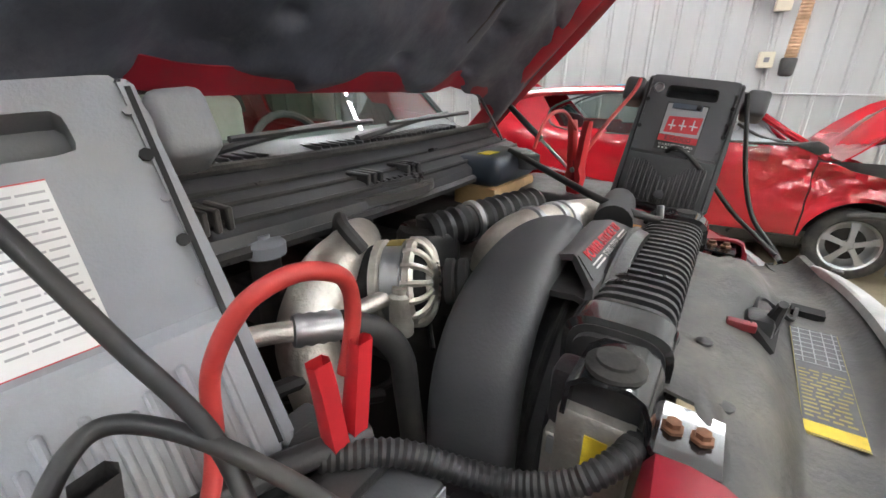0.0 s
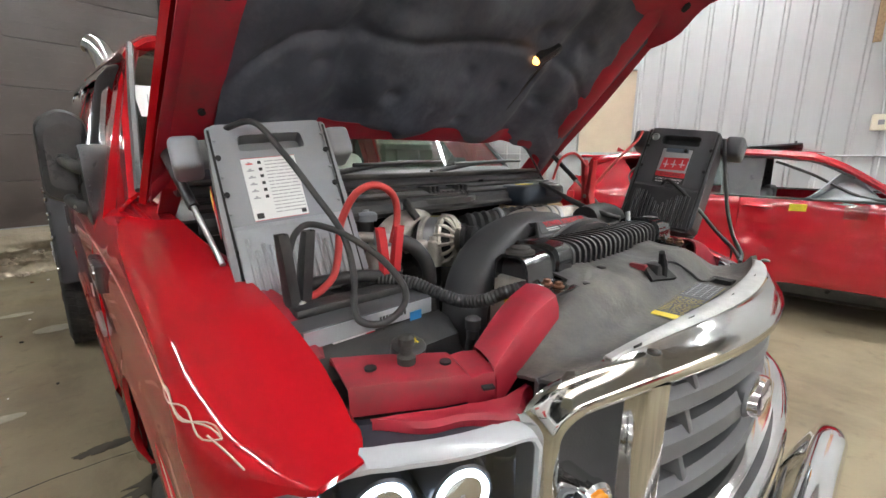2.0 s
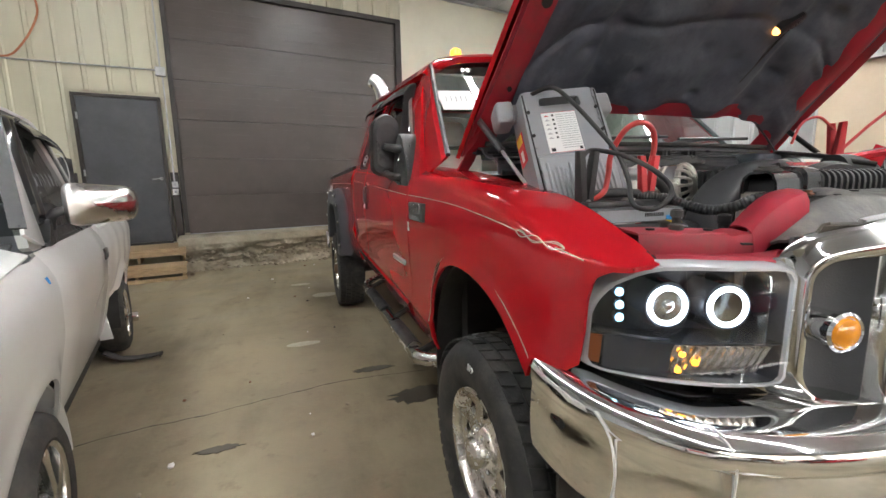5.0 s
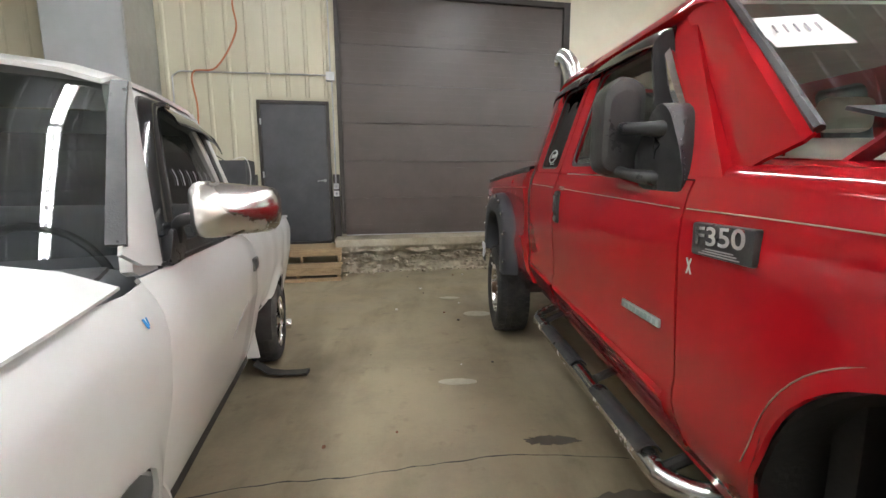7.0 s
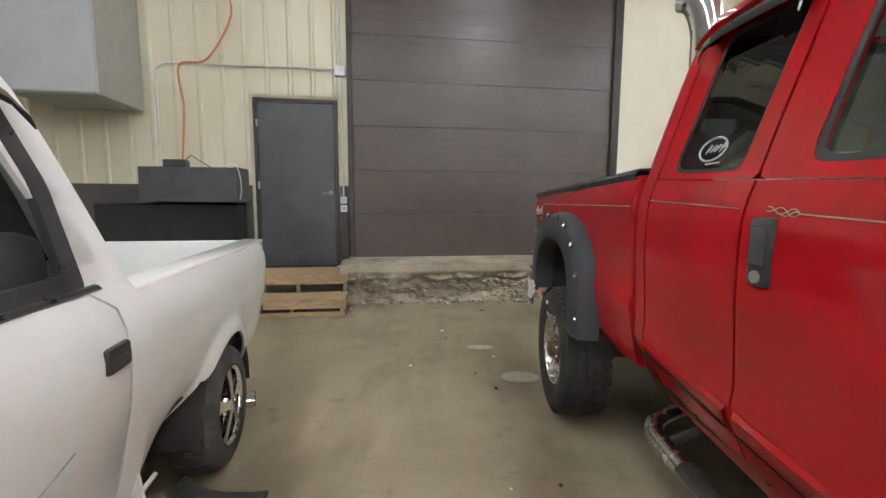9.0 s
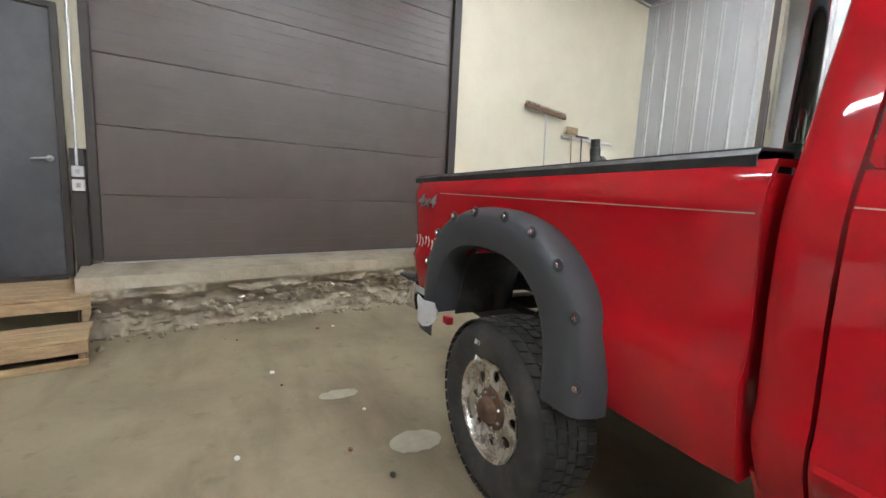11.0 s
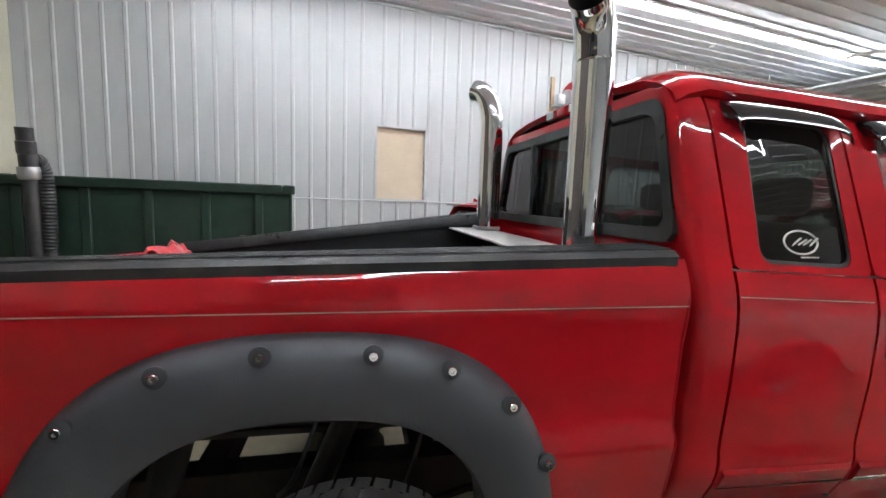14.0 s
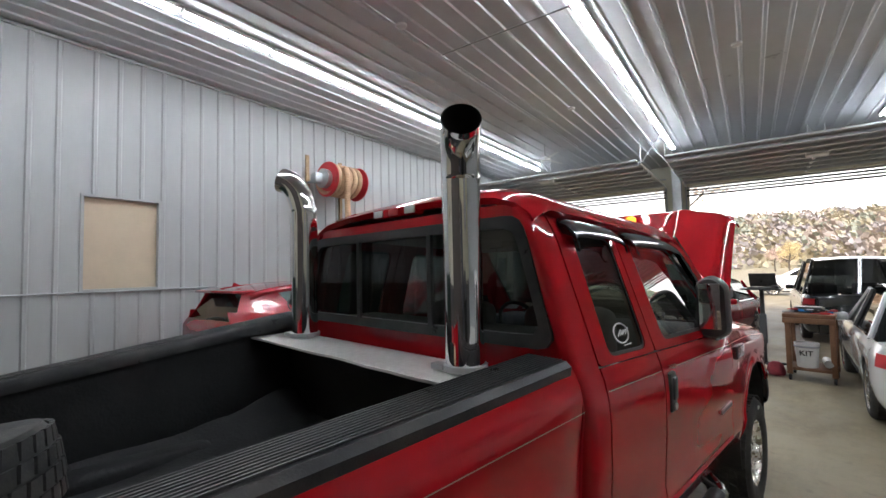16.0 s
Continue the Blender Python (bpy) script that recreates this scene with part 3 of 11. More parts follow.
hb(SIDE_U - 0.03, SIDE_U + 0.06, W1, W1 + 0.04, WZ0 - 0.04, WZ1 + 0.04, bm=bm)
hb(SIDE_U - 0.03, SIDE_U + 0.06, W0, W1, WZ1, WZ1 + 0.04, bm=bm)
part("window_frame", bm, WHITE_STEEL, wn, smooth=False)
part("window_sill", hb(SIDE_U - 0.05, SIDE_U + 0.06, W0, W1, WZ0 - 0.04, WZ0), WHITE_STEEL, wn, smooth=False)
# left wall
bm = ribbed(FRONT_V, WALL_V, 0, CEIL, 0.30, 0.022, lambda a, z, d: hp(LEFT_U + d, a, z))
hb(LEFT_U - 0.22, LEFT_U - 0.03, FRONT_V, WALL_V + 0.25, 0, CEIL, bm=bm)
solo("wall_left", bm, WHITE_STEEL, "white ribbed steel side wall", "wall", kind="structure", smooth=False)
# ceiling
bm = ribbed(LEFT_U, SIDE_U, 0, 1, 0.30, 0.022, lambda a, s, d: hp(a, FRONT_V + s * (WALL_V - FRONT_V), CEIL - d))
hb(LEFT_U, SIDE_U, FRONT_V, WALL_V, CEIL + 0.03, CEIL + 0.2, bm=bm)
solo("ceiling", bm, CEILING_M, "white ribbed steel ceiling", "ceiling", kind="structure", smooth=False)
bm = hb(SIDE_U - 0.05, SIDE_U, FRONT_V, WALL_V, CEIL - 0.06, CEIL - 0.025)
hb(LEFT_U, SIDE_U, WALL_V - 0.05, WALL_V, CEIL - 0.06, CEIL - 0.025, bm=bm)
solo("trim", bm, WHITE_STEEL, "white angle trim along the ceiling edge", "trim", kind="structure", smooth=False)

# front wall with two open doors
OPEN = [(-5.6, 1.85), (2.6, 7.6)]
HEAD = 4.45
bm = hb(LEFT_U, OPEN[0][0], FRONT_V - 0.2, FRONT_V, 0, CEIL)
hb(OPEN[0][1], OPEN[1][0], FRONT_V - 0.2, FRONT_V, 0, CEIL, bm=bm)
hb(OPEN[1][1], SIDE_U + 0.22, FRONT_V - 0.2, FRONT_V, 0, CEIL, bm=bm)
for a, b_ in OPEN:
    hb(a, b_, FRONT_V - 0.2, FRONT_V, HEAD, CEIL, bm=bm)
solo("wall_front", bm, CREAM_PANEL, "front wall with two open vehicle doors", "wall", kind="structure", smooth=False)

# ceiling lamps
def strip_lamp(u, v0, v1, name="ceiling_light"):
    e = thing(name, hp(u, (v0 + v1) / 2, CEIL - 0.03), "white fluorescent strip light under the ceiling", "ceiling light", "ceiling strip lights")
    part("housing", hb(u - 0.07, u + 0.07, v0, v1, CEIL - 0.075, CEIL - 0.023, 0.008), WHITE_LBL, e)
    for du in (-0.035, 0.035):
        part("tube", tube([hp(u + du, v0 + 0.03, CEIL - 0.095), hp(u + du, v1 - 0.03, CEIL - 0.095)], 0.016, 8, smooth=0), TUBE_LIGHT, e)
    return e


for u in (5.95, 1.92, -2.3):
    v = 7.2
    while v > -7.2:
        strip_lamp(u, v - 1.22, v)
        v -= 1.25

# ---- the red pickup ----
XC = 0.97


def lerp_table(tab, v):
    if v <= tab[0][0]:
        return tab[0][1]
    for (a, p), (b_, q) in zip(tab, tab[1:]):
        if v <= b_:
            return p + (q - p) * (v - a) / (b_ - a)
    return tab[-1][1]


def rake(y):
    """The body sits lower towards the nose."""
    return -0.046 * max(0.0, 4.5 - y)


def flip(x, side):
    return x if side > 0 else 2 * XC - x


CAB_X = [(0.62, 0.10), (0.70, 0.05), (0.80, 0.005), (0.86, -0.010), (0.92, -0.002), (1.15, -0.018), (1.30, -0.020), (1.37, -0.016), (1.43, -0.004), (1.49, 0.018), (1.60, 0.052), (1.93, 0.160), (2.02, 0.205), (2.07, 0.25)]
BED_X = [(0.64, 0.06), (0.74, 0.022), (0.86, 0.0), (0.95, -0.014), (0.99, 0.004), (1.05, 0.010), (1.25, 0.0), (1.35, -0.012), (1.40, -0.012), (1.44, 0.002), (1.475, 0.022)]


def cab(y, z, side=1, inset=0.0):
    return Vector((flip(lerp_table(CAB_X, z) + inset, side), y, z + rake(y)))


def bedp(y, z, side=1, inset=0.0):
    return Vector((flip(lerp_table(BED_X, z) + inset, side), y, z + rake(y)))


def frange(a, b, n):
    return [a + (b - a) * i / n for i in range(n + 1)]


truck = thing("pickup_truck", (XC, 3.7, 0), "red pickup truck, hood open, chrome grille, lifted, parked on concrete", "pickup truck")

# doors, window frames, glass, cab corners
def cab_side(side):
    def skin(name, y0, y1, z0, z1, ny=8, nz=22):
        b = sheet([[cab(y, z, side) for y in frange(y0, y1, ny)] for z in frange(z0, z1, nz)], thick=-0.03 if side > 0 else 0.03)
        return part(name, b, RED, truck)

    def ring(outer, inner, owner, name="window_frame", mat=RED, inset=0.0, depth=0.03, r=0.05, ro=0.015):
        b = frame_between(rounded(outer, ro), rounded(inner, r), lambda y, z: cab(y, z, side, inset), (depth * side, 0, 0), n=96)
        return part(name, b, mat, owner)

    def pane(outline, owner, mat, inset, name="window_glass"):
        b = bmesh.new()
        o = rounded(outline, 0.05)
        c = b.verts.new(cab(sum(p.x for p in o) / len(o), sum(p.y for p in o) / len(o), side, inset))
        vs = [b.verts.new(cab(p.x, p.y, side, inset)) for p in o]
        for i in range(len(vs)):
            b.faces.new((c, vs[i], vs[(i + 1) % len(vs)]))
        g = part(name, b, mat, owner)
        g.visible_shadow = False
        return g

    fd = skin("front_door", 2.618, 3.835, 0.70, 1.475, 10)
    rd = skin("rear_door", 3.845, 4.372, 0.70, 1.475)
    ring([(2.50, 1.478), (3.835, 1.478), (3.835, 2.05), (3.06, 2.05), (2.93, 1.97)], [(2.70, 1.52), (3.70, 1.512), (3.70, 1.97), (3.12, 1.975), (3.03, 1.91)], fd)
    ring([(3.845, 1.478), (4.372, 1.478), (4.372, 2.05), (3.845, 2.05)], [(3.915, 1.50), (4.275, 1.50), (4.25, 1.965), (3.90, 1.97)], rd)
    pane([(2.69, 1.515), (3.71, 1.507), (3.71, 1.975), (3.11, 1.98), (3.02, 1.915)], fd, GLASS, 0.018)
    pane([(3.905, 1.495), (4.285, 1.495), (4.26, 1.97), (3.89, 1.975)], rd, TINT, 0.008)
    ring([(3.905, 1.493), (4.285, 1.493), (4.26, 1.972), (3.89, 1.977)], [(3.925, 1.511), (4.268, 1.511), (4.243, 1.955), (3.91, 1.96)], rd, "window_seal", BLACK_PL, 0.004, 0.006, 0.04)
    ring([(2.69, 1.514), (3.71, 1.506), (3.71, 1.977), (3.11, 1.982), (3.02, 1.915)], [(2.74, 1.535), (3.685, 1.528), (3.685, 1.955), (3.13, 1.96), (3.05, 1.90)], fd, "window_seal", BLACK_PL, 0.004, 0.006, 0.04)
    # cab corner
    b = sheet([[cab(y, z, side) + Vector((dx * side, 0, 0)) for y, dx in ((4.382, 0), (4.43, 0), (4.465, 0.002), (4.488, 0.008), (4.500, 0.02), (4.505, 0.035), (4.504, 0.06))] for z in frange(0.68, 2.04, 34)], thick=-0.02 if side > 0 else 0.02)
    part("cab_corner", b, RED, truck)
    # rocker
    part("rocker_panel", sheet([[cab(y, z, side, 0.02) for y in frange(2.45, 4.51, 6)] for z in (0.60, 0.66, 0.72)], thick=-0.02 if side > 0 else 0.02), RED, truck)
    # handle
    for yy, own in ((3.755, fd),):
        h = part("door_handle", box(-0.02, 0.02, yy - 0.038, yy + 0.038, 1.215, 1.385, 0.012, 2), BLACK_PL, own, "black pull handle", m=Matrix.Translation((flip(-0.010, side), 0, rake(yy))))
        part("grip", box(-0.008, 0.008, yy - 0.022, yy + 0.022, 1.27, 1.365, 0.006, 2), DARK_GREY, h, m=Matrix.Translation((flip(-0.030, side), 0, rake(yy))))
        part("lock", lathe([(0.016, 0), (0.016, 0.006), (0.010, 0.008)], (flip(-0.03, side), yy, 1.24 + rake(yy)), (-side, 0, 0), 12), STEEL, h)
    # lower side moulding
    for own, y0, y1 in ((fd, 2.66, 3.82), (rd, 3.86, 4.36)):
        b = sheet([[cab(y, z, side, -0.006 * k) for y in frange(y0, y1, 6)] for z, k in ((0.77, 0), (0.785, 1.6), (0.84, 2), (0.855, 0))])
        part("moulding", b, RED, own)
    # visors above the windows
    for own, pts in ((fd, [(3.73, 1.96), (3.69, 2.022), (3.16, 2.022), (3.04, 1.945), (2.78, 1.61)]), (rd, [(4.31, 1.955), (4.28, 2.018), (3.92, 2.022), (3.87, 1.975)])):
        top = smooth_path([(p[0], p[1], 0) for p in pts], 6)
        rows = []
        for off, dn in ((0.0, 0.0), (-0.035, -0.018), (-0.05, -0.05), (-0.045, -0.075)):
            rows.append([cab(p.x, p.y + dn, side, off) for p in top])
        part("window_visor", sheet(rows, thick=0.004), SMOKE, own, "smoked black rain visor")
    # pinstripe
    for y0, y1, own in ((2.63, 3.66, fd), (3.86, 4.37, rd)):
        for dzp, w in ((0.0, 0.0032),):
            part("pinstripe", sheet([[cab(y, 1.400 + dzp + k, side, -0.0025) for y in frange(y0, y1, 8)] for k in (-w / 2, w / 2)]), PIN, own)
    # curl where the stripe ends by the handle
    for a, q in ((0.010, 1), (-0.010, 1), (0.006, -1)):
        part("pinstripe", tube([cab(3.66 + 0.10 * f * (0.7 if q < 0 else 1), 1.400 + a * math.sin(2.6 * math.pi * f) * (1 - 0.4 * f) + 0.006 * q * f, side, -0.002) for f in frange(0, 1, 10)], 0.0012, 5, smooth=0), PIN, fd)
    return fd, rd


SMOKE = material("smoked_acrylic", (0.012, 0.012, 0.013), 0.1, coat=0.6)
doors = [cab_side(s) for s in (1, -1)]

# roof
rows = []
for y in (2.86, 2.90, 2.96, 3.1, 3.4, 3.8, 4.2, 4.37, 4.44, 4.48):
    end = max(0.0, (2.98 - y) / 0.12) ** 2 * 0.035 + max(0.0, (y - 4.35) / 0.13) ** 2 * 0.05
    half = []
    for x, z in ((0.207, 2.022), (0.225, 2.05), (0.27, 2.085), (0.36, 2.115), (0.55, 2.135), (0.75, 2.142)):
        half.append((x, z - end))
    half = half + [(XC, 2.145 - end)] + [(2 * XC - x, z) for x, z in reversed(half)]
    rows.append([Vector((x, y, z + rake(y))) for x, z in half])
part("roof", sheet(rows, thick=-0.03), RED, truck)
# third brake light
part("brake_lamp", box(XC - 0.16, XC + 0.16, 4.435, 4.495, 2.075, 2.125, 0.012), RED, truck, "red third brake light housing with clear ends")
for s in (-0.12, 0.0, 0.12):
    part("lamp_lens", box(XC + s - 0.035, XC + s + 0.035, 4.491, 4.501, 2.083, 2.117, 0.004), WHITE_LBL if s else CLAMP_RED, truck)
# beacon
part("roof_lamp", lathe([(0.042, 0), (0.042, 0.015), (0.033, 0.018), (0.031, 0.062), (0.014, 0.074)], (0.41, 3.02, 2.055), (0, 0, 1), 16), AMBER_LIT, truck, "amber cab roof marker lamp")
for xx in (0.69, XC, 1.25, 1.53):
    part("roof_lamp", lathe([(0.05, 0), (0.05, 0.015), (0.042, 0.018), (0.04, 0.05), (0.02, 0.062)], (xx, 3.02, 2.068), (0, 0, 1), 16), AMBER, truck, "amber cab roof marker lamp")

# cab back
back_y = lambda z: 4.495 - 0.02 * max(0, z - 1.5)
b = frame_between(rounded([(0.06, 0.72), (2 * XC - 0.06, 0.72), (2 * XC - 0.03, 1.48), (2 * XC - 0.22, 2.06), (0.22, 2.06), (0.03, 1.48)], 0.08), rounded([(0.13, 1.56), (2 * XC - 0.13, 1.56), (2 * XC - 0.21, 2.0), (0.21, 2.0)], 0.07), lambda x, z: (x, back_y(z), z), (0, -0.03, 0), n=120)
part("cab_back", b, RED, truck)
b = frame_between(rounded([(0.100, 1.535), (2 * XC - 0.100, 1.535), (2 * XC - 0.226, 2.012), (0.226, 2.012)], 0.07), rounded([(0.150, 1.58), (2 * XC - 0.150, 1.58), (2 * XC - 0.262, 1.968), (0.262, 1.968)], 0.06), lambda x, z: (x, back_y(z) + 0.022, z), (0, -0.03, 0), n=120)
rwf = part("rear_window_seal", b, BLACK_PL, truck, "wide black rubber window seal")
b = bmesh.new()
o = rounded([(0.14, 1.572), (2 * XC - 0.14, 1.572), (2 * XC - 0.252, 1.976), (0.252, 1.976)], 0.06)
b.faces.new([b.verts.new((p.x, back_y(p.y) - 0.004, p.y)) for p in o])
part("rear_window_glass", b, TINT, truck).visible_shadow = False
for xx in (XC - 0.27, XC + 0.27):
    part("divider_bar", box(xx - 0.012, xx + 0.012, 4.505, 4.522, 1.58, 1.968), BLACK_PL, rwf)

# windshield, pillars, cowl
rows = []
for k in range(7):
    f = k / 6
    x0 = 0.09 + 0.11 * f
    rows.append([Vector((x0 + (2 * XC - 2 * x0) * j / 12, 2.35 + 0.52 * f - 0.14 * math.sin(math.pi * j / 12) * (1 - 0.4 * f), 1.487 + 0.497 * f)) for j in range(13)])
part("windshield", sheet(rows), SCREEN, truck).visible_shadow = False
for s in (1, -1):
    b = sheet([[Vector((flip(x, s), y, z)) for x, y, z in ring_] for ring_ in (
        ((0.052, 2.53, 1.39), (0.054, 2.44, 1.43), (0.072, 2.355, 1.465), (0.10, 2.355, 1.485)),
        ((0.105, 2.70, 1.63), (0.105, 2.64, 1.655), (0.112, 2.585, 1.70), (0.138, 2.59, 1.725)),
        ((0.155, 2.87, 1.80), (0.155, 2.81, 1.82), (0.160, 2.745, 1.855), (0.185, 2.75, 1.87)),
        ((0.195, 3.02, 1.95), (0.196, 2.96, 1.965), (0.20, 2.885, 1.985), (0.24, 2.88, 2.0)))], thick=0.012 * s)
    part("pillar", b, RED, truck)
    part("windshield_seal", tube([(flip(0.10, s), 2.35, 1.488), (flip(0.148, s), 2.60, 1.735), (flip(0.205, s), 2.865, 1.985)], 0.012, 6), BLACK_PL, truck)
# inside of the cab: seats, wheel, dashboard
part("dashboard", box(0.14, 2 * XC - 0.14, 2.42, 2.78, 1.02, 1.42, 0.08, 3), GREY_PL, truck)
TAN = material("tan_upholstery", (0.72, 0.71, 0.65), 0.75, 0, var=0.12, scale=8)
for xx in (0.30, 1.10):
    part("seat", box(xx, xx + 0.52, 3.05, 3.60, 0.85, 1.08, 0.06, 3), TAN, truck)
    part("seat_back", box(xx, xx + 0.52, 3.50, 3.68, 1.0, 1.60, 0.07, 3), TAN, truck)
    part("headrest", box(xx + 0.13, xx + 0.39, 3.56, 3.66, 1.63, 1.80, 0.045, 3), TAN, truck)
part("rear_bench", box(0.22, 2 * XC - 0.22, 4.05, 4.42, 0.95, 1.55, 0.07, 3), TAN, truck)
part("steering_wheel", tube([Vector((1.40 + 0.19 * math.cos(a), 2.86 + 0.06 * math.sin(a), 1.36 + 0.18 * math.sin(a))) for a in frange(0, 2 * math.pi, 24)], 0.016, 8, smooth=0), DARK_GREY, truck)
part("cab_floor", box(0.10, 2 * XC - 0.10, 2.40, 4.48, 0.62, 0.82), UNDER, truck)
part("headliner", sheet([[Vector((x, y, 2.035 + rake(y))) for x in (0.24, XC, 2 * XC - 0.24)] for y in (2.92, 3.7, 4.46)], thick=0.01), TAN, truck)

# front fenders
AY, AZ, AR, AH = 1.90, 0.60, 0.48, 0.465
AR2 = 0.405  # the arch is shorter behind the axle


def arch_r(y):
    return AR if y < AY else AR2


def arch_point(t, o=0.0):
    c, q = math.cos(t), math.sin(t)
    y = AY - ((AR if c > 0 else AR2) + o) * math.copysign(abs(c) ** 0.9, c)
    return y, AZ + 0.14 + (AH + o) * math.copysign(abs(q) ** 0.9, q)


def fender(s):
    top = [(1.258, 1.352, 0.17), (1.275, 1.357, 0.17), (1.30, 1.366, 0.16), (1.35, 1.384, 0.14), (1.40, 1.395, 0.13), (1.45, 1.415, 0.125), (1.50, 1.433, 0.12), (1.60, 1.462, 0.115), (1.70, 1.478, 0.11), (1.85, 1.492, 0.105), (2.19, 1.520, 0.10), (2.60, 1.535, 0.095)]
    zt = lambda y: lerp_table([(p[0], p[1]) for p in top], y)
    xt = lambda y: lerp_table([(p[0], p[2]) for p in top], y)
    def nose(y):
        return 0.0 if y > 1.55 else 0.15 * ((1.55 - y) / 0.35) ** 2.2
    def low(y):
        e = abs(y - AY) / arch_r(y)
        if e < 1:
            return AZ + 0.14 + AH * (1 - e ** 2.22) ** 0.45
        return 0.72 if y > AY else 1.06
    ys = sorted(set([1.258, 1.266, 1.275, 1.282, 1.29, 1.305, 1.315, 1.325, 1.335, 1.342, 1.35, 1.37, 1.39, 1.42, 1.45] + [arch_point(math.pi * k / 26)[0] for k in range(27)] + [2.34, 2.38, 2.44, 2.5, 2.56, 2.61]))
    rows = []
    for k in range(27):
        r = []
        for y in ys:
            z0 = low(y)
            if y < 1.47:
                z0 = lerp_table([(1.258, 1.35), (1.275, 1.342), (1.30, 1.329), (1.315, 1.318), (1.325, 1.30), (1.335, 1.26), (1.342, 1.18), (1.35, 1.11), (1.37, 1.09), (1.46, 1.08)], y)
            hh = lerp_table([(1.258, 0.004), (1.275, 0.012), (1.30, 0.022), (1.36, 0.045), (1.45, 0.065)], y)
            z1 = zt(y) - hh
            z0 = min(z0, z1 - 0.01)
            if k <= 18:
                f = k / 18
                z = z0 + (z1 - z0) * f
                lip = -0.012 * math.exp(-((z - z0) / 0.05) ** 2) if abs(y - AY) < arch_r(y) + 0.05 else 0
                x = lerp_table(CAB_X, z) * (1 if z > 0.7 else 1) + nose(y) + lip + 0.004 * math.exp(-((z - 1.16) / 0.08) ** 2)
            else:
                f = (k - 18) / 8
                a = f * math.pi / 2
                x0 = lerp_table(CAB_X, z1) + nose(y)
                xin = max(x0 + 0.02, lerp_table([(1.258, 0.142), (1.275, 0.150), (1.30, 0.165), (1.36, 0.176), (1.42, 0.183), (1.50, 0.181), (1.60, 0.175), (1.85, 0.165), (2.19, 0.16), (2.60, 0.155)], y))
                x = x0 + (xin - x0) * (1 - math.cos(a))
                z = z1 + hh * math.sin(a)
            r.append(Vector((flip(x, s), y, z + rake(y))))
        rows.append(r)
    # turned-down inner edge
    rows.append([p + Vector((0.010 * s, 0, -0.05 * min(1.0, (p.y - 1.265) / 0.2))) for p in rows[-1]])
    f = part("front_fender", sheet(rows, thick=-0.012 * s), RED, truck)
    # pale line painted for the reflection on the arch lip, stripes and badge
    for o, w in ((0.035, 0.004),):
        pts = [arch_point(t, o) for t in frange(0.45, math.pi * 0.93, 26)]
        part("pinstripe", tube([Vector((flip(lerp_table(CAB_X, z) - 0.002, s), y, z + rake(y))) for y, z in pts], 0.0015, 5, smooth=0), PIN, f)
    def on_skin(y, z):
        hh = lerp_table([(1.258, 0.004), (1.275, 0.012), (1.30, 0.022), (1.36, 0.045), (1.45, 0.065)], y)
        z1 = zt(y) - hh
        x = lerp_table(CAB_X, min(z, z1)) + nose(y)
        if z > z1:
            x += 0.15 * (1 - math.cos(math.asin(min(1.0, (z - z1) / hh))))
        return Vector((flip(x - 0.0015, s), y, z + rake(y)))

    stripe = [(2.60, 1.402), (2.3, 1.408), (2.0, 1.409), (1.70, 1.396), (1.56, 1.386)]
    part("pinstripe", tube([on_skin(y, z) for y, z in stripe], 0.0017, 5, smooth=5), PIN, f)
    for a in (0.007, -0.008, 0.004):
        part("pinstripe", tube([on_skin(1.56 - 0.16 * q, 1.386 - 0.020 * q + a * math.sin(3.0 * math.pi * q)) for q in frange(0, 1, 14)], 0.0013, 5, smooth=0), PIN, f)
    part("pinstripe", tube([on_skin(1.42, 1.366), on_skin(1.38, 1.358), on_skin(1.345, 1.350)], 0.0014, 5), PIN, f)
    bo = Matrix.Translation((flip(-0.020, s), 0, rake(2.43) + 0.035))
    if s > 0:
        pl = plane_at((-0.0345, 2.43, 1.350 + rake(2.43)), (0, -1, 0.046), (0, 0, 1))
    else:
        pl = plane_at((flip(-0.0345, s), 2.43, 1.350 + rake(2.43)), (0, 1, 0), (0, 0, 1))
    bd = part("badge", box(-0.013, 0.013, 2.325, 2.535, 1.265, 1.345, 0.006, 2), BLACK_PL, f, "black and chrome model badge", m=bo)
    words("F350", 0.062, CHROME, pl, bd, width=0.17, depth=0.003, bold=0.001)
    for q in range(3):
        part("badge_line", box(-0.0145 if s > 0 else 0.013, -0.013 if s > 0 else 0.0145, 2.36 + 0.01 * q, 2.50 - 0.012 * q, 1.271 + 0.006 * q, 1.274 + 0.006 * q), GREY_INK, bd, m=bo)
    # wheel-well liner
    rows = []
    for xx in (0.02, 0.25, 0.50):
        rows.append([Vector((flip(xx, s), arch_point(t, 0.012)[0], arch_point(t, 0.012)[1] - 0.01 + rake(AY))) for t in frange(-0.35, math.pi + 0.35, 24)])
    part("wheel_liner", sheet(rows, thick=0.01), UNDER, truck)
    return f


fenders = [fender(s) for s in (1, -1)]

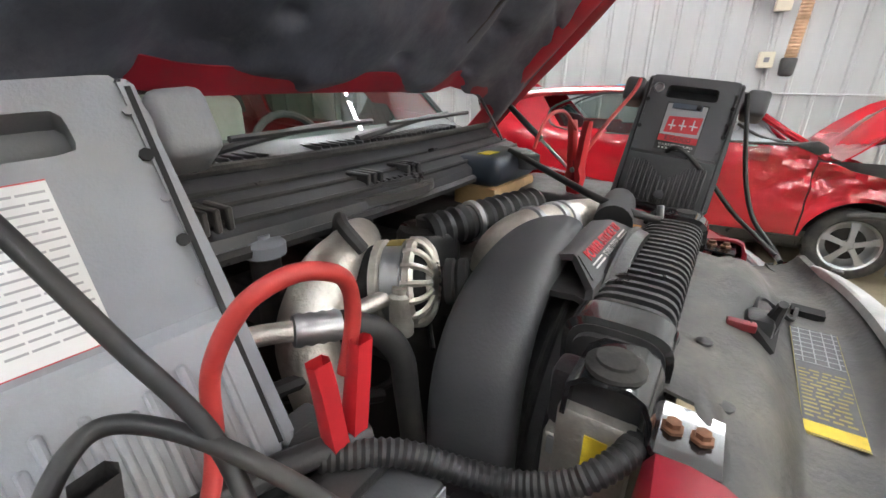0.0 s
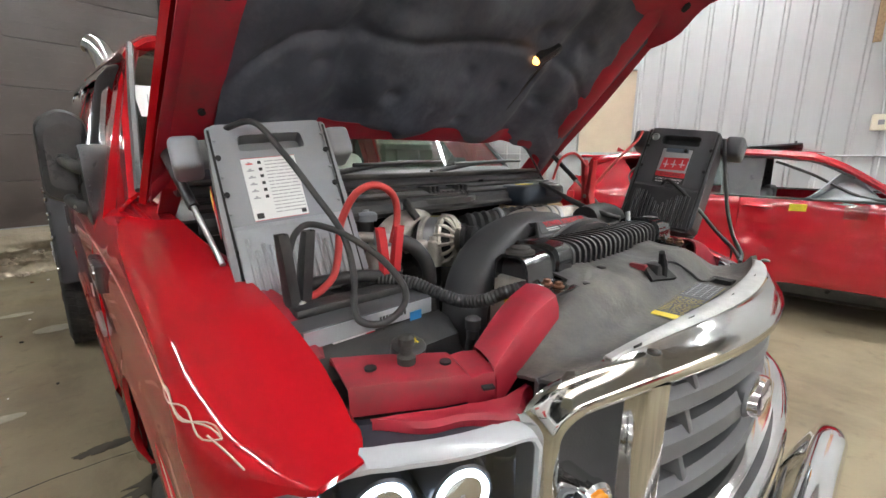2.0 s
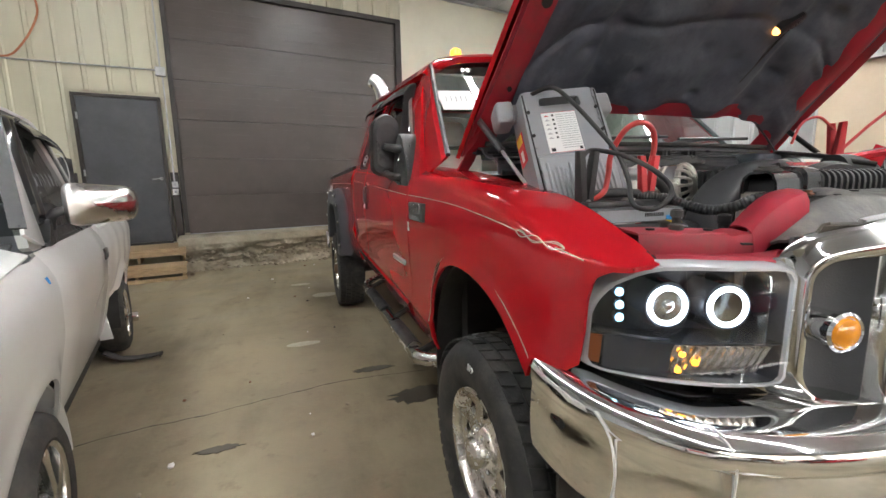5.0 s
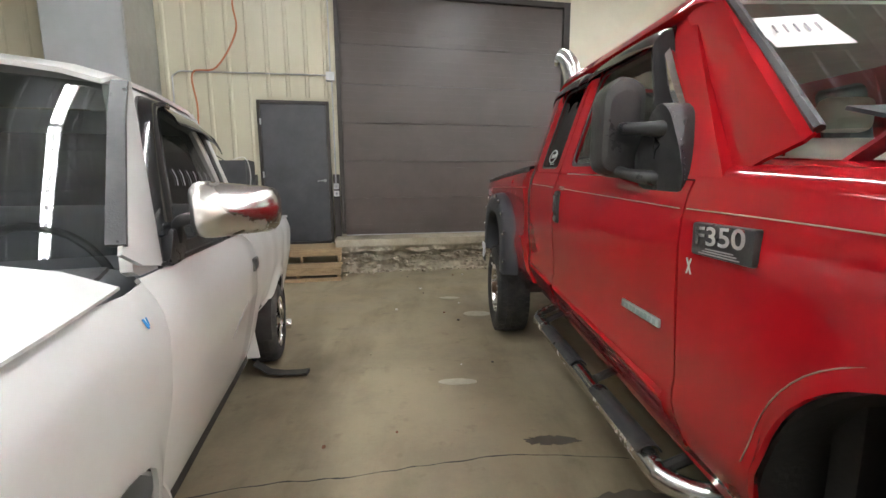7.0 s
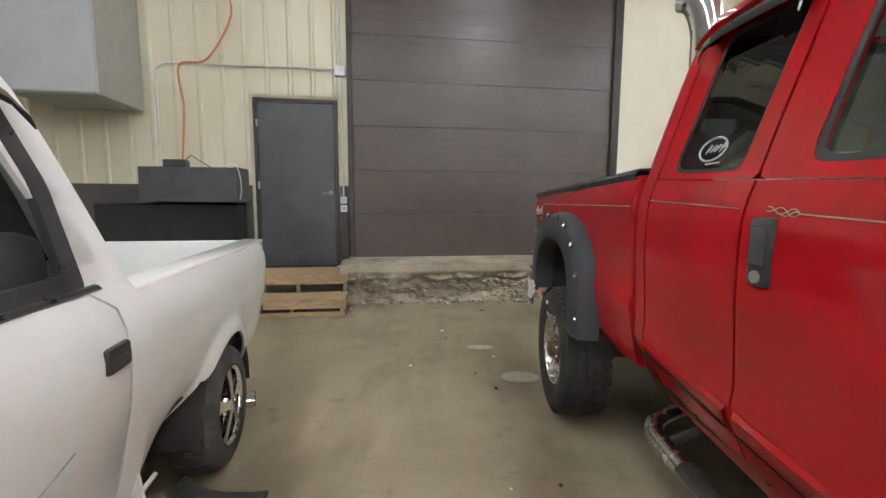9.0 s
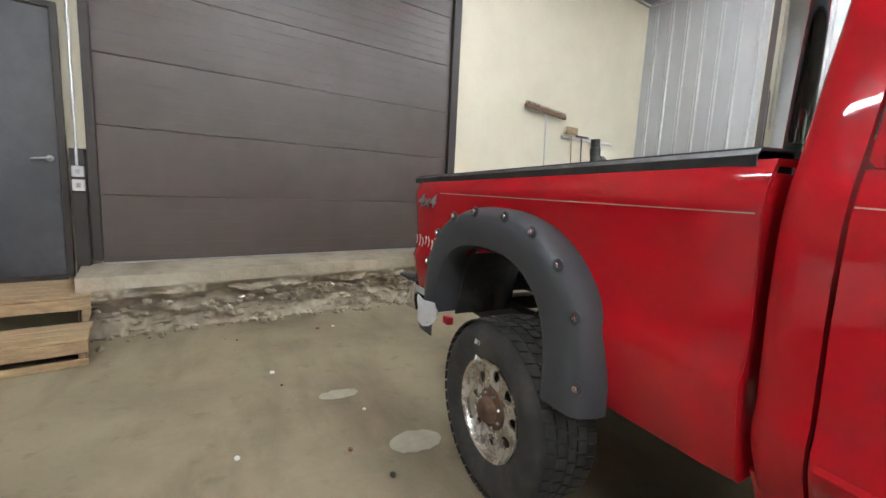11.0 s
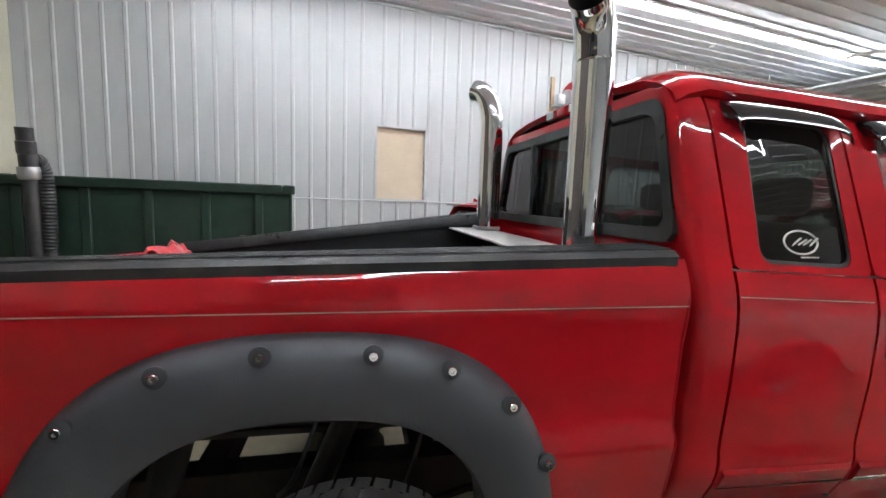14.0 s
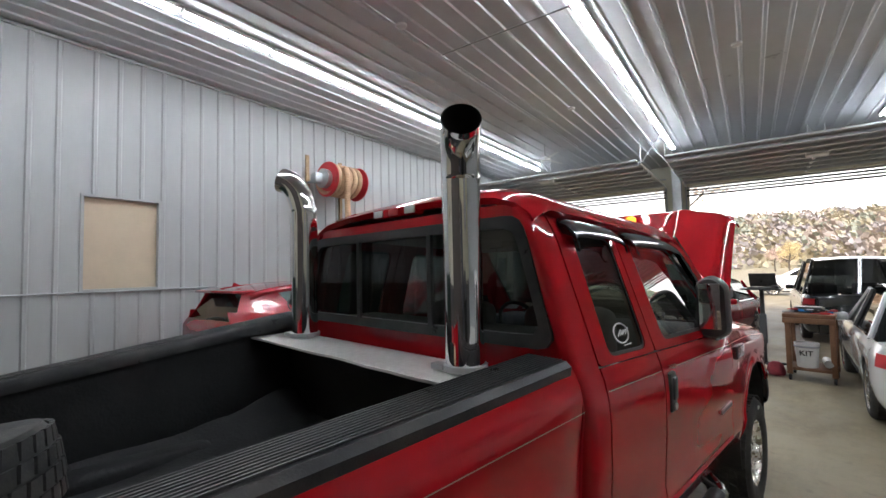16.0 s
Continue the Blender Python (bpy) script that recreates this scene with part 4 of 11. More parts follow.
# bed
BEDLINER = material("black_bedliner", (0.014, 0.014, 0.015), 0.75, 0, var=0.35, scale=6, bump=0.35, bump_scale=70)
RAIL = 1.475
FY, FZ = 5.60, 0.72
def bed_side(s):
    a, h = 0.50, 0.44
    ys = sorted(set(frange(4.535, FY - a, 7) + [FY - a * math.cos(math.pi * k / 24) for k in range(25)] + frange(FY + a, 6.655, 6)))
    rows = []
    for k in range(29):
        r = []
        for y in ys:
            z0 = FZ + h * math.sqrt(max(0.0, 1 - ((y - FY) / a) ** 2)) if abs(y - FY) < a else (0.67 if y < FY else 0.70)
            z = z0 + (RAIL - z0) * k / 28
            p = bedp(y, z, s)
            endr = max(0, y - 6.58) ** 2 * 5 + max(0, 4.555 - y) * 0.5
            r.append(p + Vector((endr * s, 0, 0)))
        rows.append(r)
    rows.append([p + Vector((0.09 * s, 0, 0.0)) for p in rows[-1]])
    b = sheet(rows, thick=-0.02 * s)
    sd = part("bed_side", b, RED, truck)
    part("bed_corner", sheet([[bedp(4.537, z, s) + Vector((dx * s, dy, 0)) for dx, dy in ((0.008, 0), (0.02, -0.004), (0.05, 0.0), (0.22, 0.004))] for z in frange(0.67, 1.465, 20)], thick=-0.006 * s), RED, truck)
    # inner wall
    part("bed_liner_wall", box(flip(0.125, s), flip(0.15, s), 4.62, 6.62, 1.13 if s > 0 else 0.92, RAIL - 0.005, 0.004), BEDLINER, truck)
    # rail cap
    rows = []
    for x, z in ((0.002, 1.458), (-0.002, 1.486), (0.016, 1.501), (0.155, 1.503), (0.165, 1.49), (0.165, 1.44)):
        rows.append([Vector((flip(x + 0.012, s), y, z)) for y in frange(4.572, 6.66, 10)])
    rc = part("rail_cap", sheet(rows, thick=-0.006 * s), BLACK_PL, truck, "black ribbed plastic rail cap")
    b = bmesh.new()
    for q in range(10):
        b = box(flip(0.040 + q * 0.013, s) - 0.0025, flip(0.040 + q * 0.013, s) + 0.0025, 4.58, 6.65, 1.5025, 1.507, bm=b)
    part("rib", b, BLACK_PL, rc)
    for dzp, w in ((0.0, 0.0032),):
        part("pinstripe", sheet([[bedp(y, 1.37 + dzp + k, s, -0.0025) for y in frange(4.545, 6.22, 12)] for k in (-w / 2, w / 2)]), PIN, sd)
    # flare
    def sup(t, a_, h_, p=2.5):
        c, q = math.cos(t), math.sin(t)
        return -a_ * math.copysign(abs(c) ** (2 / p), c), h_ * abs(q) ** (2 / p)
    N = 44
    prof = [(0.455, 0.408, 0.06), (0.45, 0.403, -0.08), (0.458, 0.410, -0.100), (0.48, 0.43, -0.108), (0.57, 0.515, -0.106), (0.615, 0.545, -0.097), (0.634, 0.565, -0.080), (0.648, 0.580, -0.040), (0.655, 0.587, -0.012), (0.655, 0.587, 0.02)]
    rows = []
    for a_, h_, x in prof:
        r = []
        for k in range(N + 1):
            yy, zz = sup(math.pi * k / N, a_, h_)
            r.append(Vector((flip(x, s), FY - 0.01 + yy, 0.735 + zz)))
        r.insert(0, r[0] + Vector((0, 0, -0.085)))
        r.append(r[-1] + Vector((0, 0, -0.02)))
        rows.append(r)
    fl = part("fender_flare", sheet(rows, thick=-0.006 * s), FLARE, truck, "dark grey textured bolt-on fender flare")
    for t in (0.02, 0.38, 0.75, 1.10, 1.40, 1.66, 1.98, 2.37, 2.78):
        yy, zz = sup(t, 0.632 if t < 1.57 else 0.612, 0.563)
        c = Vector((flip(-0.094, s), FY - 0.01 + yy, 0.735 + zz))
        pk = part("bolt_pocket", lathe([(0.019, 0), (0.024, 0.004), (0.024, 0.010), (0.017, 0.011)], c + Vector((0.004 * s, 0, 0)), (-s, 0, 0.12), 12), FLARE, fl)
        part("bolt", lathe([(0.0125, 0), (0.0125, 0.012), (0.010, 0.016), (0.005, 0.016), (0.005, 0.012), (0.001, 0.012)], c + Vector((-0.003 * s, 0, 0)), (-s, 0, 0.12), 8), CHROME, pk)
    # wheelhouse and liner
    part("bed_wheel_box", box(flip(0.15, s), flip(0.36, s), FY - 0.50, FY + 0.50, 1.06 if s > 0 else 0.93, 1.17 if s > 0 else 1.03, 0.04, 3), BEDLINER, truck)
    return sd, fl


bed_sides = [bed_side(s) for s in (1, -1)]


def settle(ob):
    """The bed sits a little askew: the far side falls towards the tailgate."""
    for v in ob.data.vertices:
        p = v.co
        k = min(1.0, max(0.0, (p.z - 0.95) / 0.45))
        f = min(1.0, max(0.0, p.x / (2 * XC)))
        p.z += k * ((1 - f) * (0.022 - 0.026 * (p.y - 4.6)) + f * (0.058 - 0.130 * (p.y - 4.7)))



words("4x4", 0.15, SILVER, plane_at((-0.0125, 6.42, 1.315), (0, -1, 0), (0, 0, 1)) @ Matrix.Diagonal((1, 0.68, 1, 1)), bed_sides[0][0], "decal", 0.0008, 0.004, 0.3, 0.27, "silver grey drive decal")
part("bed_floor", box(0.38, 2 * XC - 0.15, 4.60, 6.64, 0.88, 0.93), UNDER, truck, "worn black bed floor")
b = bmesh.new()
for k in range(12):
    b = box(0.40 + k * 0.10, 0.44 + k * 0.10, 4.65, 6.6, 0.93, 0.942, bm=b)
part("floor_rib", b, UNDER, truck)
part("bed_front_wall", box(0.06, 2 * XC - 0.06, 4.575, 4.60, 0.80, 1.455), BEDLINER, truck)
part("tailgate", box(0.06, 2 * XC - 0.06, 6.62, 6.67, 0.84, 1.47, 0.015, 2), RED, truck)
for ob in truck.children_recursive:
    if ob.type == "MESH" and ob.name.startswith(("bed_side", "bed_liner_wall", "rail_cap", "rib", "tailgate")):
        settle(ob)
# rear bumper
rows = []
for x, y, in ((0.02, 6.60), (0.0, 6.70), (0.04, 6.78), (0.14, 6.83), (0.5, 6.86), (XC, 6.87)):
    rows.append([Vector((x, y, 0.76)), Vector((x, y + 0.015, 0.74)), Vector((x, y + 0.02, 0.62)), Vector((x, y - 0.01, 0.57))])
rows = rows + [[Vector((2 * XC - p.x, p.y, p.z)) for p in r] for r in reversed(rows[:-1])]
part("rear_bumper", sheet(rows, thick=-0.02), CHROME, truck)
part("bumper_pad", box(-0.01, 0.16, 6.66, 6.84, 0.757, 0.785, 0.012), BLACK_PL, truck)

# diamond-plate shelf and stacks
DIAMOND = material("diamond_plate", (0.78, 0.77, 0.74), 0.38, 0.8, var=0.1, scale=30, bump=0.8, bump_scale=90)
rng = random.Random(7)
edge = [(x, 4.86 + 0.012 * noise.noise((x * 5, 0, 0)) + 0.02 * noise.noise((x * 1.7, 3, 0))) for x in frange(0.16, 2 * XC - 0.16, 40)]
part("stack_shelf", prism([(0.16, 4.60)] + edge + [(2 * XC - 0.16, 4.60)], 1.458, 1.468, "z"), DIAMOND, truck, "bent aluminium diamond-plate shelf across the bed")
b = bmesh.new()
for i in range(60):
    for j in range(8):
        x, y = 0.18 + i * 0.0265, 4.63 + j * 0.027
        q = 0.008
        d = 1 if (i + j) % 2 else -1
        vs = [b.verts.new((x + q * d * 0.7 * u_ - 0.35 * q * v_ * d, y + q * 0.7 * u_ + 0.35 * q * v_, 1.4705 if (u_, v_) != (0, 0) else 1.472)) for u_, v_ in ((-1, 0), (0, 1), (1, 0), (0, -1))]
        b.faces.new(vs)
part("tread", b, DIAMOND, truck)


def stack(x, y, dx, dy, up=0.0):
    """A chrome pipe whose tip leans out along (dx, dy)."""
    line = [(0, 1.47), (0, 1.60), (0, 2.02), (0.008, 2.10), (0.035, 2.18), (0.08, 2.235), (0.135, 2.26)]
    pts = [(x + dx * o, y + dy * o, z + up * (z > 1.7)) for o, z in line]
    st = part("exhaust_pipe", tube(pts, 0.068, 28, smooth=5, cap=False), CHROME, truck, "tall polished chrome exhaust stack with turned-out tip")
    part("inner_wall", tube([(x, y, 1.9)] + pts[2:-1] + [(x + dx * 0.134, y + dy * 0.134, 2.2595 + up)], 0.065, 28, smooth=5, cap=False), DARK, st)
    part("base_clamp", lathe([(0.070, 0), (0.078, 0.002), (0.078, 0.022), (0.070, 0.024)], (x, y, 1.472), (0, 0, 1), 28), STEEL, st)
    part("clamp_bolt", box(x + 0.04, x + 0.10, y + 0.03, y + 0.07, 1.474, 1.495, 0.004), STEEL, st)


stack(0.345, 4.69, -0.56, 0.56, 0.05)
stack(1.53, 4.67, 0.75, 0.6, 0.07)

# wheels
ALLOY = material("polished_alloy", (0.72, 0.70, 0.66), 0.27, 0.9, var=0.12, scale=14, rvar=0.1, dirt=(0.35, 0.29, 0.22), dirt_amt=0.5, dirt_scale=16)
HUB_RUST = material("rusty_hub_steel", (0.16, 0.10, 0.065), 0.65, 0.5, var=0.35, scale=24, bump=0.3, bump_scale=90)


def wheel(x_out, y, s, name="wheel", R=0.415, W=0.265, rim_mat=None):
    """Axle along x; x_out is the outer tyre face; s=1 for the side at x=0."""
    z = R
    rim_mat = rim_mat or ALLOY
    w = part(name, lathe([(0.225, 0.02), (0.25, 0.0), (0.33, -0.012), (0.375, 0.0), (0.398, 0.03), (0.405, 0.05), (0.405, W - 0.05), (0.398, W - 0.03), (0.33, W + 0.01), (0.225, W - 0.02)], (x_out, y, z), (s, 0, 0), 56, closed=True), RUBBER, truck)
    bb = bmesh.new()
    n = 46
    for k in range(n):
        t = 2 * math.pi * k / n
        for row, (w0, w1, dt) in enumerate(((0.005, 0.052, 0), (0.06, 0.105, 0.4), (0.113, 0.152, 0.0), (0.16, 0.205, 0.6), (0.213, 0.26, 0.2))):
            tt = t + dt * 2 * math.pi / n
            half = math.pi / n * 0.80
            vs = []
            for rr in (0.402, R + (-0.006 if row in (0, 4) else 0.0)):
                for ww, sk in ((w0, -0.25), (w1, 0.25)):
                    for e in (-half, half):
                        a = tt + e + sk * half
                        vs.append(bb.verts.new((x_out + s * ww, y + rr * math.cos(a), z + rr * math.sin(a))))
            for f in ((4, 5, 7, 6), (0, 1, 5, 4), (2, 6, 7, 3), (0, 4, 6, 2), (1, 3, 7, 5)):
                bb.faces.new([vs[i] for i in f])
    part("tread", bb, RUBBER, w, smooth=False)
    rim = part("rim", lathe([(0.20, 0.16), (0.205, 0.03), (0.215, 0.012), (0.229, 0.008), (0.229, 0.02), (0.222, 0.03), (0.21, 0.16)], (x_out, y, z), (s, 0, 0), 48), rim_mat, w)
    b = bmesh.new()
    nh = 8
    for k in range(nh):
        c = 2 * math.pi * k / nh
        rows = []
        for r, d in ((0.085, 0.045), (0.105, 0.040), (0.120, 0.042), (0.125, 0.043), (0.137, 0.046), (0.150, 0.049), (0.163, 0.051), (0.175, 0.051), (0.180, 0.050), (0.19, 0.047), (0.208, 0.036)):
            hole = {0.125: 0.07, 0.137: 0.14, 0.150: 0.155, 0.163: 0.14, 0.175: 0.07}.get(r, 0.0)
            a0, a1 = c + hole, c + 2 * math.pi / nh - hole
            rows.append([(x_out + s * d, y + r * math.cos(a), z + r * math.sin(a)) for a in frange(a0, a1, 8)])
        sheet(rows, b)
    bmesh.ops.remove_doubles(b, verts=b.verts, dist=0.0005)
    bmesh.ops.solidify(b, geom=b.faces, thickness=0.012)
    part("disc", b, rim_mat, rim)
    hub = part("hub", lathe([(0.095, 0.05), (0.093, 0.03), (0.06, 0.022), (0.055, -0.005), (0.045, -0.015), (0.03, -0.018)], (x_out, y, z), (s, 0, 0), 28), HUB_RUST if y > 4 else rim_mat, rim)
    for k in range(8):
        c = 2 * math.pi * (k + 0.5) / 8
        part("lug_nut", lathe([(0.012, 0), (0.012, 0.028), (0.006, 0.034)], (x_out + s * 0.048, y + 0.077 * math.cos(c), z + 0.077 * math.sin(c)), (-s, 0, 0), 6), CHROME, hub)
    part("brake_drum", lathe([(0.16, 0.10), (0.19, 0.12), (0.19, 0.20), (0.05, 0.22)], (x_out, y, z), (s, 0, 0), 24), UNDER, w)
    return w


wheels = [wheel(0.0, 1.875, 1), wheel(-0.10, 5.49, 1), wheel(2 * XC, 1.875, -1), wheel(2 * XC + 0.10, 5.49, -1)]
# chassis
b = box(0.45, 0.55, 1.3, 6.7, 0.52, 0.68)
box(2 * XC - 0.55, 2 * XC - 0.45, 1.3, 6.7, 0.52, 0.68, bm=b)
for yy in (1.6, 2.6, 3.6, 4.6, 5.2, 6.0, 6.5):
    box(0.5, 2 * XC - 0.5, yy - 0.05, yy + 0.05, 0.54, 0.64, bm=b)
part("chassis_frame", b, UNDER, truck)
for yy in (1.89, 5.49):
    b = bar((0.1, yy, 0.415), (2 * XC - 0.1, yy, 0.415), 0.055, 12)
    lathe([(0.05, -0.16), (0.15, -0.08), (0.17, 0.0), (0.15, 0.08), (0.05, 0.16)], (XC if yy > 4 else 1.3, yy, 0.415), (0, 1, 0), 16, b)
    part("axle", b, UNDER, truck)
    for xx in (0.42, 2 * XC - 0.42):
        bb = bmesh.new()
        for q in range(4):
            tube([(xx, yy - 0.62 + 0.06 * q, 0.60 - 0.012 * q), (xx, yy, 0.49 - 0.012 * q), (xx, yy + 0.62 - 0.06 * q, 0.60 - 0.012 * q)], 0.012, 4, bb, 5)
        part("leaf_spring", bb, UNDER, truck)
        part("shock_absorber", bar((xx + 0.05, yy - 0.05, 0.42), (xx + 0.12, yy + 0.14, 0.95), 0.028, 10), UNDER, truck)
part("underbody", box(0.30, 2 * XC - 0.30, 2.5, 4.5, 0.55, 0.63), UNDER, truck)
part("bed_underside", box(0.38, 2 * XC - 0.38, 4.62, 6.6, 0.85, 0.87), UNDER, truck)

# side steps
for s in (1, -1):
    sp = part("side_step", tube([(flip(0.30, s), 4.46, 0.53), (flip(0.12, s), 4.44, 0.475), (flip(0.06, s), 4.36, 0.455), (flip(0.055, s), 4.2, 0.45), (flip(0.055, s), 2.9, 0.43), (flip(0.06, s), 2.72, 0.43), (flip(0.14, s), 2.62, 0.45), (flip(0.30, s), 2.58, 0.50)], 0.039, 14, smooth=5), CHROME_WORN, truck, "polished tubular side step with black treads")
    for y0, y1 in ((3.55, 4.12), (2.82, 3.28)):
        part("step_pad", sheet([[Vector((flip(0.055 + 0.043 * math.cos(a), s), y, 0.44 + 0.043 * math.sin(a) + 0.003)) for a in frange(0.35, math.pi - 0.35, 8)] for y in frange(y0, y1, 10)], thick=0.006), BLACK_PL, sp)
    for yy in (2.75, 3.4, 4.3):
        part("step_bracket", bar((flip(0.07, s), yy, 0.45), (flip(0.45, s), yy, 0.62), 0.02, 8), UNDER, truck)

# tow mirrors
def mirror(s):
    m = part("mirror", prism(rounded([(2.645, 1.40), (2.66, 1.335), (2.87, 1.345), (2.96, 1.45), (2.89, 1.53), (2.82, 1.635), (2.74, 1.60), (2.674, 1.48)], 0.04), flip(0.0, s), flip(0.10, s), "x", 0.012), BLACK_PL, truck, "large black tow mirror folded against the door")
    for z0, z1, y0 in ((1.545, 1.575, 2.765), (1.40, 1.43, 2.80)):
        part("arm", tube([(flip(0.05, s), y0 - 0.04, z0), (flip(0.0, s), y0 + 0.02, z0), (flip(-0.03, s), y0 + 0.12, (z0 + z1) / 2), (flip(-0.035, s), 3.0, z1)], [0.024, 0.025, 0.019, 0.021], 12), BLACK_PL, m)
    rows = []
    for y, k in ((2.965, 0.70), (2.972, 0.93), (3.01, 1.0), (3.07, 0.98), (3.095, 0.90)):
        o = rounded([(-0.105, 1.43), (-0.03, 1.40), (0.045, 1.415), (0.05, 1.72), (-0.02, 1.76), (-0.10, 1.71)], 0.04)
        cx, cz = -0.028, 1.575
        rows.append([Vector((flip(cx + (p.x - cx) * k, s), y, cz + (p.y - cz) * k)) for p in o])
    b = sheet(rows, close=True)
    for r in (0, -1):
        b.faces.new([b.verts.new(p) for p in rows[r]])
    hd = part("mirror_head", b, BLACK_PL, m)
    part("mirror_glass", box(flip(-0.075, s), flip(0.03, s), 3.094, 3.102, 1.46, 1.71, 0.003), CHROME, hd)
    part("marker_lens", box(flip(-0.10, s), flip(-0.09, s), 2.99, 3.04, 1.52, 1.61, 0.004), AMBER_DARK_M, hd, "dark amber side marker")


AMBER_DARK_M = material("dull_amber", (0.12, 0.04, 0.012), 0.3)
for s in (1, -1):
    mirror(s)
part("pillar_trim", tube([(0.075, 2.76, 1.56), (0.095, 2.86, 1.66), (0.135, 3.00, 1.80), (0.165, 3.09, 1.88)], [0.012, 0.024, 0.028, 0.016], 8), CHROME, truck, "chrome window trim")

# ---- hood ----
HS, HN = Vector((0, -math.cos(radians(45.5)), math.sin(radians(45.5)))), Vector((0, math.sin(radians(45.5)), math.cos(radians(45.5))))
HINGE = Vector((0, 2.25, 1.50))
HALF = 0.885


def hoodp(x, s, n=0.0):
    return Vector((x, HINGE.y, HINGE.z)) + HS * s + HN * n


def hood_end(e):
    return 1.21 - 0.10 * e ** 3


def hood_s0(e):
    return 0.20 if e < 0.72 else 0.20 - 0.18 * ((e - 0.72) / 0.28) ** 1.5


def hood_crown(f, e):
    """Height of the skin over the hinge plane; f from the rear edge to the nose."""
    c = 0.03 * (1 - e * e) + 0.02 * math.sin(math.pi * f) + 0.03 * math.exp(-((e - 0.55) / 0.08) ** 2)
    return c - 0.16 * max(0.0, (f - 0.84) / 0.16) ** 2


rows = []
for i in range(31):
    f = i / 30
    r = []
    for j in range(37):
        g = 2 * j / 36 - 1
        e = abs(g)
        s_ = hood_s0(e) + (hood_end(e) - hood_s0(e)) * f
        r.append(hoodp(XC + g * HALF * (1 - 0.07 * f), s_, hood_crown(f, e) - 0.075 * max(0, e - 0.93) / 0.07))
    rows.append(r)
hood = part("hood", sheet(rows, thick=0.016), RED, truck, "red hood propped wide open")
# inner steel: side channels, nose channel and rear lip
for sg in (-1, 1):
    rows = []
    for i in range(25):
        f = i / 24
        s_ = 0.05 + 1.02 * f
        w = HALF * (1 - 0.07 * s_ / 1.2)
        pr = ((0.992, -0.070), (0.978, -0.066), (0.955, -0.045), (0.93, -0.052), (0.90, -0.060), (0.87, -0.058), (0.845, -0.045), (0.82, -0.03))
        rows.append([hoodp(XC + sg * a * w, s_, d + 0.004 * math.sin(9 * s_)) for a, d in pr])
    part("hood_frame", sheet(rows, thick=0.003), RED_IN, hood)
rows = []
for f in frange(0, 1, 10):
    r = []
    for g in frange(-1, 1, 30):
        e = abs(g)
        s_ = 0.90 - 0.12 * e ** 4 + (hood_end(e) - 0.015 - 0.90 + 0.12 * e ** 4) * f
        fr = (s_ - hood_s0(e)) / (hood_end(e) - hood_s0(e))
        deep = 0.055 * math.sin(math.pi * min(1.0, f * 1.15)) + 0.012 * math.sin(14 * g) * math.sin(math.pi * f)
        r.append(hoodp(XC + g * HALF * (1 - 0.07 * fr) * 0.985, s_, hood_crown(fr, e) - 0.022 - deep - 0.05 * max(0, e - 0.9) / 0.1))
    rows.append(r)
part("nose_frame", sheet(rows, thick=0.003), RED_IN, hood, "dusty red inner steel behind the hood nose")
rows = []
for d, n_ in ((-0.002, -0.012), (0.004, -0.030), (0.03, -0.034), (0.07, -0.030)):
    rows.append([hoodp(XC + g * HALF * 0.985, hood_s0(abs(g)) + d, hood_crown(0, abs(g)) + n_ - 0.04 * max(0, abs(g) - 0.9) / 0.1) for g in frange(-1, 1, 36)])
part("rear_lip", sheet(rows, thick=0.003), RED_IN, hood)
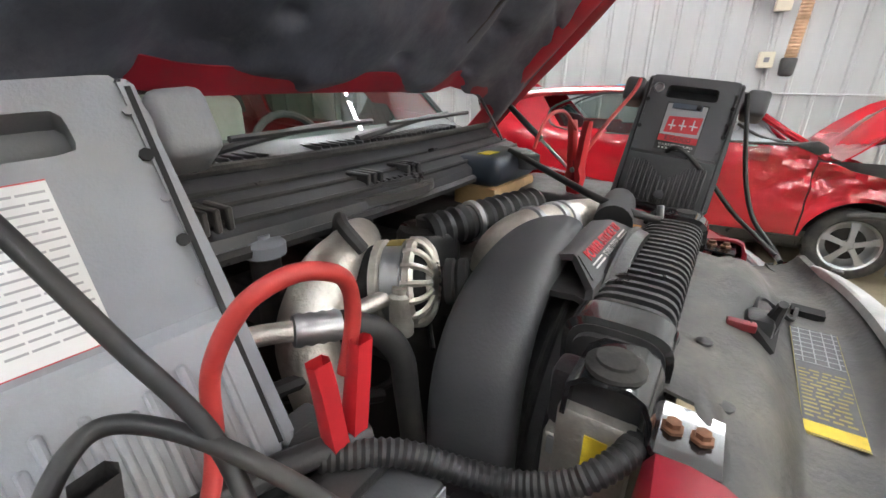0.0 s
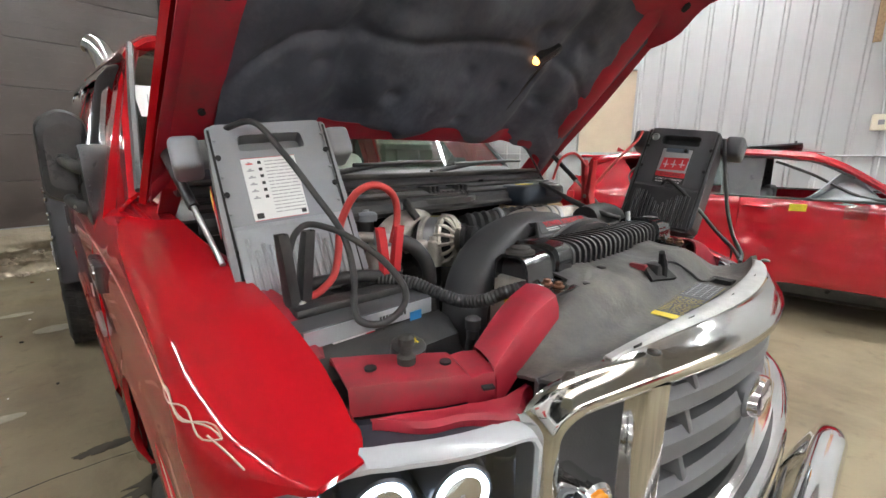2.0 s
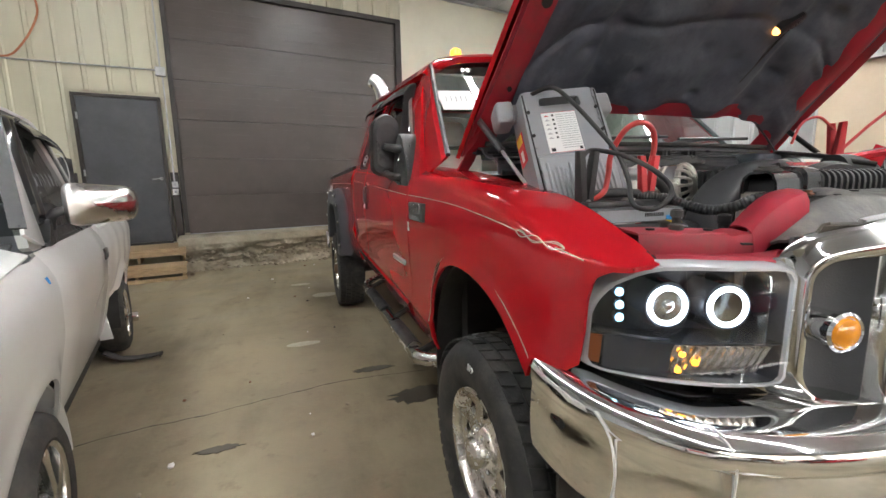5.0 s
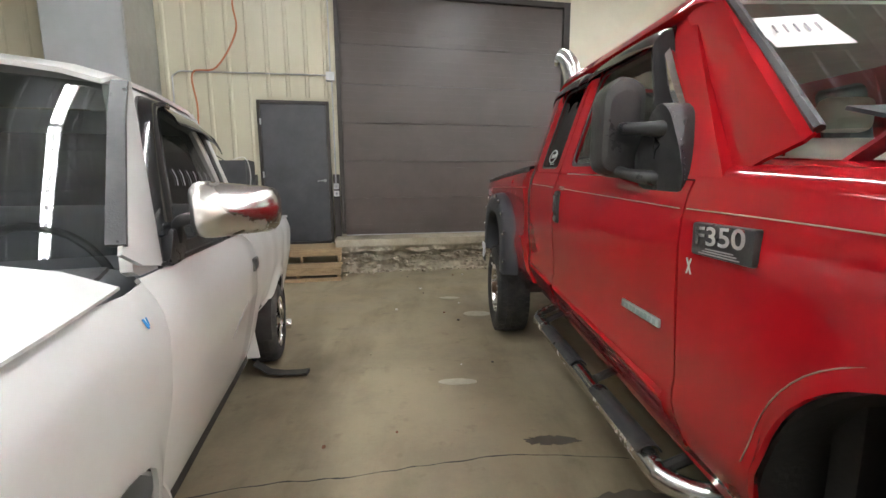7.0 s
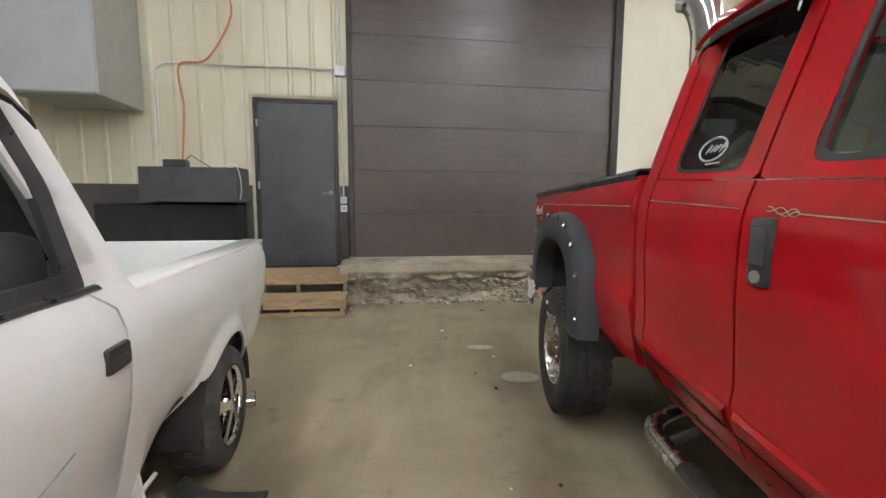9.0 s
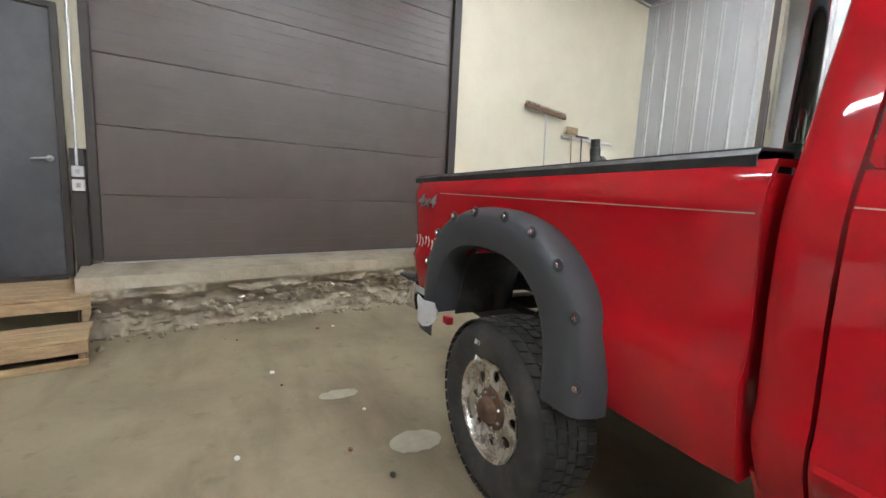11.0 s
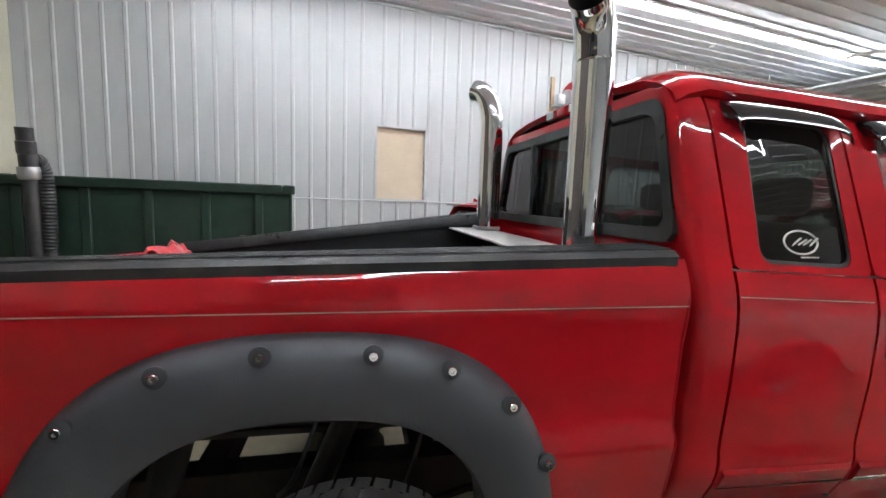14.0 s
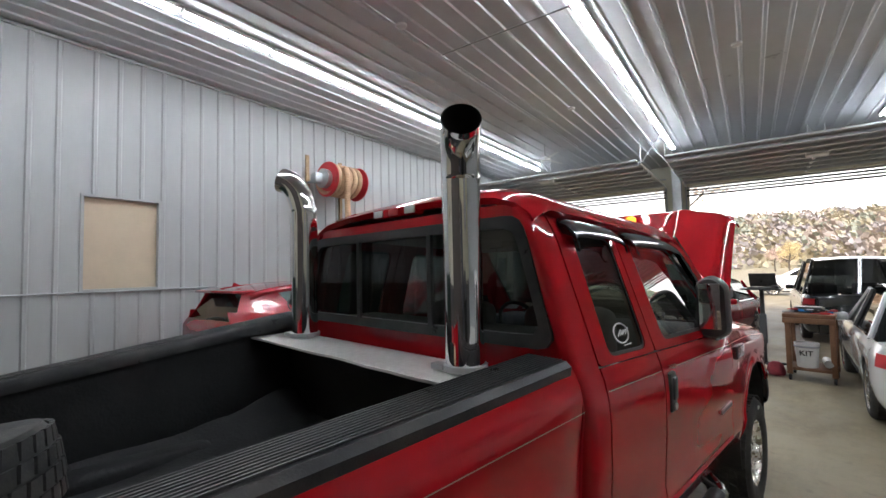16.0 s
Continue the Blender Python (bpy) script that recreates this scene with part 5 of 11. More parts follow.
# felt liner: puffed between its clips, pressed at the ribs, wavy rear edge
DENTS = [(0.16, 0.32, 0.035), (0.34, 0.22, 0.03), (0.30, 0.55, 0.045), (0.41, 0.83, 0.035), (0.52, 0.36, 0.03), (0.50, 0.70, 0.04), (0.63, 0.30, 0.035), (0.66, 0.60, 0.05), (0.73, 0.40, 0.03), (0.80, 0.28, 0.03), (0.84, 0.62, 0.04), (0.22, 0.75, 0.04), (0.72, 0.82, 0.035), (0.57, 0.12, 0.025), (0.28, 0.10, 0.025), (0.80, 0.10, 0.025)]
rows = []
NF, NG = 84, 110
for i in range(NF + 1):
    f = i / NF
    r = []
    for j in range(NG + 1):
        g = j / NG
        a = 2 * g - 1
        e = abs(a)
        wave = 0.014 * math.tanh(4 * math.sin(a * 15)) * (1 - e ** 6) + 0.02 * math.exp(-((a - 0.05) / 0.16) ** 2)
        s0 = hood_s0(e) + 0.012 + wave * max(0.0, 1 - f * 6)
        s1 = 1.02 - 0.20 * e ** 5
        s_ = s0 + (s1 - s0) * f
        wid = (0.858 if a < 0 else 0.955) * (1 - 0.07 * s_ / 1.2)
        edge = min(f, (1 - f) * 0.7, g * 1.6, (1 - g) * 1.6)
        puff = 0.048 * (1 - math.exp(-edge / 0.035))
        q = noise.noise((g * 5, f * 4.5, 0.3)) * 0.022 + noise.noise((g * 13, f * 10, 2.0)) * 0.007 + noise.noise((g * 40, f * 30, 4.0)) * 0.0016
        for du, dv, w in DENTS:
            d2 = ((g - du) ** 2 * 2.6 + (f - dv) ** 2) / (w * w)
            if d2 < 6:
                q -= 0.026 * math.exp(-d2) * (0.4 + 0.6 * min(1, edge / 0.05))
        q -= 0.016 * math.exp(-((abs(g - 0.5) - 0.26 - 0.05 * f) / 0.022) ** 2) * math.sin(math.pi * min(1, f * 1.1)) + 0.013 * math.exp(-((f - 0.47 + 0.05 * math.sin(7 * g)) / 0.022) ** 2)
        fr = (s_ - hood_s0(e)) / (hood_end(e) - hood_s0(e))
        r.append(hoodp(XC + a * HALF * wid, s_, min(0.0, -(0.45 * puff + q) * min(1.0, 0.25 + edge * 14)) + hood_crown(min(fr, 0.88), e) - 0.026 - 0.045 * max(0, e - 0.8) / 0.2))
    rows.append(r)
part("hood_liner", sheet(rows, thick=0.004), LINER, hood, "black quilted felt hood liner, scuffed and creased")
for a, s_ in ((-0.90, 0.33), (-0.90, 0.62), (-0.895, 0.66), (-0.90, 0.90), (0.91, 0.98), (0.86, 1.05), (-0.5, 1.10), (0.0, 1.12), (0.45, 1.11)):
    w = HALF * (1 - 0.07 * s_ / 1.2)
    big = s_ in (0.62, 0.98)
    # solid near-black discs draw the shade of the holes
    part("frame_hole", lathe([(0.017 if big else 0.008, 0), (0.017 if big else 0.008, 0.008), (0.012 if big else 0.005, 0.008)], hoodp(XC + a * w, s_, -0.064 if s_ < 0.95 else hood_crown(0.9, abs(a)) - 0.085), -HN, 16), DARK, hood)
lamp_at = Vector((1.272, 1.826, 1.934))
lb = part("hood_lamp", prism(rounded([(-0.052, -0.020), (0.052, -0.020), (0.052, 0.020), (-0.052, 0.020)], 0.012), -0.01, 0.02, "z", 0.004), BLACK_PL, hood, "underhood lamp, lit", m=plane_at(lamp_at + HS * 0.035 + Vector((0.04, 0, 0)), (0.75, -0.35, 0.5), HS))
part("bulb", lathe([(0.005, 0), (0.013, 0.008), (0.015, 0.02), (0.010, 0.032), (0.002, 0.036)], lamp_at + HN * 0.01, -HN, 14), BULB, lb)
part("lamp_wire", tube([lamp_at + HS * 0.06 + Vector((0.07, 0, 0)), lamp_at - HS * 0.05 + Vector((0.05, 0, 0)) - HN * 0.006, lamp_at - HS * 0.22 + Vector((0.03, 0, 0)) - HN * 0.006], 0.005, 6), BLACK_PL, hood)
for s in (1, -1):
    part("hood_strut", bar((flip(0.150, s), 1.79, 1.365), (flip(0.140, s), 1.93, 1.475), 0.006, 8), STEEL, truck, "hood gas strut")
    part("strut_tube", bar((flip(0.140, s), 1.93, 1.475), (flip(0.122, s), 2.118, 1.622), 0.012, 10), BLACK_PL, truck)
    part("strut_ball", lathe([(0.004, -0.014), (0.013, -0.008), (0.013, 0.008), (0.004, 0.014)], (flip(0.122, s), 2.118, 1.622), (1, 0, 0), 12), BLACK_PL, truck)
    part("hood_hinge", sheet([[Vector((flip(0.13, s), 2.35, 1.40)), Vector((flip(0.18, s), 2.35, 1.40))], [Vector((flip(0.13, s), 2.25, 1.46)), Vector((flip(0.18, s), 2.25, 1.46))], [hoodp(flip(0.14, s), 0.12, -0.02), hoodp(flip(0.19, s), 0.12, -0.02)]], thick=0.008), RED_IN, truck)
part("hood_cable", tube([(1.62, 2.10, 1.62), (1.64, 2.06, 1.55), (1.65, 2.02, 1.48)], 0.005, 6), BLACK_PL, truck)

# ---- grille ----
GRILLE_CHROME = material("scuffed_grille_chrome", (0.70, 0.70, 0.69), 0.09, 1.0, var=0.06, scale=6, rvar=0.05)
gy = lambda x: 0.985 + 0.5 * (x - XC) ** 2


def band_ring(outer, inner, profile, n=150):
    """A moulded band between two outlines; profile is (share from outer to inner, depth behind the face)."""
    o, dense = resample([(p[0], p[1], 0) for p in outer], n), resample([(p[0], p[1], 0) for p in inner], n * 6)
    i = [min(dense, key=lambda q: (q - p).length) for p in o]
    rows = []
    for f, d in profile:
        rows.append([Vector((p.x, gy(p.x) + d * (flat_top(p.x) if p.y > 1.2 and d > 0 and f < 0.5 else 1.0), p.y)) for p in (a.lerp(b_, f) for a, b_ in zip(o, i))])
    return sheet(rows, close=True)


def rear_edge(x):
    return 1.055 + 0.25 * (x - XC) ** 2


def flat_top(x):
    """The top of the surround narrows towards its corners."""
    return max(0.15, (rear_edge(x) - gy(x)) / 0.075)


G2 = 2 * XC
top_line = [(x, 1.310 - 0.052 * (abs(x - XC) / 0.565) ** 4) for x in frange(G2 - 0.405, 0.405, 22)]
outer = rounded([(0.372, 0.93), (0.405, 0.893), (0.53, 0.880), (G2 - 0.53, 0.880), (G2 - 0.405, 0.893), (G2 - 0.372, 0.93), (G2 - 0.372, 1.215)] + top_line + [(0.372, 1.215)], 0.02)
inner = rounded([(0.418, 0.965), (0.44, 0.925), (0.52, 0.915), (G2 - 0.52, 0.915), (G2 - 0.44, 0.925), (G2 - 0.418, 0.965), (G2 - 0.418, 1.175)] + [(XC + (x - XC) * 0.93, 1.232 - 0.030 * (abs(x - XC) / 0.565) ** 4) for x, z in top_line] + [(0.418, 1.175)], 0.02)
grille = part("grille", band_ring(outer, inner, ((0.0, 0.075), (0.0, 0.055), (0.06, 0.030), (0.20, 0.012), (0.42, -0.004), (0.55, -0.012), (0.66, -0.016), (0.86, -0.014), (0.95, -0.008), (1.0, 0.002), (1.0, 0.055))), GRILLE_CHROME, truck, "chrome grille surround with grey bars")
SCUFFED = material("scuffed_grey_flange", (0.42, 0.42, 0.41), 0.42, 0.35, var=0.25, scale=16, rvar=0.15, dirt=(0.62, 0.62, 0.60), dirt_amt=0.5, dirt_scale=22)
zf = lambda x: 1.3125 - 0.052 * (abs(x - XC) / 0.565) ** 4
gf = part("grille_flange", sheet([[Vector((x, rear_edge(x) - w * max(0.25, flat_top(x)), zf(x) + dz)) for x in frange(0.50, G2 - 0.50, 40)] for w, dz in ((-0.002, -0.016), (0.0, -0.002), (0.004, 0.0), (0.034, -0.001), (0.040, -0.004))], thick=0.003), SCUFFED, grille, "scuffed grey top flange")
for x in (0.56, 0.72, 0.913, 1.12, 1.38):
    part("slot", tube([Vector((x - 0.016, rear_edge(x) - 0.012, zf(x) + 0.0005)), Vector((x, rear_edge(x) - 0.015, zf(x) + 0.001)), Vector((x + 0.016, rear_edge(x) - 0.012, zf(x) + 0.0005))], 0.0022, 5, smooth=0), DARK, gf)
for s in (1, -1):
    rows = []
    for x, d in ((0.546, 0.055), (0.547, 0.002), (0.551, -0.006), (0.558, -0.011), (0.590, -0.013), (0.598, -0.009), (0.603, 0.002), (0.606, 0.08)):
        rows.append([Vector((flip(x, s), gy(flip(x, s)) + d - 0.004, z)) for z in frange(0.905, 1.235, 6)])
    part("grille_post", sheet(rows), GRILLE_CHROME, grille)
    # side pocket: curved dark wall with a honeycomb strip
    rows = []
    for x, d in ((0.412, 0.030), (0.424, 0.052), (0.46, 0.062), (0.51, 0.060), (0.535, 0.045), (0.548, 0.020)):
        rows.append([Vector((flip(x, s), gy(x) + d, z)) for z in frange(0.90, 1.25, 6)])
    pk = part("side_pocket", sheet(rows, thick=0.004), DARK_GREY, grille)
    bb = bmesh.new()
    for i in range(2):
        for j in range(11):
            c = Vector((flip(0.424 + 0.021 * i, s), gy(0.43) + 0.040 + 0.002 * i, 0.945 + 0.026 * j + 0.013 * (i % 2)))
            lathe([(0.0125, 0), (0.0125, 0.004), (0.0095, 0.004), (0.0095, 0.0)], c, (-0.3 * s, -1, 0), 6, bb, closed=False)
    part("honeycomb", bb, GRILLE, pk, smooth=False)
    lm = part("marker_lamp", lathe([(0.034, -0.03), (0.036, 0.02), (0.041, 0.024), (0.041, 0.036), (0.036, 0.041), (0.031, 0.036)], (flip(0.442, s), 1.112, 1.075), (-0.22 * s, -1, 0), 32), CHROME, grille, "round amber marker lamp in a chrome ring")
    part("lamp_lens", lathe([(0.0305, 0.034), (0.028, 0.043), (0.018, 0.049), (0.004, 0.051)], (flip(0.442, s), 1.112, 1.075), (-0.22 * s, -1, 0), 24), AMBER, lm)
for z, h in ((1.172, 0.029), (1.080, 0.034), (0.978, 0.030)):
    rows = []
    for dy, k in ((0.085, 0.55), (0.02, 0.92), (-0.004, 1.0), (-0.020, 0.55), (-0.022, -0.35), (-0.008, -0.95), (0.02, -1.0), (0.085, -0.5)):
        rows.append([Vector((x, gy(x) + 0.022 + dy, z + h * k)) for x in frange(0.604, G2 - 0.604, 24)])
    part("grille_bar", sheet(rows, close=False), GRILLE, grille, "grey horizontal blade")
for x in (0.70, G2 - 0.70):
    for z0, z1 in ((1.19, 1.235), (1.10, 1.155), (1.0, 1.055)):
        part("grille_strut", prism([(gy(x) + 0.005, z0), (gy(x) + 0.09, z0), (gy(x) + 0.09, z1), (gy(x) + 0.022, z1)], x - 0.010, x + 0.010, "x", 0.003), GRILLE, grille)
bb = bmesh.new()
for k in range(46):
    x = 0.61 + 0.72 * k / 45
    bar((x, gy(x) + 0.075, 0.92), (x, gy(x) + 0.075, 1.23), 0.0022, 4, bb)
for k in range(22):
    z = 0.925 + 0.3 * k / 21
    tube([(x, gy(x) + 0.075, z) for x in frange(0.61, G2 - 0.61, 8)], 0.0022, 4, bb, smooth=0)
part("mesh_screen", bb, GRILLE, grille, smooth=False)
# near-black sheet, the shade behind the grille put into its colour
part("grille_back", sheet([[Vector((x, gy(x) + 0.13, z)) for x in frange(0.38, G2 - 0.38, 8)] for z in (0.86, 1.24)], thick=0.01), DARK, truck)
em = plane_at((XC - 0.004, 0.992, 1.087), (1, 0, 0), (0, 0.08, 1)) @ Matrix.Diagonal((1, 0.48, 1, 1))
part("emblem_cup", lathe([(0.086, -0.05), (0.086, 0.004), (0.078, 0.010)], (0, 0, 0), (0, 0, 1), 40), GRILLE, grille, m=em.copy())
ov = part("emblem", lathe([(0.078, 0.0), (0.078, 0.018), (0.072, 0.026), (0.064, 0.024)], (0, 0, 0), (0, 0, 1), 40), CHROME, grille, "chrome oval emblem", m=em.copy())
part("emblem_face", lathe([(0.066, 0.018), (0.066, 0.0245), (0.02, 0.026), (0.002, 0.026)], (0, 0, 0), (0, 0, 1), 40), material("dark_violet_enamel", (0.05, 0.03, 0.06), 0.3, coat=1), ov, m=em.copy())
for x0, x1, h in ((-0.042, -0.022, 0.026), (-0.014, 0.0, 0.018), (0.006, 0.018, 0.018), (0.026, 0.044, 0.024)):
    part("emblem_mark", box(x0, x1, -h, h, 0.0265, 0.029, 0.002, 1), SILVER, ov, m=em.copy())

# ---- headlights ----
LY = [(0.050, 1.365), (0.056, 1.355), (0.070, 1.335), (0.090, 1.310), (0.115, 1.282), (0.140, 1.258), (0.174, 1.230), (0.22, 1.200), (0.274, 1.174), (0.33, 1.156), (0.385, 1.144)]
ltop = lambda x: lerp_table([(0.050, 1.085), (0.056, 1.112), (0.066, 1.137), (0.080, 1.158), (0.10, 1.176), (0.125, 1.191), (0.15, 1.199), (0.20, 1.202), (0.36, 1.196), (0.378, 1.188), (0.385, 1.172)], x)
lbot = lambda x: lerp_table([(0.050, 0.975), (0.056, 0.960), (0.075, 0.952), (0.20, 0.947), (0.36, 0.945), (0.378, 0.950), (0.385, 0.962)], x)


LENS2 = glass_material("clear_lamp_cover", (0.95, 0.96, 0.97), 0.0, 0.07)
FACET = material("clear_faceted_reflector", (0.82, 0.80, 0.76), 0.18, 0.85, var=0.25, scale=60)
RIM_PL = material("frosted_clear_plastic", (0.42, 0.43, 0.45), 0.22, 0.0, var=0.08, scale=12, coat=0.6)
LAMP_BLACK = material("gloss_black_lamp_housing", (0.055, 0.060, 0.075), 0.20, 0.35, var=0.1, scale=8)
AMBER_DARK = material("unlit_amber", (0.22, 0.055, 0.012), 0.25, coat=0.5)


def headlight(s):
    P = lambda x, z, d=0.0: Vector((flip(x, s), lerp_table(LY, x) + d - 0.014 * math.sin(math.pi * (z - 0.94) / 0.27), z))
    xs = [0.050, 0.053, 0.056, 0.062, 0.070, 0.080, 0.092, 0.108, 0.125, 0.15, 0.174, 0.20, 0.23, 0.26, 0.29, 0.32, 0.345, 0.365, 0.378, 0.385]
    grid = lambda d, a=0.0, b=1.0, n=8: [[P(x, lbot(x) + (ltop(x) - lbot(x)) * f, d) for x in xs] for f in frange(a, b, n)]
    hl = part("headlight", sheet(grid(0.125)), LAMP_BLACK, truck, "black-housed halo headlight, lit")
    loop = [P(x, ltop(x)) for x in xs] + [P(x, lbot(x)) for x in reversed(xs)]
    mid = sum(loop, Vector()) / len(loop)
    inn = [p + (mid - p).normalized() * 0.009 for p in loop]
    part("housing_wall", sheet([[p + Vector((0, 0.006, 0)) for p in inn], [p + Vector((0, 0.13, 0)) for p in inn]], close=True), LAMP_BLACK, hl)
    part("bezel", sheet([[p + Vector((0, 0.05, 0)) for p in loop], [p + Vector((0, 0.006, 0)) for p in loop], [p + (mid - p).normalized() * 0.002 for p in loop], [p + Vector((0, -0.002, 0)) for p in inn], [p + Vector((0, 0.008, 0)) for p in inn]], close=True), RIM_PL, hl, "frosted clear rim")
    tops = [x for x in xs if 0.14 < x < 0.38]
    part("top_flange", sheet([[P(x, ltop(x) - 0.001 + dz, d) for x in tops] for d, dz in ((0.002, 0.0), (0.012, 0.008), (0.034, 0.010), (0.038, 0.004))], thick=0.003), RIM_PL, hl)
    g = part("lens", sheet(grid(0.003)), LENS2, hl, "clear lens")
    g.visible_shadow = False
    ax = Vector((-0.34 * s, -1, 0.04)).normalized()
    q = ax.to_track_quat("Z", "Y").to_matrix()
    for k_, (hx, hy, hz) in enumerate(((0.174, 1.231, 1.112), (0.274, 1.174, 1.113))):
        c = Vector((flip(hx, s), hy + 0.022, hz))
        n = 44
        ring_ = [c + q @ Vector((0.0375 * math.cos(2 * math.pi * k / n), 0.0375 * math.sin(2 * math.pi * k / n), 0)) for k in range(n + 1)]
        hr = part("halo", tube(ring_, 0.0054, 8, smooth=0), HALO, hl, "glowing white halo ring")
        part("reflector", lathe([(0.036, 0.0), (0.033, -0.02), (0.022, -0.042), (0.010, -0.05), (0.002, -0.05)], c, ax, 32), CHROME, hl)
        if k_ == 0:
            part("projector", lathe([(0.026, -0.03), (0.025, -0.006), (0.022, 0.0), (0.021, -0.006), (0.012, 0.002), (0.003, 0.005)], c, ax, 24), CHROME, hr)
        else:
            part("bulb_shield", lathe([(0.007, -0.045), (0.007, -0.004), (0.004, 0.0)], c, ax, 16), STEEL, hr)
            for a in frange(0, 2 * math.pi - 2 * math.pi / 9, 8):
                part("facet", moved(box(0.008, 0.033, -0.0015, 0.0015, -0.036, -0.018, 0.0005, 1), Matrix.Translation(c) @ q.to_4x4() @ pose(0, 0, 0, 0, 0, math.degrees(a))), FACET, hl)
        part("shroud", lathe([(0.058, -0.075), (0.054, -0.03), (0.050, -0.002), (0.046, 0.0), (0.044, -0.008)], c, ax, 36), LAMP_BLACK, hl)
    for z in (1.136, 1.108, 1.080):
        part("led_cup", lathe([(0.014, -0.01), (0.013, 0.0), (0.010, 0.0)], P(0.100, z, 0.026), ax, 14), LAMP_BLACK, hl)
        part("led", lathe([(0.0095, 0), (0.008, 0.004), (0.003, 0.006)], P(0.100, z, 0.024), ax, 14), LED_BLUE, hl, "blue-white running light")
    # lower step, turn signal and side reflector
    part("shelf", sheet([[P(x, 1.040 + 0.004 * math.sin(30 * x), d) for x in frange(0.062, 0.376, 16)] for d in (0.014, 0.04, 0.11)], thick=0.003), LAMP_BLACK, hl)
    part("lower_panel", sheet([[P(x, z, d) for x in frange(0.085, 0.182, 6)] for z, d in ((0.955, 0.026), (1.03, 0.03), (1.04, 0.04))], thick=0.003), LAMP_BLACK, hl)
    ts = part("turn_signal", sheet([[P(x, z, 0.05 - 0.02 * (z - 0.955) / 0.07) for x in frange(0.186, 0.372, 12)] for z in frange(0.957, 1.030, 5)], thick=0.003), FACET, hl, "clear faceted turn signal")
    for k in range(10):
        x = 0.196 + 0.0175 * k
        part("rib", tube([P(x, 0.960, 0.040), P(x + 0.004, 1.028, 0.024)], 0.004, 6, smooth=0), FACET, ts)
    for hx, hz in ((0.197, 0.972), (0.199, 1.010), (0.222, 0.992)):
        part("bulb", lathe([(0.0075, 0), (0.006, 0.005), (0.002, 0.008)], P(hx, hz, 0.028), ax, 10), AMBER_LIT, ts, "lit amber bulb")
    part("side_reflector", sheet([[P(x, z, 0.016) for x in (0.058, 0.066, 0.076)] for z in (0.968, 1.0, 1.035)], thick=0.004), AMBER_DARK, hl)


for s in (1, -1):
    headlight(s)

# ---- front bumper and push bar ----
BP = [(-0.02, 1.46), (-0.020, 1.42), (-0.016, 1.37), (-0.004, 1.31), (0.028, 1.235), (0.08, 1.16), (0.16, 1.09), (0.28, 1.028), (0.45, 0.98), (0.70, 0.945), (XC, 0.935)]
pts = [(x, y) for x, y in BP] + [(2 * XC - x, y) for x, y in reversed(BP[:-1])]
path = smooth_path([(x, y, 0) for x, y in pts], 4)
rows = []
n = len(path)
for dy, z in ((0.18, 0.902), (0.06, 0.906), (0.022, 0.900), (0.008, 0.890), (0.001, 0.874), (0.0, 0.858), (0.006, 0.846), (0.010, 0.838), (0.004, 0.80), (0.0, 0.74), (0.006, 0.69), (0.022, 0.655), (0.045, 0.635), (0.08, 0.625)):
    r = []
    for i, p in enumerate(path):
        t = (path[min(i + 1, n - 1)] - path[max(i - 1, 0)]).normalized()
        inward = Vector((-t.y, t.x, 0))
        e = max(0.0, (p.y - 1.10) / 0.40)
        zz = z + 0.048 * e if z > 0.83 else z + 0.06 * e
        r.append(Vector((p.x, p.y, zz)) + inward * dy * (1 - 0.6 * min(1, e)))
    rows.append(r)
bumper = part("front_bumper", sheet(rows, thick=0.006), CHROME, truck, "wide chrome front bumper, reflecting the shop")
for s in (1, -1):
    part("fog_lamp", box(flip(0.22, s), flip(0.42, s), 1.005, 1.06, 0.66, 0.72, 0.02), WHITE_LBL, bumper, "clear fog lamp")
for dz, dd in ((0.0, 0.018), (0.0, 0.055), (0.0, 0.092)):
    part("step_groove", sheet([[Vector((x, 0.935 + 0.30 * (x - XC) ** 2 + dd + w, 0.908 + dz)) for x in frange(0.56 + 1.2 * (dd - 0.018), G2 - 0.56 - 1.2 * (dd - 0.018), 20)] for w in (0.0, 0.016)], thick=0.003), BLACK_PL, bumper)
part("string", tube([(0.145, 1.13, 0.925), (0.162, 1.095, 0.90), (0.172, 1.080, 0.86), (0.170, 1.078, 0.80), (0.166, 1.078, 0.74), (0.158, 1.080, 0.68)], 0.0022, 6), WHITE_LBL, bumper, "thin white string caught on the bumper")
pb = part("push_bar", tube([(0.60, 0.95, 0.60), (0.60, 0.90, 0.74), (0.62, 0.87, 0.82), (0.69, 0.86, 0.86), (0.80, 0.86, 0.865), (1.20, 0.86, 0.865), (1.32, 0.86, 0.86), (1.40, 0.87, 0.82), (1.42, 0.90, 0.74), (1.42, 0.95, 0.60)], 0.036, 18, smooth=5), CHROME, truck, "bent chrome push-bar tube")
part("cross_tube", tube([(0.62, 0.88, 0.72), (1.40, 0.88, 0.72)], 0.03, 16, smooth=0), CHROME, pb)
part("number_plate_bracket", box(0.72, 1.22, 0.925, 0.93, 0.66, 0.80), BLACK_PL, bumper)

# ---- front sheet metal ----
def beam(p, q, w, h, name, mat=RED_IN, bevel=0.01, up=(0, 0, 1), label=""):
    p, q = Vector(p), Vector(q)
    d = q - p
    m = plane_at(p, d, Vector(up).cross(d)) 
    return part(name, box(0, d.length, -w / 2, w / 2, -h / 2, h / 2, bevel, 2), mat, truck, label, m=m)


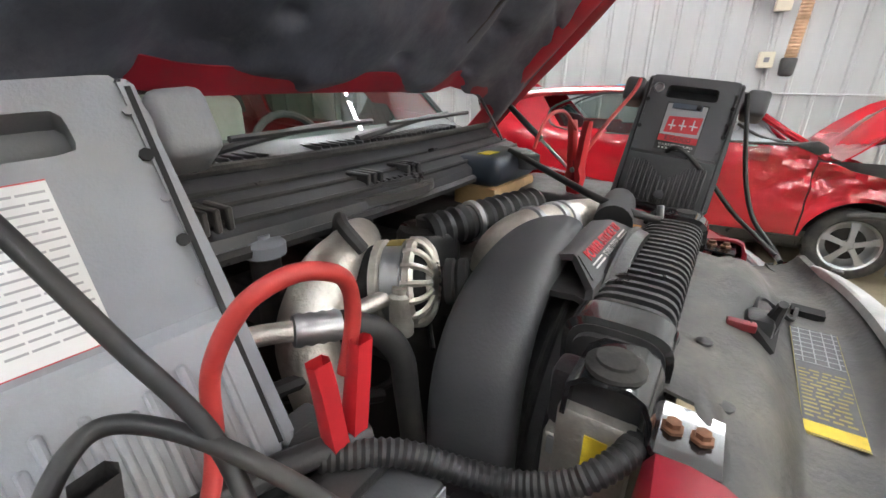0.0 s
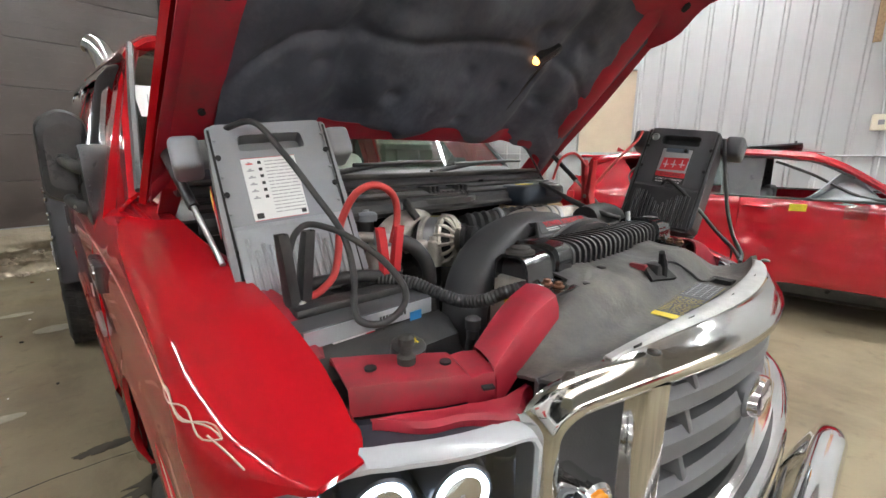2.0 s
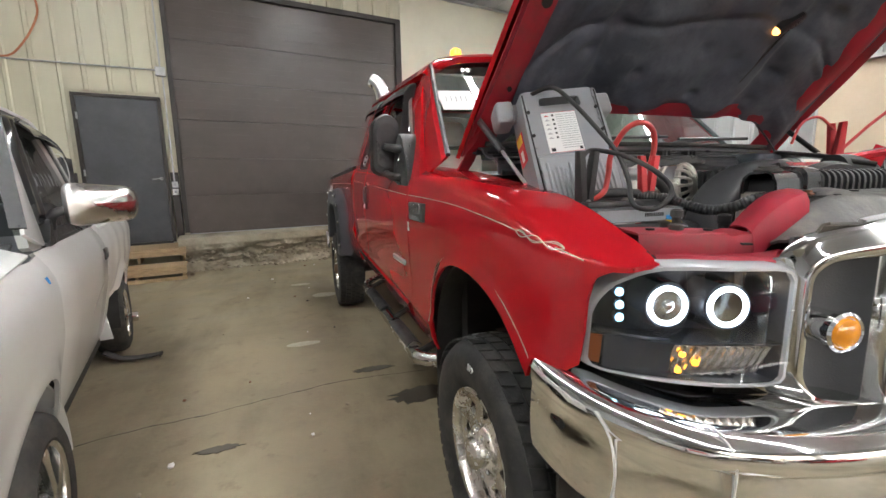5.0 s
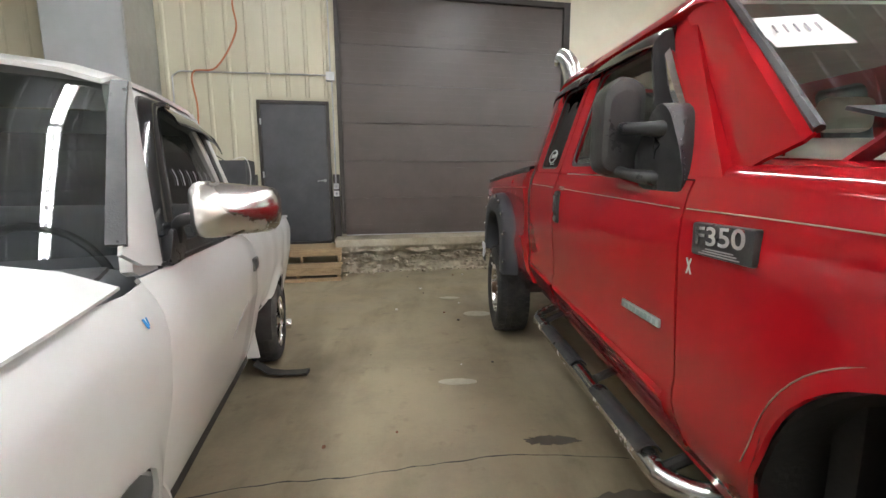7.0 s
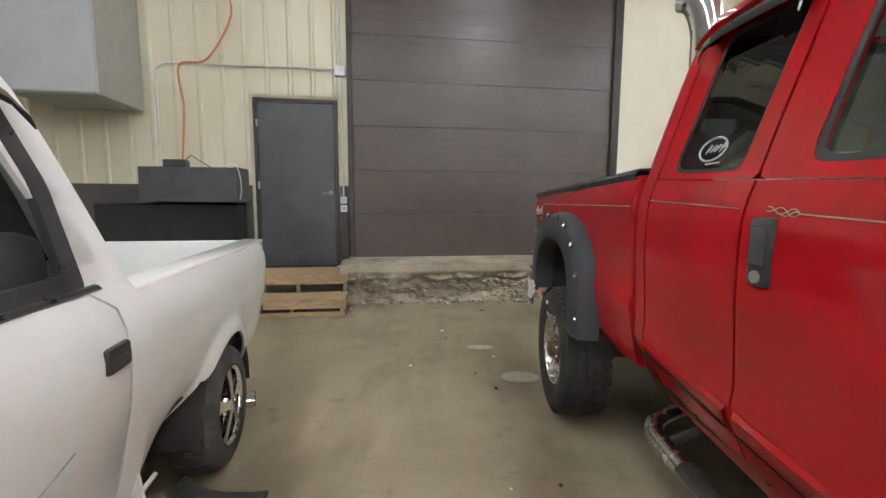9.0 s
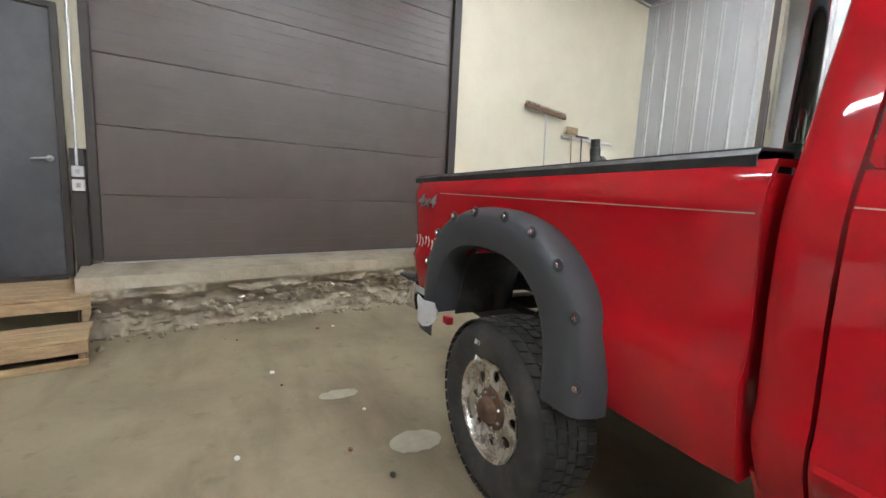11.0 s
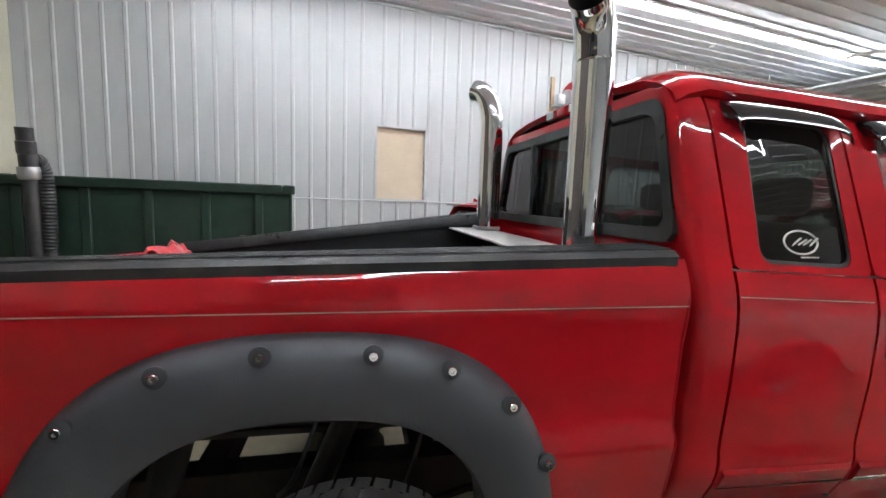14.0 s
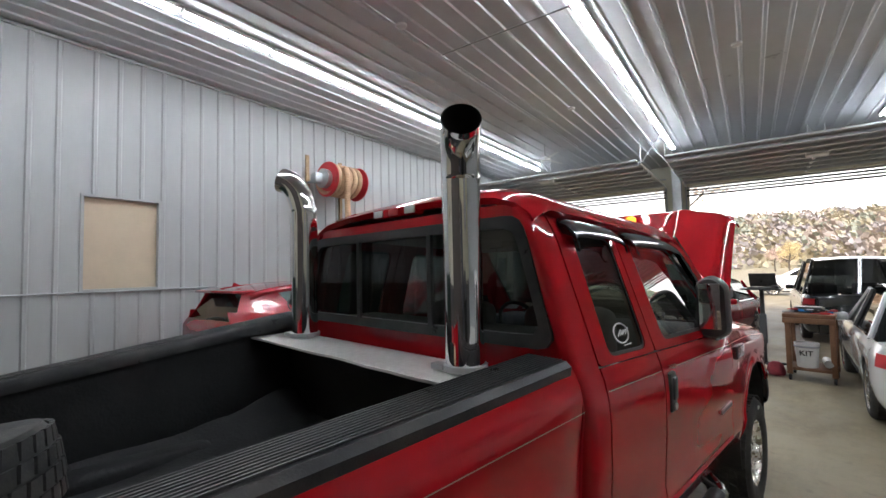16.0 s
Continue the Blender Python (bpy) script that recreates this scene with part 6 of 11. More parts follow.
for s in (1, -1):
    X = lambda x: flip(x, s)
    # inner fender apron
    rows = [[Vector((X(x), y, z + rake(y) - 0.07 * max(0.0, (1.66 - y) / 0.2) ** 1.5 * (1 if z > 1.4 else 0))) for y in frange(1.47, 2.35, 12)] for x, z in ((0.16, 1.452), (0.20, 1.452), (0.225, 1.43), (0.235, 1.30), (0.30, 1.02))]
    part("inner_fender", sheet(rows, thick=0.01), RED_IN, truck)
    front = lambda x: lerp_table([(0.185, 1.352), (0.24, 1.318), (0.30, 1.283), (0.345, 1.262), (0.352, 1.254), (0.392, 1.232)], x)
    rear = lambda x: lerp_table([(0.185, 1.480), (0.24, 1.440), (0.30, 1.398), (0.36, 1.352), (0.42, 1.310)], x)
    xs = [0.185, 0.20, 0.24, 0.27, 0.30, 0.325, 0.343, 0.346, 0.352, 0.37, 0.39]
    rows = []
    for f, z in ((-0.02, 1.205), (-0.02, 1.222), (0.0, 1.246), (0.03, 1.2525), (0.12, 1.254), (0.5, 1.255), (0.9, 1.257), (0.97, 1.255), (1.0, 1.245), (1.0, 1.20)):
        rows.append([Vector((X(x + 0.028 * max(0.0, f)), front(x) + (rear(min(0.42, x + 0.028)) - front(x)) * f, z - 0.006 * (0.346 < x < 0.36) + 0.003 * math.exp(-((x - 0.25) / 0.012) ** 2))) for x in xs])
    part("core_support", sheet(rows, thick=0.006), RED_IN, truck, "dusty red front body support")
    rows = []
    for f, z in ((0.0, 1.206), (0.35, 1.203), (0.8, 1.205), (1.0, 1.200), (1.02, 1.182)):
        rows.append([Vector((X(x), front(min(x, 0.39)) - 0.014 - f * (0.028 + 0.010 * math.sin(x * 55) + 0.012 * math.sin(x * 23)), z + 0.010 * max(0.0, (x - 0.33) / 0.12))) for x in frange(0.205, 0.445, 26)])
    part("headlight_flange", sheet(rows, thick=0.004), RED_IN, truck)
    rows = []
    for f in frange(0, 1, 8):
        a, b_ = Vector((0.386, 1.238, 1.250)).lerp(Vector((0.576, 1.250, 1.322)), f), Vector((0.420, 1.312, 1.256)).lerp(Vector((0.588, 1.327, 1.328)), f)
        lift = 0.018 * math.sin(math.pi * f * 0.9)
        r = []
        for w, dz in ((-0.06, -0.06), (-0.03, -0.012), (0.06, 0.004), (0.25, 0.010), (0.6, 0.010), (0.94, 0.004), (1.03, -0.012), (1.06, -0.06)):
            p = a.lerp(b_, w) + Vector((0, 0, dz + lift))
            r.append(Vector((X(p.x), p.y, p.z)))
        rows.append(r)
    part("support_brace", sheet(rows, thick=0.005), RED_IN, truck, "slanted red brace beside the radiator")
    part("bump_stop", lathe([(0.016, 0), (0.016, 0.012), (0.010, 0.016), (0.010, 0.03), (0.014, 0.032), (0.014, 0.045), (0.008, 0.05)], (X(0.298), 1.355, 1.255), (0, 0, 1), 14), RUBBER, truck, "black rubber hood bump stop")
    for x, y in ((0.24, 1.375), (0.345, 1.31)):
        # dark disc and slab draw the holes' shade, nothing is cut
        part("hole", lathe([(0.010, 0), (0.010, 0.004), (0.006, 0.004)], (X(x), y, 1.2555), (0, 0, 1), 10), DARK, truck)
    part("square_hole", box(-0.010, 0.010, -0.002, 0.002, -0.009, 0.009), DARK, truck, m=plane_at((X(0.372), 1.2395, 1.232), (1 if s > 0 else -1, -0.5, 0), (0, 0.72 if s > 0 else -0.72, 0)) @ pose(0, 0, 0, 90, 0, 0))
part("bay_floor", box(0.25, 2 * XC - 0.25, 1.30, 2.35, 0.70, 0.74), UNDER, truck)
part("firewall", box(0.12, 2 * XC - 0.12, 2.20, 2.26, 0.70, 1.40), UNDER, truck)
for s in (1, -1):
    part("splash_wall", box(flip(0.02, s), flip(0.42, s), 1.40, 1.43, 0.70, 1.16), UNDER, truck)

# sight shield over the radiator
base = [(1.045, 1.288), (1.058, 1.284), (1.070, 1.270), (1.084, 1.259), (1.11, 1.254), (1.165, 1.257), (1.185, 1.270), (1.210, 1.298), (1.240, 1.317), (1.27, 1.324), (1.32, 1.333), (1.375, 1.338)]
edge_x = [(1.045, 0.425), (1.20, 0.432), (1.245, 0.448), (1.262, 0.52), (1.274, 0.62), (1.30, 0.70), (1.375, 0.70)]
rows = []
for y, z in [(y, z) for y, z in base[:8]] + [(1.225, 1.308), (1.240, 1.317), (1.252, 1.320), (1.262, 1.322), (1.274, 1.325), (1.30, 1.329), (1.34, 1.335), (1.375, 1.338)]:
    xl = lerp_table(edge_x, y)
    back = max(0.0, min(1.0, (y - 1.06) / 0.2))
    r = []
    for x in frange(xl, 2 * XC - xl, 64):
        e = abs(x - XC)
        yy = y + (gy(x) - 0.985) * (1 - back) * 0.5
        low = max(0.0, (e - 0.31) / 0.22)
        zz = z + (1.232 - z) * min(1.0, low) ** 1.3 * min(1.0, max(0.0, (y - 1.10) / 0.10))
        pad = 0.009 * (1 / (1 + math.exp(-(abs(e - 0.20) - 0.065) / -0.008))) if 1.20 < y < 1.36 else 0
        zz += pad + 0.003 * noise.noise((x * 9, y * 9, 0)) + 0.0015 * noise.noise((x * 31, y * 31, 3))
        r.append(Vector((x, yy, zz)))
    rows.append(r)
shield = part("radiator_cover", sheet(rows, thick=0.006), DUSTY_PL, truck, "dusty black plastic radiator cover with a service sticker")
# opening and slot are solid near-black pieces, shade in the colour
part("latch_opening", prism([(0.930, 1.212), (1.048, 1.192), (1.046, 1.246), (0.955, 1.258)], -0.012, 0.010, "z"), DARK, shield, m=Matrix.Translation((0, 0, 1.3045)) @ Matrix.Translation((0.99, 1.225, 0)) @ Matrix.Rotation(radians(40), 4, "X") @ Matrix.Translation((-0.99, -1.225, 0)))
part("latch_bracket", box(0.945, 0.962, 1.235, 1.275, 1.318, 1.332, 0.003), RED_IN, shield)
lt = part("hood_latch", box(0.965, 1.02, 1.21, 1.25, 1.29, 1.335, 0.010), BLACK_PL, shield)
part("latch_lever", tube([(1.005, 1.215, 1.30), (0.992, 1.212, 1.335), (0.972, 1.210, 1.366)], [0.013, 0.011, 0.007], 8), BLACK_PL, lt)
part("release_rod", tube([(1.02, 1.235, 1.325), (1.10, 1.225, 1.318), (1.14, 1.195, 1.29), (1.15, 1.165, 1.268), (1.22, 1.15, 1.264)], 0.004, 6), BLACK_PL, shield)
part("slot", prism([(1.205, 1.108), (1.238, 1.106), (1.242, 1.158), (1.209, 1.160)], 1.252, 1.266, "z"), DARK, shield)
for x, y, z in ((0.56, 1.06, 1.292), (0.78, 1.045, 1.30), (1.0, 1.04, 1.304), (1.22, 1.05, 1.302), (1.40, 1.075, 1.297), (0.85, 1.30, 1.331), (1.15, 1.31, 1.333), (0.72, 1.27, 1.325)):
    part("push_pin", lathe([(0.011, 0), (0.011, 0.004), (0.006, 0.006)], (x, y, z), (0, 0, 1), 12), BLACK_PL, shield)
# service sticker
DULL_YELLOW = material("faded_yellow_label", (0.34, 0.27, 0.07), 0.5, 0, var=0.35, scale=30)
sk_m = plane_at((0.978, 1.137, 1.2615), (-1, 0.01, -0.03), (0, -1, 0.02))
st = part("sticker", box(-0.150, 0.150, -0.033, 0.033, 0, 0.0012), DULL_YELLOW, shield, "creased yellow and black service sticker", m=sk_m, smooth=False)
part("sticker_base", box(-0.150, 0.122, -0.032, 0.032, 0.0012, 0.0016), DARK_GREY, st, m=sk_m, smooth=False)
rg = random.Random(3)
for k in range(13):
    u = -0.01 + 0.0098 * k
    v = -0.029
    while v < 0.024:
        w = rg.uniform(0.006, 0.018)
        part("print_line", box(u, u + 0.0036, v, min(v + w, 0.030), 0.0016, 0.002), DULL_YELLOW, st, m=sk_m, smooth=False)
        v += w + 0.004
for k in range(8):
    u = -0.145 + 0.016 * k
    part("print_rule", box(u, u + 0.002, -0.031, 0.031, 0.0016, 0.002), GREY_INK, st, m=sk_m, smooth=False)
for v in (-0.022, -0.006, 0.010, 0.024):
    part("print_rule", box(-0.148, -0.03, v, v + 0.0015, 0.0021, 0.0025), GREY_INK, st, m=sk_m, smooth=False)
part("yellow_band", box(0.122, 0.146, -0.032, 0.032, 0.0012, 0.0018), YELLOW_LBL, st, m=sk_m, smooth=False)

# ---- engine bay ----
BLUE_LBL = material("blue_label", (0.03, 0.22, 0.52), 0.4)
GLOSS_BLACK = material("gloss_black_steel", (0.015, 0.015, 0.016), 0.15, 0, coat=1.0)
RUST = material("rusty_steel", (0.17, 0.075, 0.04), 0.75, 0.3, var=0.3, scale=20)
# charge-air cooler tank with ribs across the radiator
cx0, cx1, cy, cz = 0.69, 1.33, 1.395, 1.358
rows = []
for x in frange(cx0, cx1, 4):
    rows.append([Vector((x, cy + 0.05 * math.copysign(abs(math.cos(a)) ** 0.6, math.cos(a)), cz - 0.01 + 0.035 * math.copysign(abs(math.sin(a)) ** 0.6, math.sin(a)))) for a in frange(0, 2 * math.pi - 0.3, 20)])
tb = sheet(rows, close=True)
for r in (rows[0], rows[-1]):
    tb.faces.new([tb.verts.new(p) for p in r])
tank = part("radiator_tank", tb, BLACK_PL, truck, "black ribbed radiator end tank")
for k in range(24):
    x = cx0 + 0.018 + k * 0.0262
    part("rib", sheet([[Vector((x + w, cy + (0.05 + d) * math.copysign(abs(math.cos(a)) ** 0.6, math.cos(a)), cz - 0.01 + (0.035 + d) * math.copysign(abs(math.sin(a)) ** 0.6, math.sin(a)))) for a in frange(-0.2, math.pi + 0.2, 14)] for w, d in ((-0.006, 0.0), (-0.005, 0.009), (0.005, 0.009), (0.006, 0.0))]), BLACK_PL, tank)
for x0, x1 in ((0.705, 0.765), (1.265, 1.325)):
    strap = part("tank_strap", sheet([[Vector((x, cy + (0.05 + d) * math.copysign(abs(math.cos(a)) ** 0.55, math.cos(a)), cz - 0.01 + (0.035 + d) * math.copysign(abs(math.sin(a)) ** 0.55, math.sin(a)))) for a in frange(-0.35, math.pi + 0.35, 18)] for x, d in ((x0, 0.008), (x0 + 0.004, 0.017), (x1 - 0.004, 0.017), (x1, 0.008))], thick=0.004), GLOSS_BLACK, truck, "glossy black hold-down strap")
for x in (0.655, 1.36):
    part("tank_end", box(x - 0.035, x + 0.012, cy - 0.052, cy + 0.052, cz - 0.07, cz + 0.012, 0.012, 2), BLACK_PL, truck)
    part("side_tank", box(x - 0.045, x + 0.01, cy - 0.045, cy + 0.05, 1.0, cz - 0.07, 0.01, 2), ALU, truck, "grimy crimped aluminium tank side")
    for q in range(5):
        part("crimp_tab", box(x - 0.048 , x - 0.043, cy - 0.04 + 0.018 * q, cy - 0.03 + 0.018 * q, cz - 0.10, cz - 0.075, 0.002), STEEL, truck)
for x0, x1 in ((0.600, 0.690), (1.290, 1.375)):
    bracket = part("radiator_bracket", sheet([[Vector((x, y, z)) for y, z in ((1.425, 1.33), (1.422, 1.372), (1.405, 1.386), (1.36, 1.389), (1.343, 1.380), (1.334, 1.36), (1.332, 1.336), (1.328, 1.330), (1.268, 1.327))] for x in frange(x0, x1, 3)], thick=0.006), GLOSS_BLACK, truck, "glossy black radiator hold-down bracket")
    part("rubber_mount", lathe([(0.032, 0), (0.032, 0.006), (0.022, 0.010), (0.022, 0.014), (0.012, 0.016)], ((x0 + x1) / 2 - 0.012, 1.380, 1.387), (0, 0, 1), 18), RUBBER, bracket)
    for y in (1.288, 1.316):
        part("bolt", lathe([(0.012, 0), (0.012, 0.004), (0.008, 0.005), (0.008, 0.011)], ((x0 + x1) / 2, y, 1.329), (0, 0, 1), 6), RUST, bracket)

part("radiator", box(0.64, 2 * XC - 0.60, 1.345, 1.42, 0.75, 1.345), UNDER, truck)
part("radiator_end", box(0.605, 0.66, 1.345, 1.43, 0.80, 1.335, 0.008), ALU, truck, "grimy aluminium radiator side")
part("tag", box(0.6035, 0.6045, 1.37, 1.395, 1.26, 1.31), YELLOW_LBL, truck)
# fan shroud: ring and cover
sc = (1.02, 1.455, 1.035)
part("fan_shroud", lathe([(0.372, -0.03), (0.378, -0.01), (0.370, 0.005), (0.352, 0.018), (0.350, 0.036), (0.358, 0.040), (0.358, 0.048), (0.344, 0.054), (0.335, 0.085), (0.318, 0.095), (0.31, 0.0)], sc, (0, 1, 0), 56), BLACK_PL, truck, "large black fan shroud")
for r, d in ((0.360, 0.044), (0.340, 0.078), (0.377, -0.004)):
    part("shroud_bead", tube([(sc[0] + r * math.cos(a), sc[1] + d, sc[2] + r * math.sin(a)) for a in frange(0.2, math.pi + 0.5, 40)], 0.006, 6, smooth=0), BLACK_PL, truck)
part("shroud_cover", sheet([[Vector((x, y, z)) for x in frange(0.80, 1.36, 10)] for y, z in ((1.44, 1.345), (1.45, 1.368), (1.475, 1.376), (1.53, 1.372), (1.56, 1.35))], thick=0.01), BLACK_PL, truck)
# near-black disc filling the shroud
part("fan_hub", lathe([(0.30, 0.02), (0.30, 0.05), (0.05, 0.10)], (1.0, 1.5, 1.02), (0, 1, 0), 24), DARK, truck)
# air intake: wide flat matt-black horn
INTAKE = material("matt_black_plastic", (0.060, 0.060, 0.063), 0.5, 0.0, var=0.15, scale=5, bump=0.06, bump_scale=200)
path = smooth_path([(1.06, 1.585, 1.382), (0.97, 1.585, 1.392), (0.88, 1.583, 1.388), (0.78, 1.578, 1.362), (0.70, 1.57, 1.31), (0.655, 1.562, 1.235), (0.638, 1.555, 1.13), (0.64, 1.55, 1.00)], 6)
wid = [0.045, 0.056, 0.062, 0.066, 0.070, 0.072, 0.072, 0.068]
rows = []
for i, p in enumerate(path):
    d = (path[min(i + 1, len(path) - 1)] - path[max(0, i - 1)]).normalized()
    a_ = Vector((0.10, 1, 0.0)).normalized()
    a_ = (a_ - d * a_.dot(d)).normalized()
    n_ = d.cross(a_)
    k = i / 6
    w = wid[min(7, int(k))] * (1 - (k % 1)) + wid[min(7, int(k) + 1)] * (k % 1)
    rows.append([p + a_ * w * math.copysign(abs(math.cos(t)) ** 0.8, math.cos(t)) + n_ * 0.036 * math.copysign(abs(math.sin(t)) ** 0.7, math.sin(t)) for t in frange(0, 2 * math.pi * 27 / 28, 27)])
part("intake_duct", sheet(rows, close=True), INTAKE, truck, "wide matt-black air intake duct")
# nameplate
pq = part("nameplate", sheet([[Vector((x0 + (x1 - x0) * f, y, z)) for f in frange(0, 1, 6)] for x0, x1, y, z in ((0.79, 1.165, 1.447, 1.365), (0.808, 1.148, 1.452, 1.388), (0.812, 1.144, 1.456, 1.3905), (0.858, 1.098, 1.496, 1.4145), (0.862, 1.094, 1.502, 1.416), (0.866, 1.09, 1.535, 1.408), (0.85, 1.10, 1.56, 1.37))], thick=0.012), INTAKE, truck, "engine cover nameplate")
npm = plane_at((0.978, 1.477, 1.4045), (1, 0, 0), (0, 0.857, 0.515))
part("plate_face", prism([(-0.150, -0.021), (0.150, -0.021), (0.116, 0.020), (-0.116, 0.020)], -0.001, 0.001, "z"), DARK_GREY, pq, m=npm)
words("POWER STROKE V8", 0.026, RED_INK, npm @ Matrix.Translation((0, 0.008, 0.001)), pq, width=0.205, depth=0.001, shear=0.2, bold=0.0008)
words("TURBO DIESEL", 0.016, WHITE_LBL, npm @ Matrix.Translation((0.0, -0.011, 0.001)), pq, width=0.09, depth=0.0008)
for x0, x1 in ((-0.11, -0.055), (0.055, 0.11)):
    for v in (-0.007, -0.014):
        part("plate_line", box(x0, x1, v - 0.0015, v + 0.0015, 0.001, 0.0018), WHITE_LBL, pq, m=npm)
part("warning_sticker", box(1.165, 1.215, 1.455, 1.485, 1.366, 1.3675), material("orange_sticker", (0.62, 0.27, 0.06), 0.5), truck, "small orange and white sticker", m=pose(0, 0, 0.012))
# aluminium charge pipe, clamp and bellows
part("charge_pipe", tube([(0.955, 1.70, 1.30), (0.965, 1.69, 1.345), (1.00, 1.66, 1.378), (1.06, 1.625, 1.386), (1.15, 1.59, 1.385), (1.24, 1.565, 1.375)], [0.040, 0.042, 0.044, 0.045, 0.045, 0.044], 24), ALU, truck, "cast aluminium charge-air elbow")
for c_ in ((1.03, 1.642, 1.384), (1.085, 1.614, 1.386), (1.11, 1.604, 1.385)):
    part("hose_clamp", lathe([(0.047, -0.008), (0.050, -0.006), (0.050, 0.006), (0.047, 0.008)], c_, (1, -0.42, -0.03), 28), STEEL, truck)
part("bellows_hose", tube([(0.96, 1.86, 1.35), (1.06, 1.81, 1.362), (1.16, 1.77, 1.37), (1.27, 1.73, 1.372)], 0.043, 20, ribs=(0.07, 0.026)), HOSE, truck, "black ribbed rubber hose")
part("hose_clamp", lathe([(0.046, -0.008), (0.049, -0.006), (0.049, 0.006), (0.046, 0.008)], (1.07, 1.806, 1.363), (1, -0.42, 0.08), 28), STEEL, truck)
part("oil_filter_cap", lathe([(0.075, -0.06), (0.075, 0.0), (0.068, 0.012), (0.03, 0.016), (0.03, 0.035), (0.02, 0.038)], (0.985, 1.875, 1.345), (0, 0, 1), 20), BLACK_PL, truck)
# alternator
ac = Vector((0.752, 1.725, 1.348))
ad = Vector((0.42, -0.90, 0.10)).normalized()
aq = ad.to_track_quat("Z", "Y").to_matrix()
# core coloured near-black to give the shade between the aluminium fins
al = part("alternator", lathe([(0.02, -0.10), (0.06, -0.098), (0.066, -0.085), (0.068, -0.03), (0.060, 0.0), (0.045, 0.014), (0.01, 0.018)], ac, ad, 32), DARK, truck, "aluminium alternator with finned end bells")
part("stator_band", lathe([(0.070, -0.055), (0.073, -0.052), (0.073, -0.022), (0.070, -0.019)], ac, ad, 36), STEEL, al)
part("end_ring", lathe([(0.070, -0.018), (0.077, -0.015), (0.078, -0.004), (0.073, 0.002), (0.069, -0.004)], ac, ad, 36), ALU, al)
part("rear_ring", lathe([(0.068, -0.075), (0.075, -0.072), (0.075, -0.060), (0.069, -0.056)], ac, ad, 36), ALU, al)
part("hub_ring", lathe([(0.024, 0.026), (0.036, 0.024), (0.038, 0.016), (0.030, 0.012)], ac, ad, 28), ALU, al)
for k in range(16):
    t = 2 * math.pi * k / 16
    u_ = Vector((math.cos(t), math.sin(t), 0))
    part("cooling_fin", tube([ac + aq @ (u_ * r + Vector((0, 0, d))) for r, d in ((0.074, -0.018), (0.073, 0.002), (0.064, 0.014), (0.050, 0.021), (0.034, 0.024))], [0.0058, 0.006, 0.0055, 0.005, 0.0055], 6, smooth=3), ALU, al)
part("pulley", lathe([(0.040, 0.045), (0.040, 0.058), (0.034, 0.062), (0.040, 0.068), (0.040, 0.080), (0.016, 0.084)], ac, ad, 24), DARK, al)
part("rating_label", sheet([[ac + aq @ Vector((0.0745 * math.cos(a), 0.0745 * math.sin(a), d)) for a in frange(1.2, 1.75, 5)] for d in (-0.050, -0.024)], thick=0.0012), DULL_YELLOW, al)
part("bracket", tube([(0.61, 1.76, 1.335), (0.65, 1.745, 1.345), (0.69, 1.735, 1.345)], 0.014, 10), ALU, al)
part("bracket_boss", lathe([(0.02, 0), (0.02, 0.07), (0.014, 0.075), (0.014, 0.085)], (0.683, 1.715, 1.285), (0, 0, 1), 14), ALU, al)
part("terminal_wire", tube([(0.69, 1.80, 1.41), (0.67, 1.82, 1.45), (0.70, 1.86, 1.45), (0.73, 1.90, 1.40)], 0.012, 8), HOSE, truck)
# intake pipe and hoses on the near side
part("intercooler_pipe", tube([(0.80, 1.92, 1.37), (0.71, 1.855, 1.385), (0.625, 1.825, 1.372), (0.555, 1.79, 1.315), (0.545, 1.75, 1.22), (0.55, 1.72, 1.10), (0.55, 1.70, 0.95)], 0.046, 22), ALU, truck, "grimy bent aluminium intercooler pipe")
part("ac_line", tube([(0.22, 1.82, 1.37), (0.36, 1.77, 1.39), (0.438, 1.74, 1.395), (0.48, 1.715, 1.392)], 0.013, 12), ALU, truck)
part("crimp_fitting", tube([(0.48, 1.715, 1.392), (0.53, 1.69, 1.385)], 0.020, 14, smooth=0, ribs=(0.05, 0.012)), STEEL, truck)
part("ac_hose", tube([(0.53, 1.69, 1.385), (0.575, 1.67, 1.36), (0.605, 1.655, 1.31), (0.612, 1.65, 1.24), (0.62, 1.64, 1.10)], 0.019, 14), HOSE, truck, "thick black refrigerant hose")
part("coolant_hose", tube([(0.86, 1.98, 1.38), (0.80, 1.92, 1.36), (0.79, 1.88, 1.30), (0.80, 1.85, 1.20)], 0.016, 12), HOSE, truck)
part("coolant_hose", tube([(0.97, 2.03, 1.42), (0.90, 1.98, 1.40), (0.86, 1.95, 1.38), (0.86, 1.93, 1.28)], 0.013, 12), HOSE, truck)
part("filler_neck", tube([(0.608, 1.95, 1.20), (0.608, 1.95, 1.395)], 0.026, 16, smooth=0), BLACK_PL, truck)
part("filler_cap", lathe([(0.036, 0), (0.037, 0.02), (0.030, 0.026), (0.012, 0.028), (0.012, 0.034)], (0.608, 1.95, 1.395), (0, 0, 1), 18), GREY_PL, truck)
part("engine_block", box(0.56, 1.42, 1.80, 2.20, 0.80, 1.27, 0.03), UNDER, truck, "grimy engine block")
part("valve_cover", box(0.60, 0.86, 1.85, 2.18, 1.25, 1.33, 0.03), UNDER, truck)
part("valve_cover", box(1.12, 1.38, 1.85, 2.18, 1.25, 1.33, 0.03), UNDER, truck)
rg = random.Random(11)
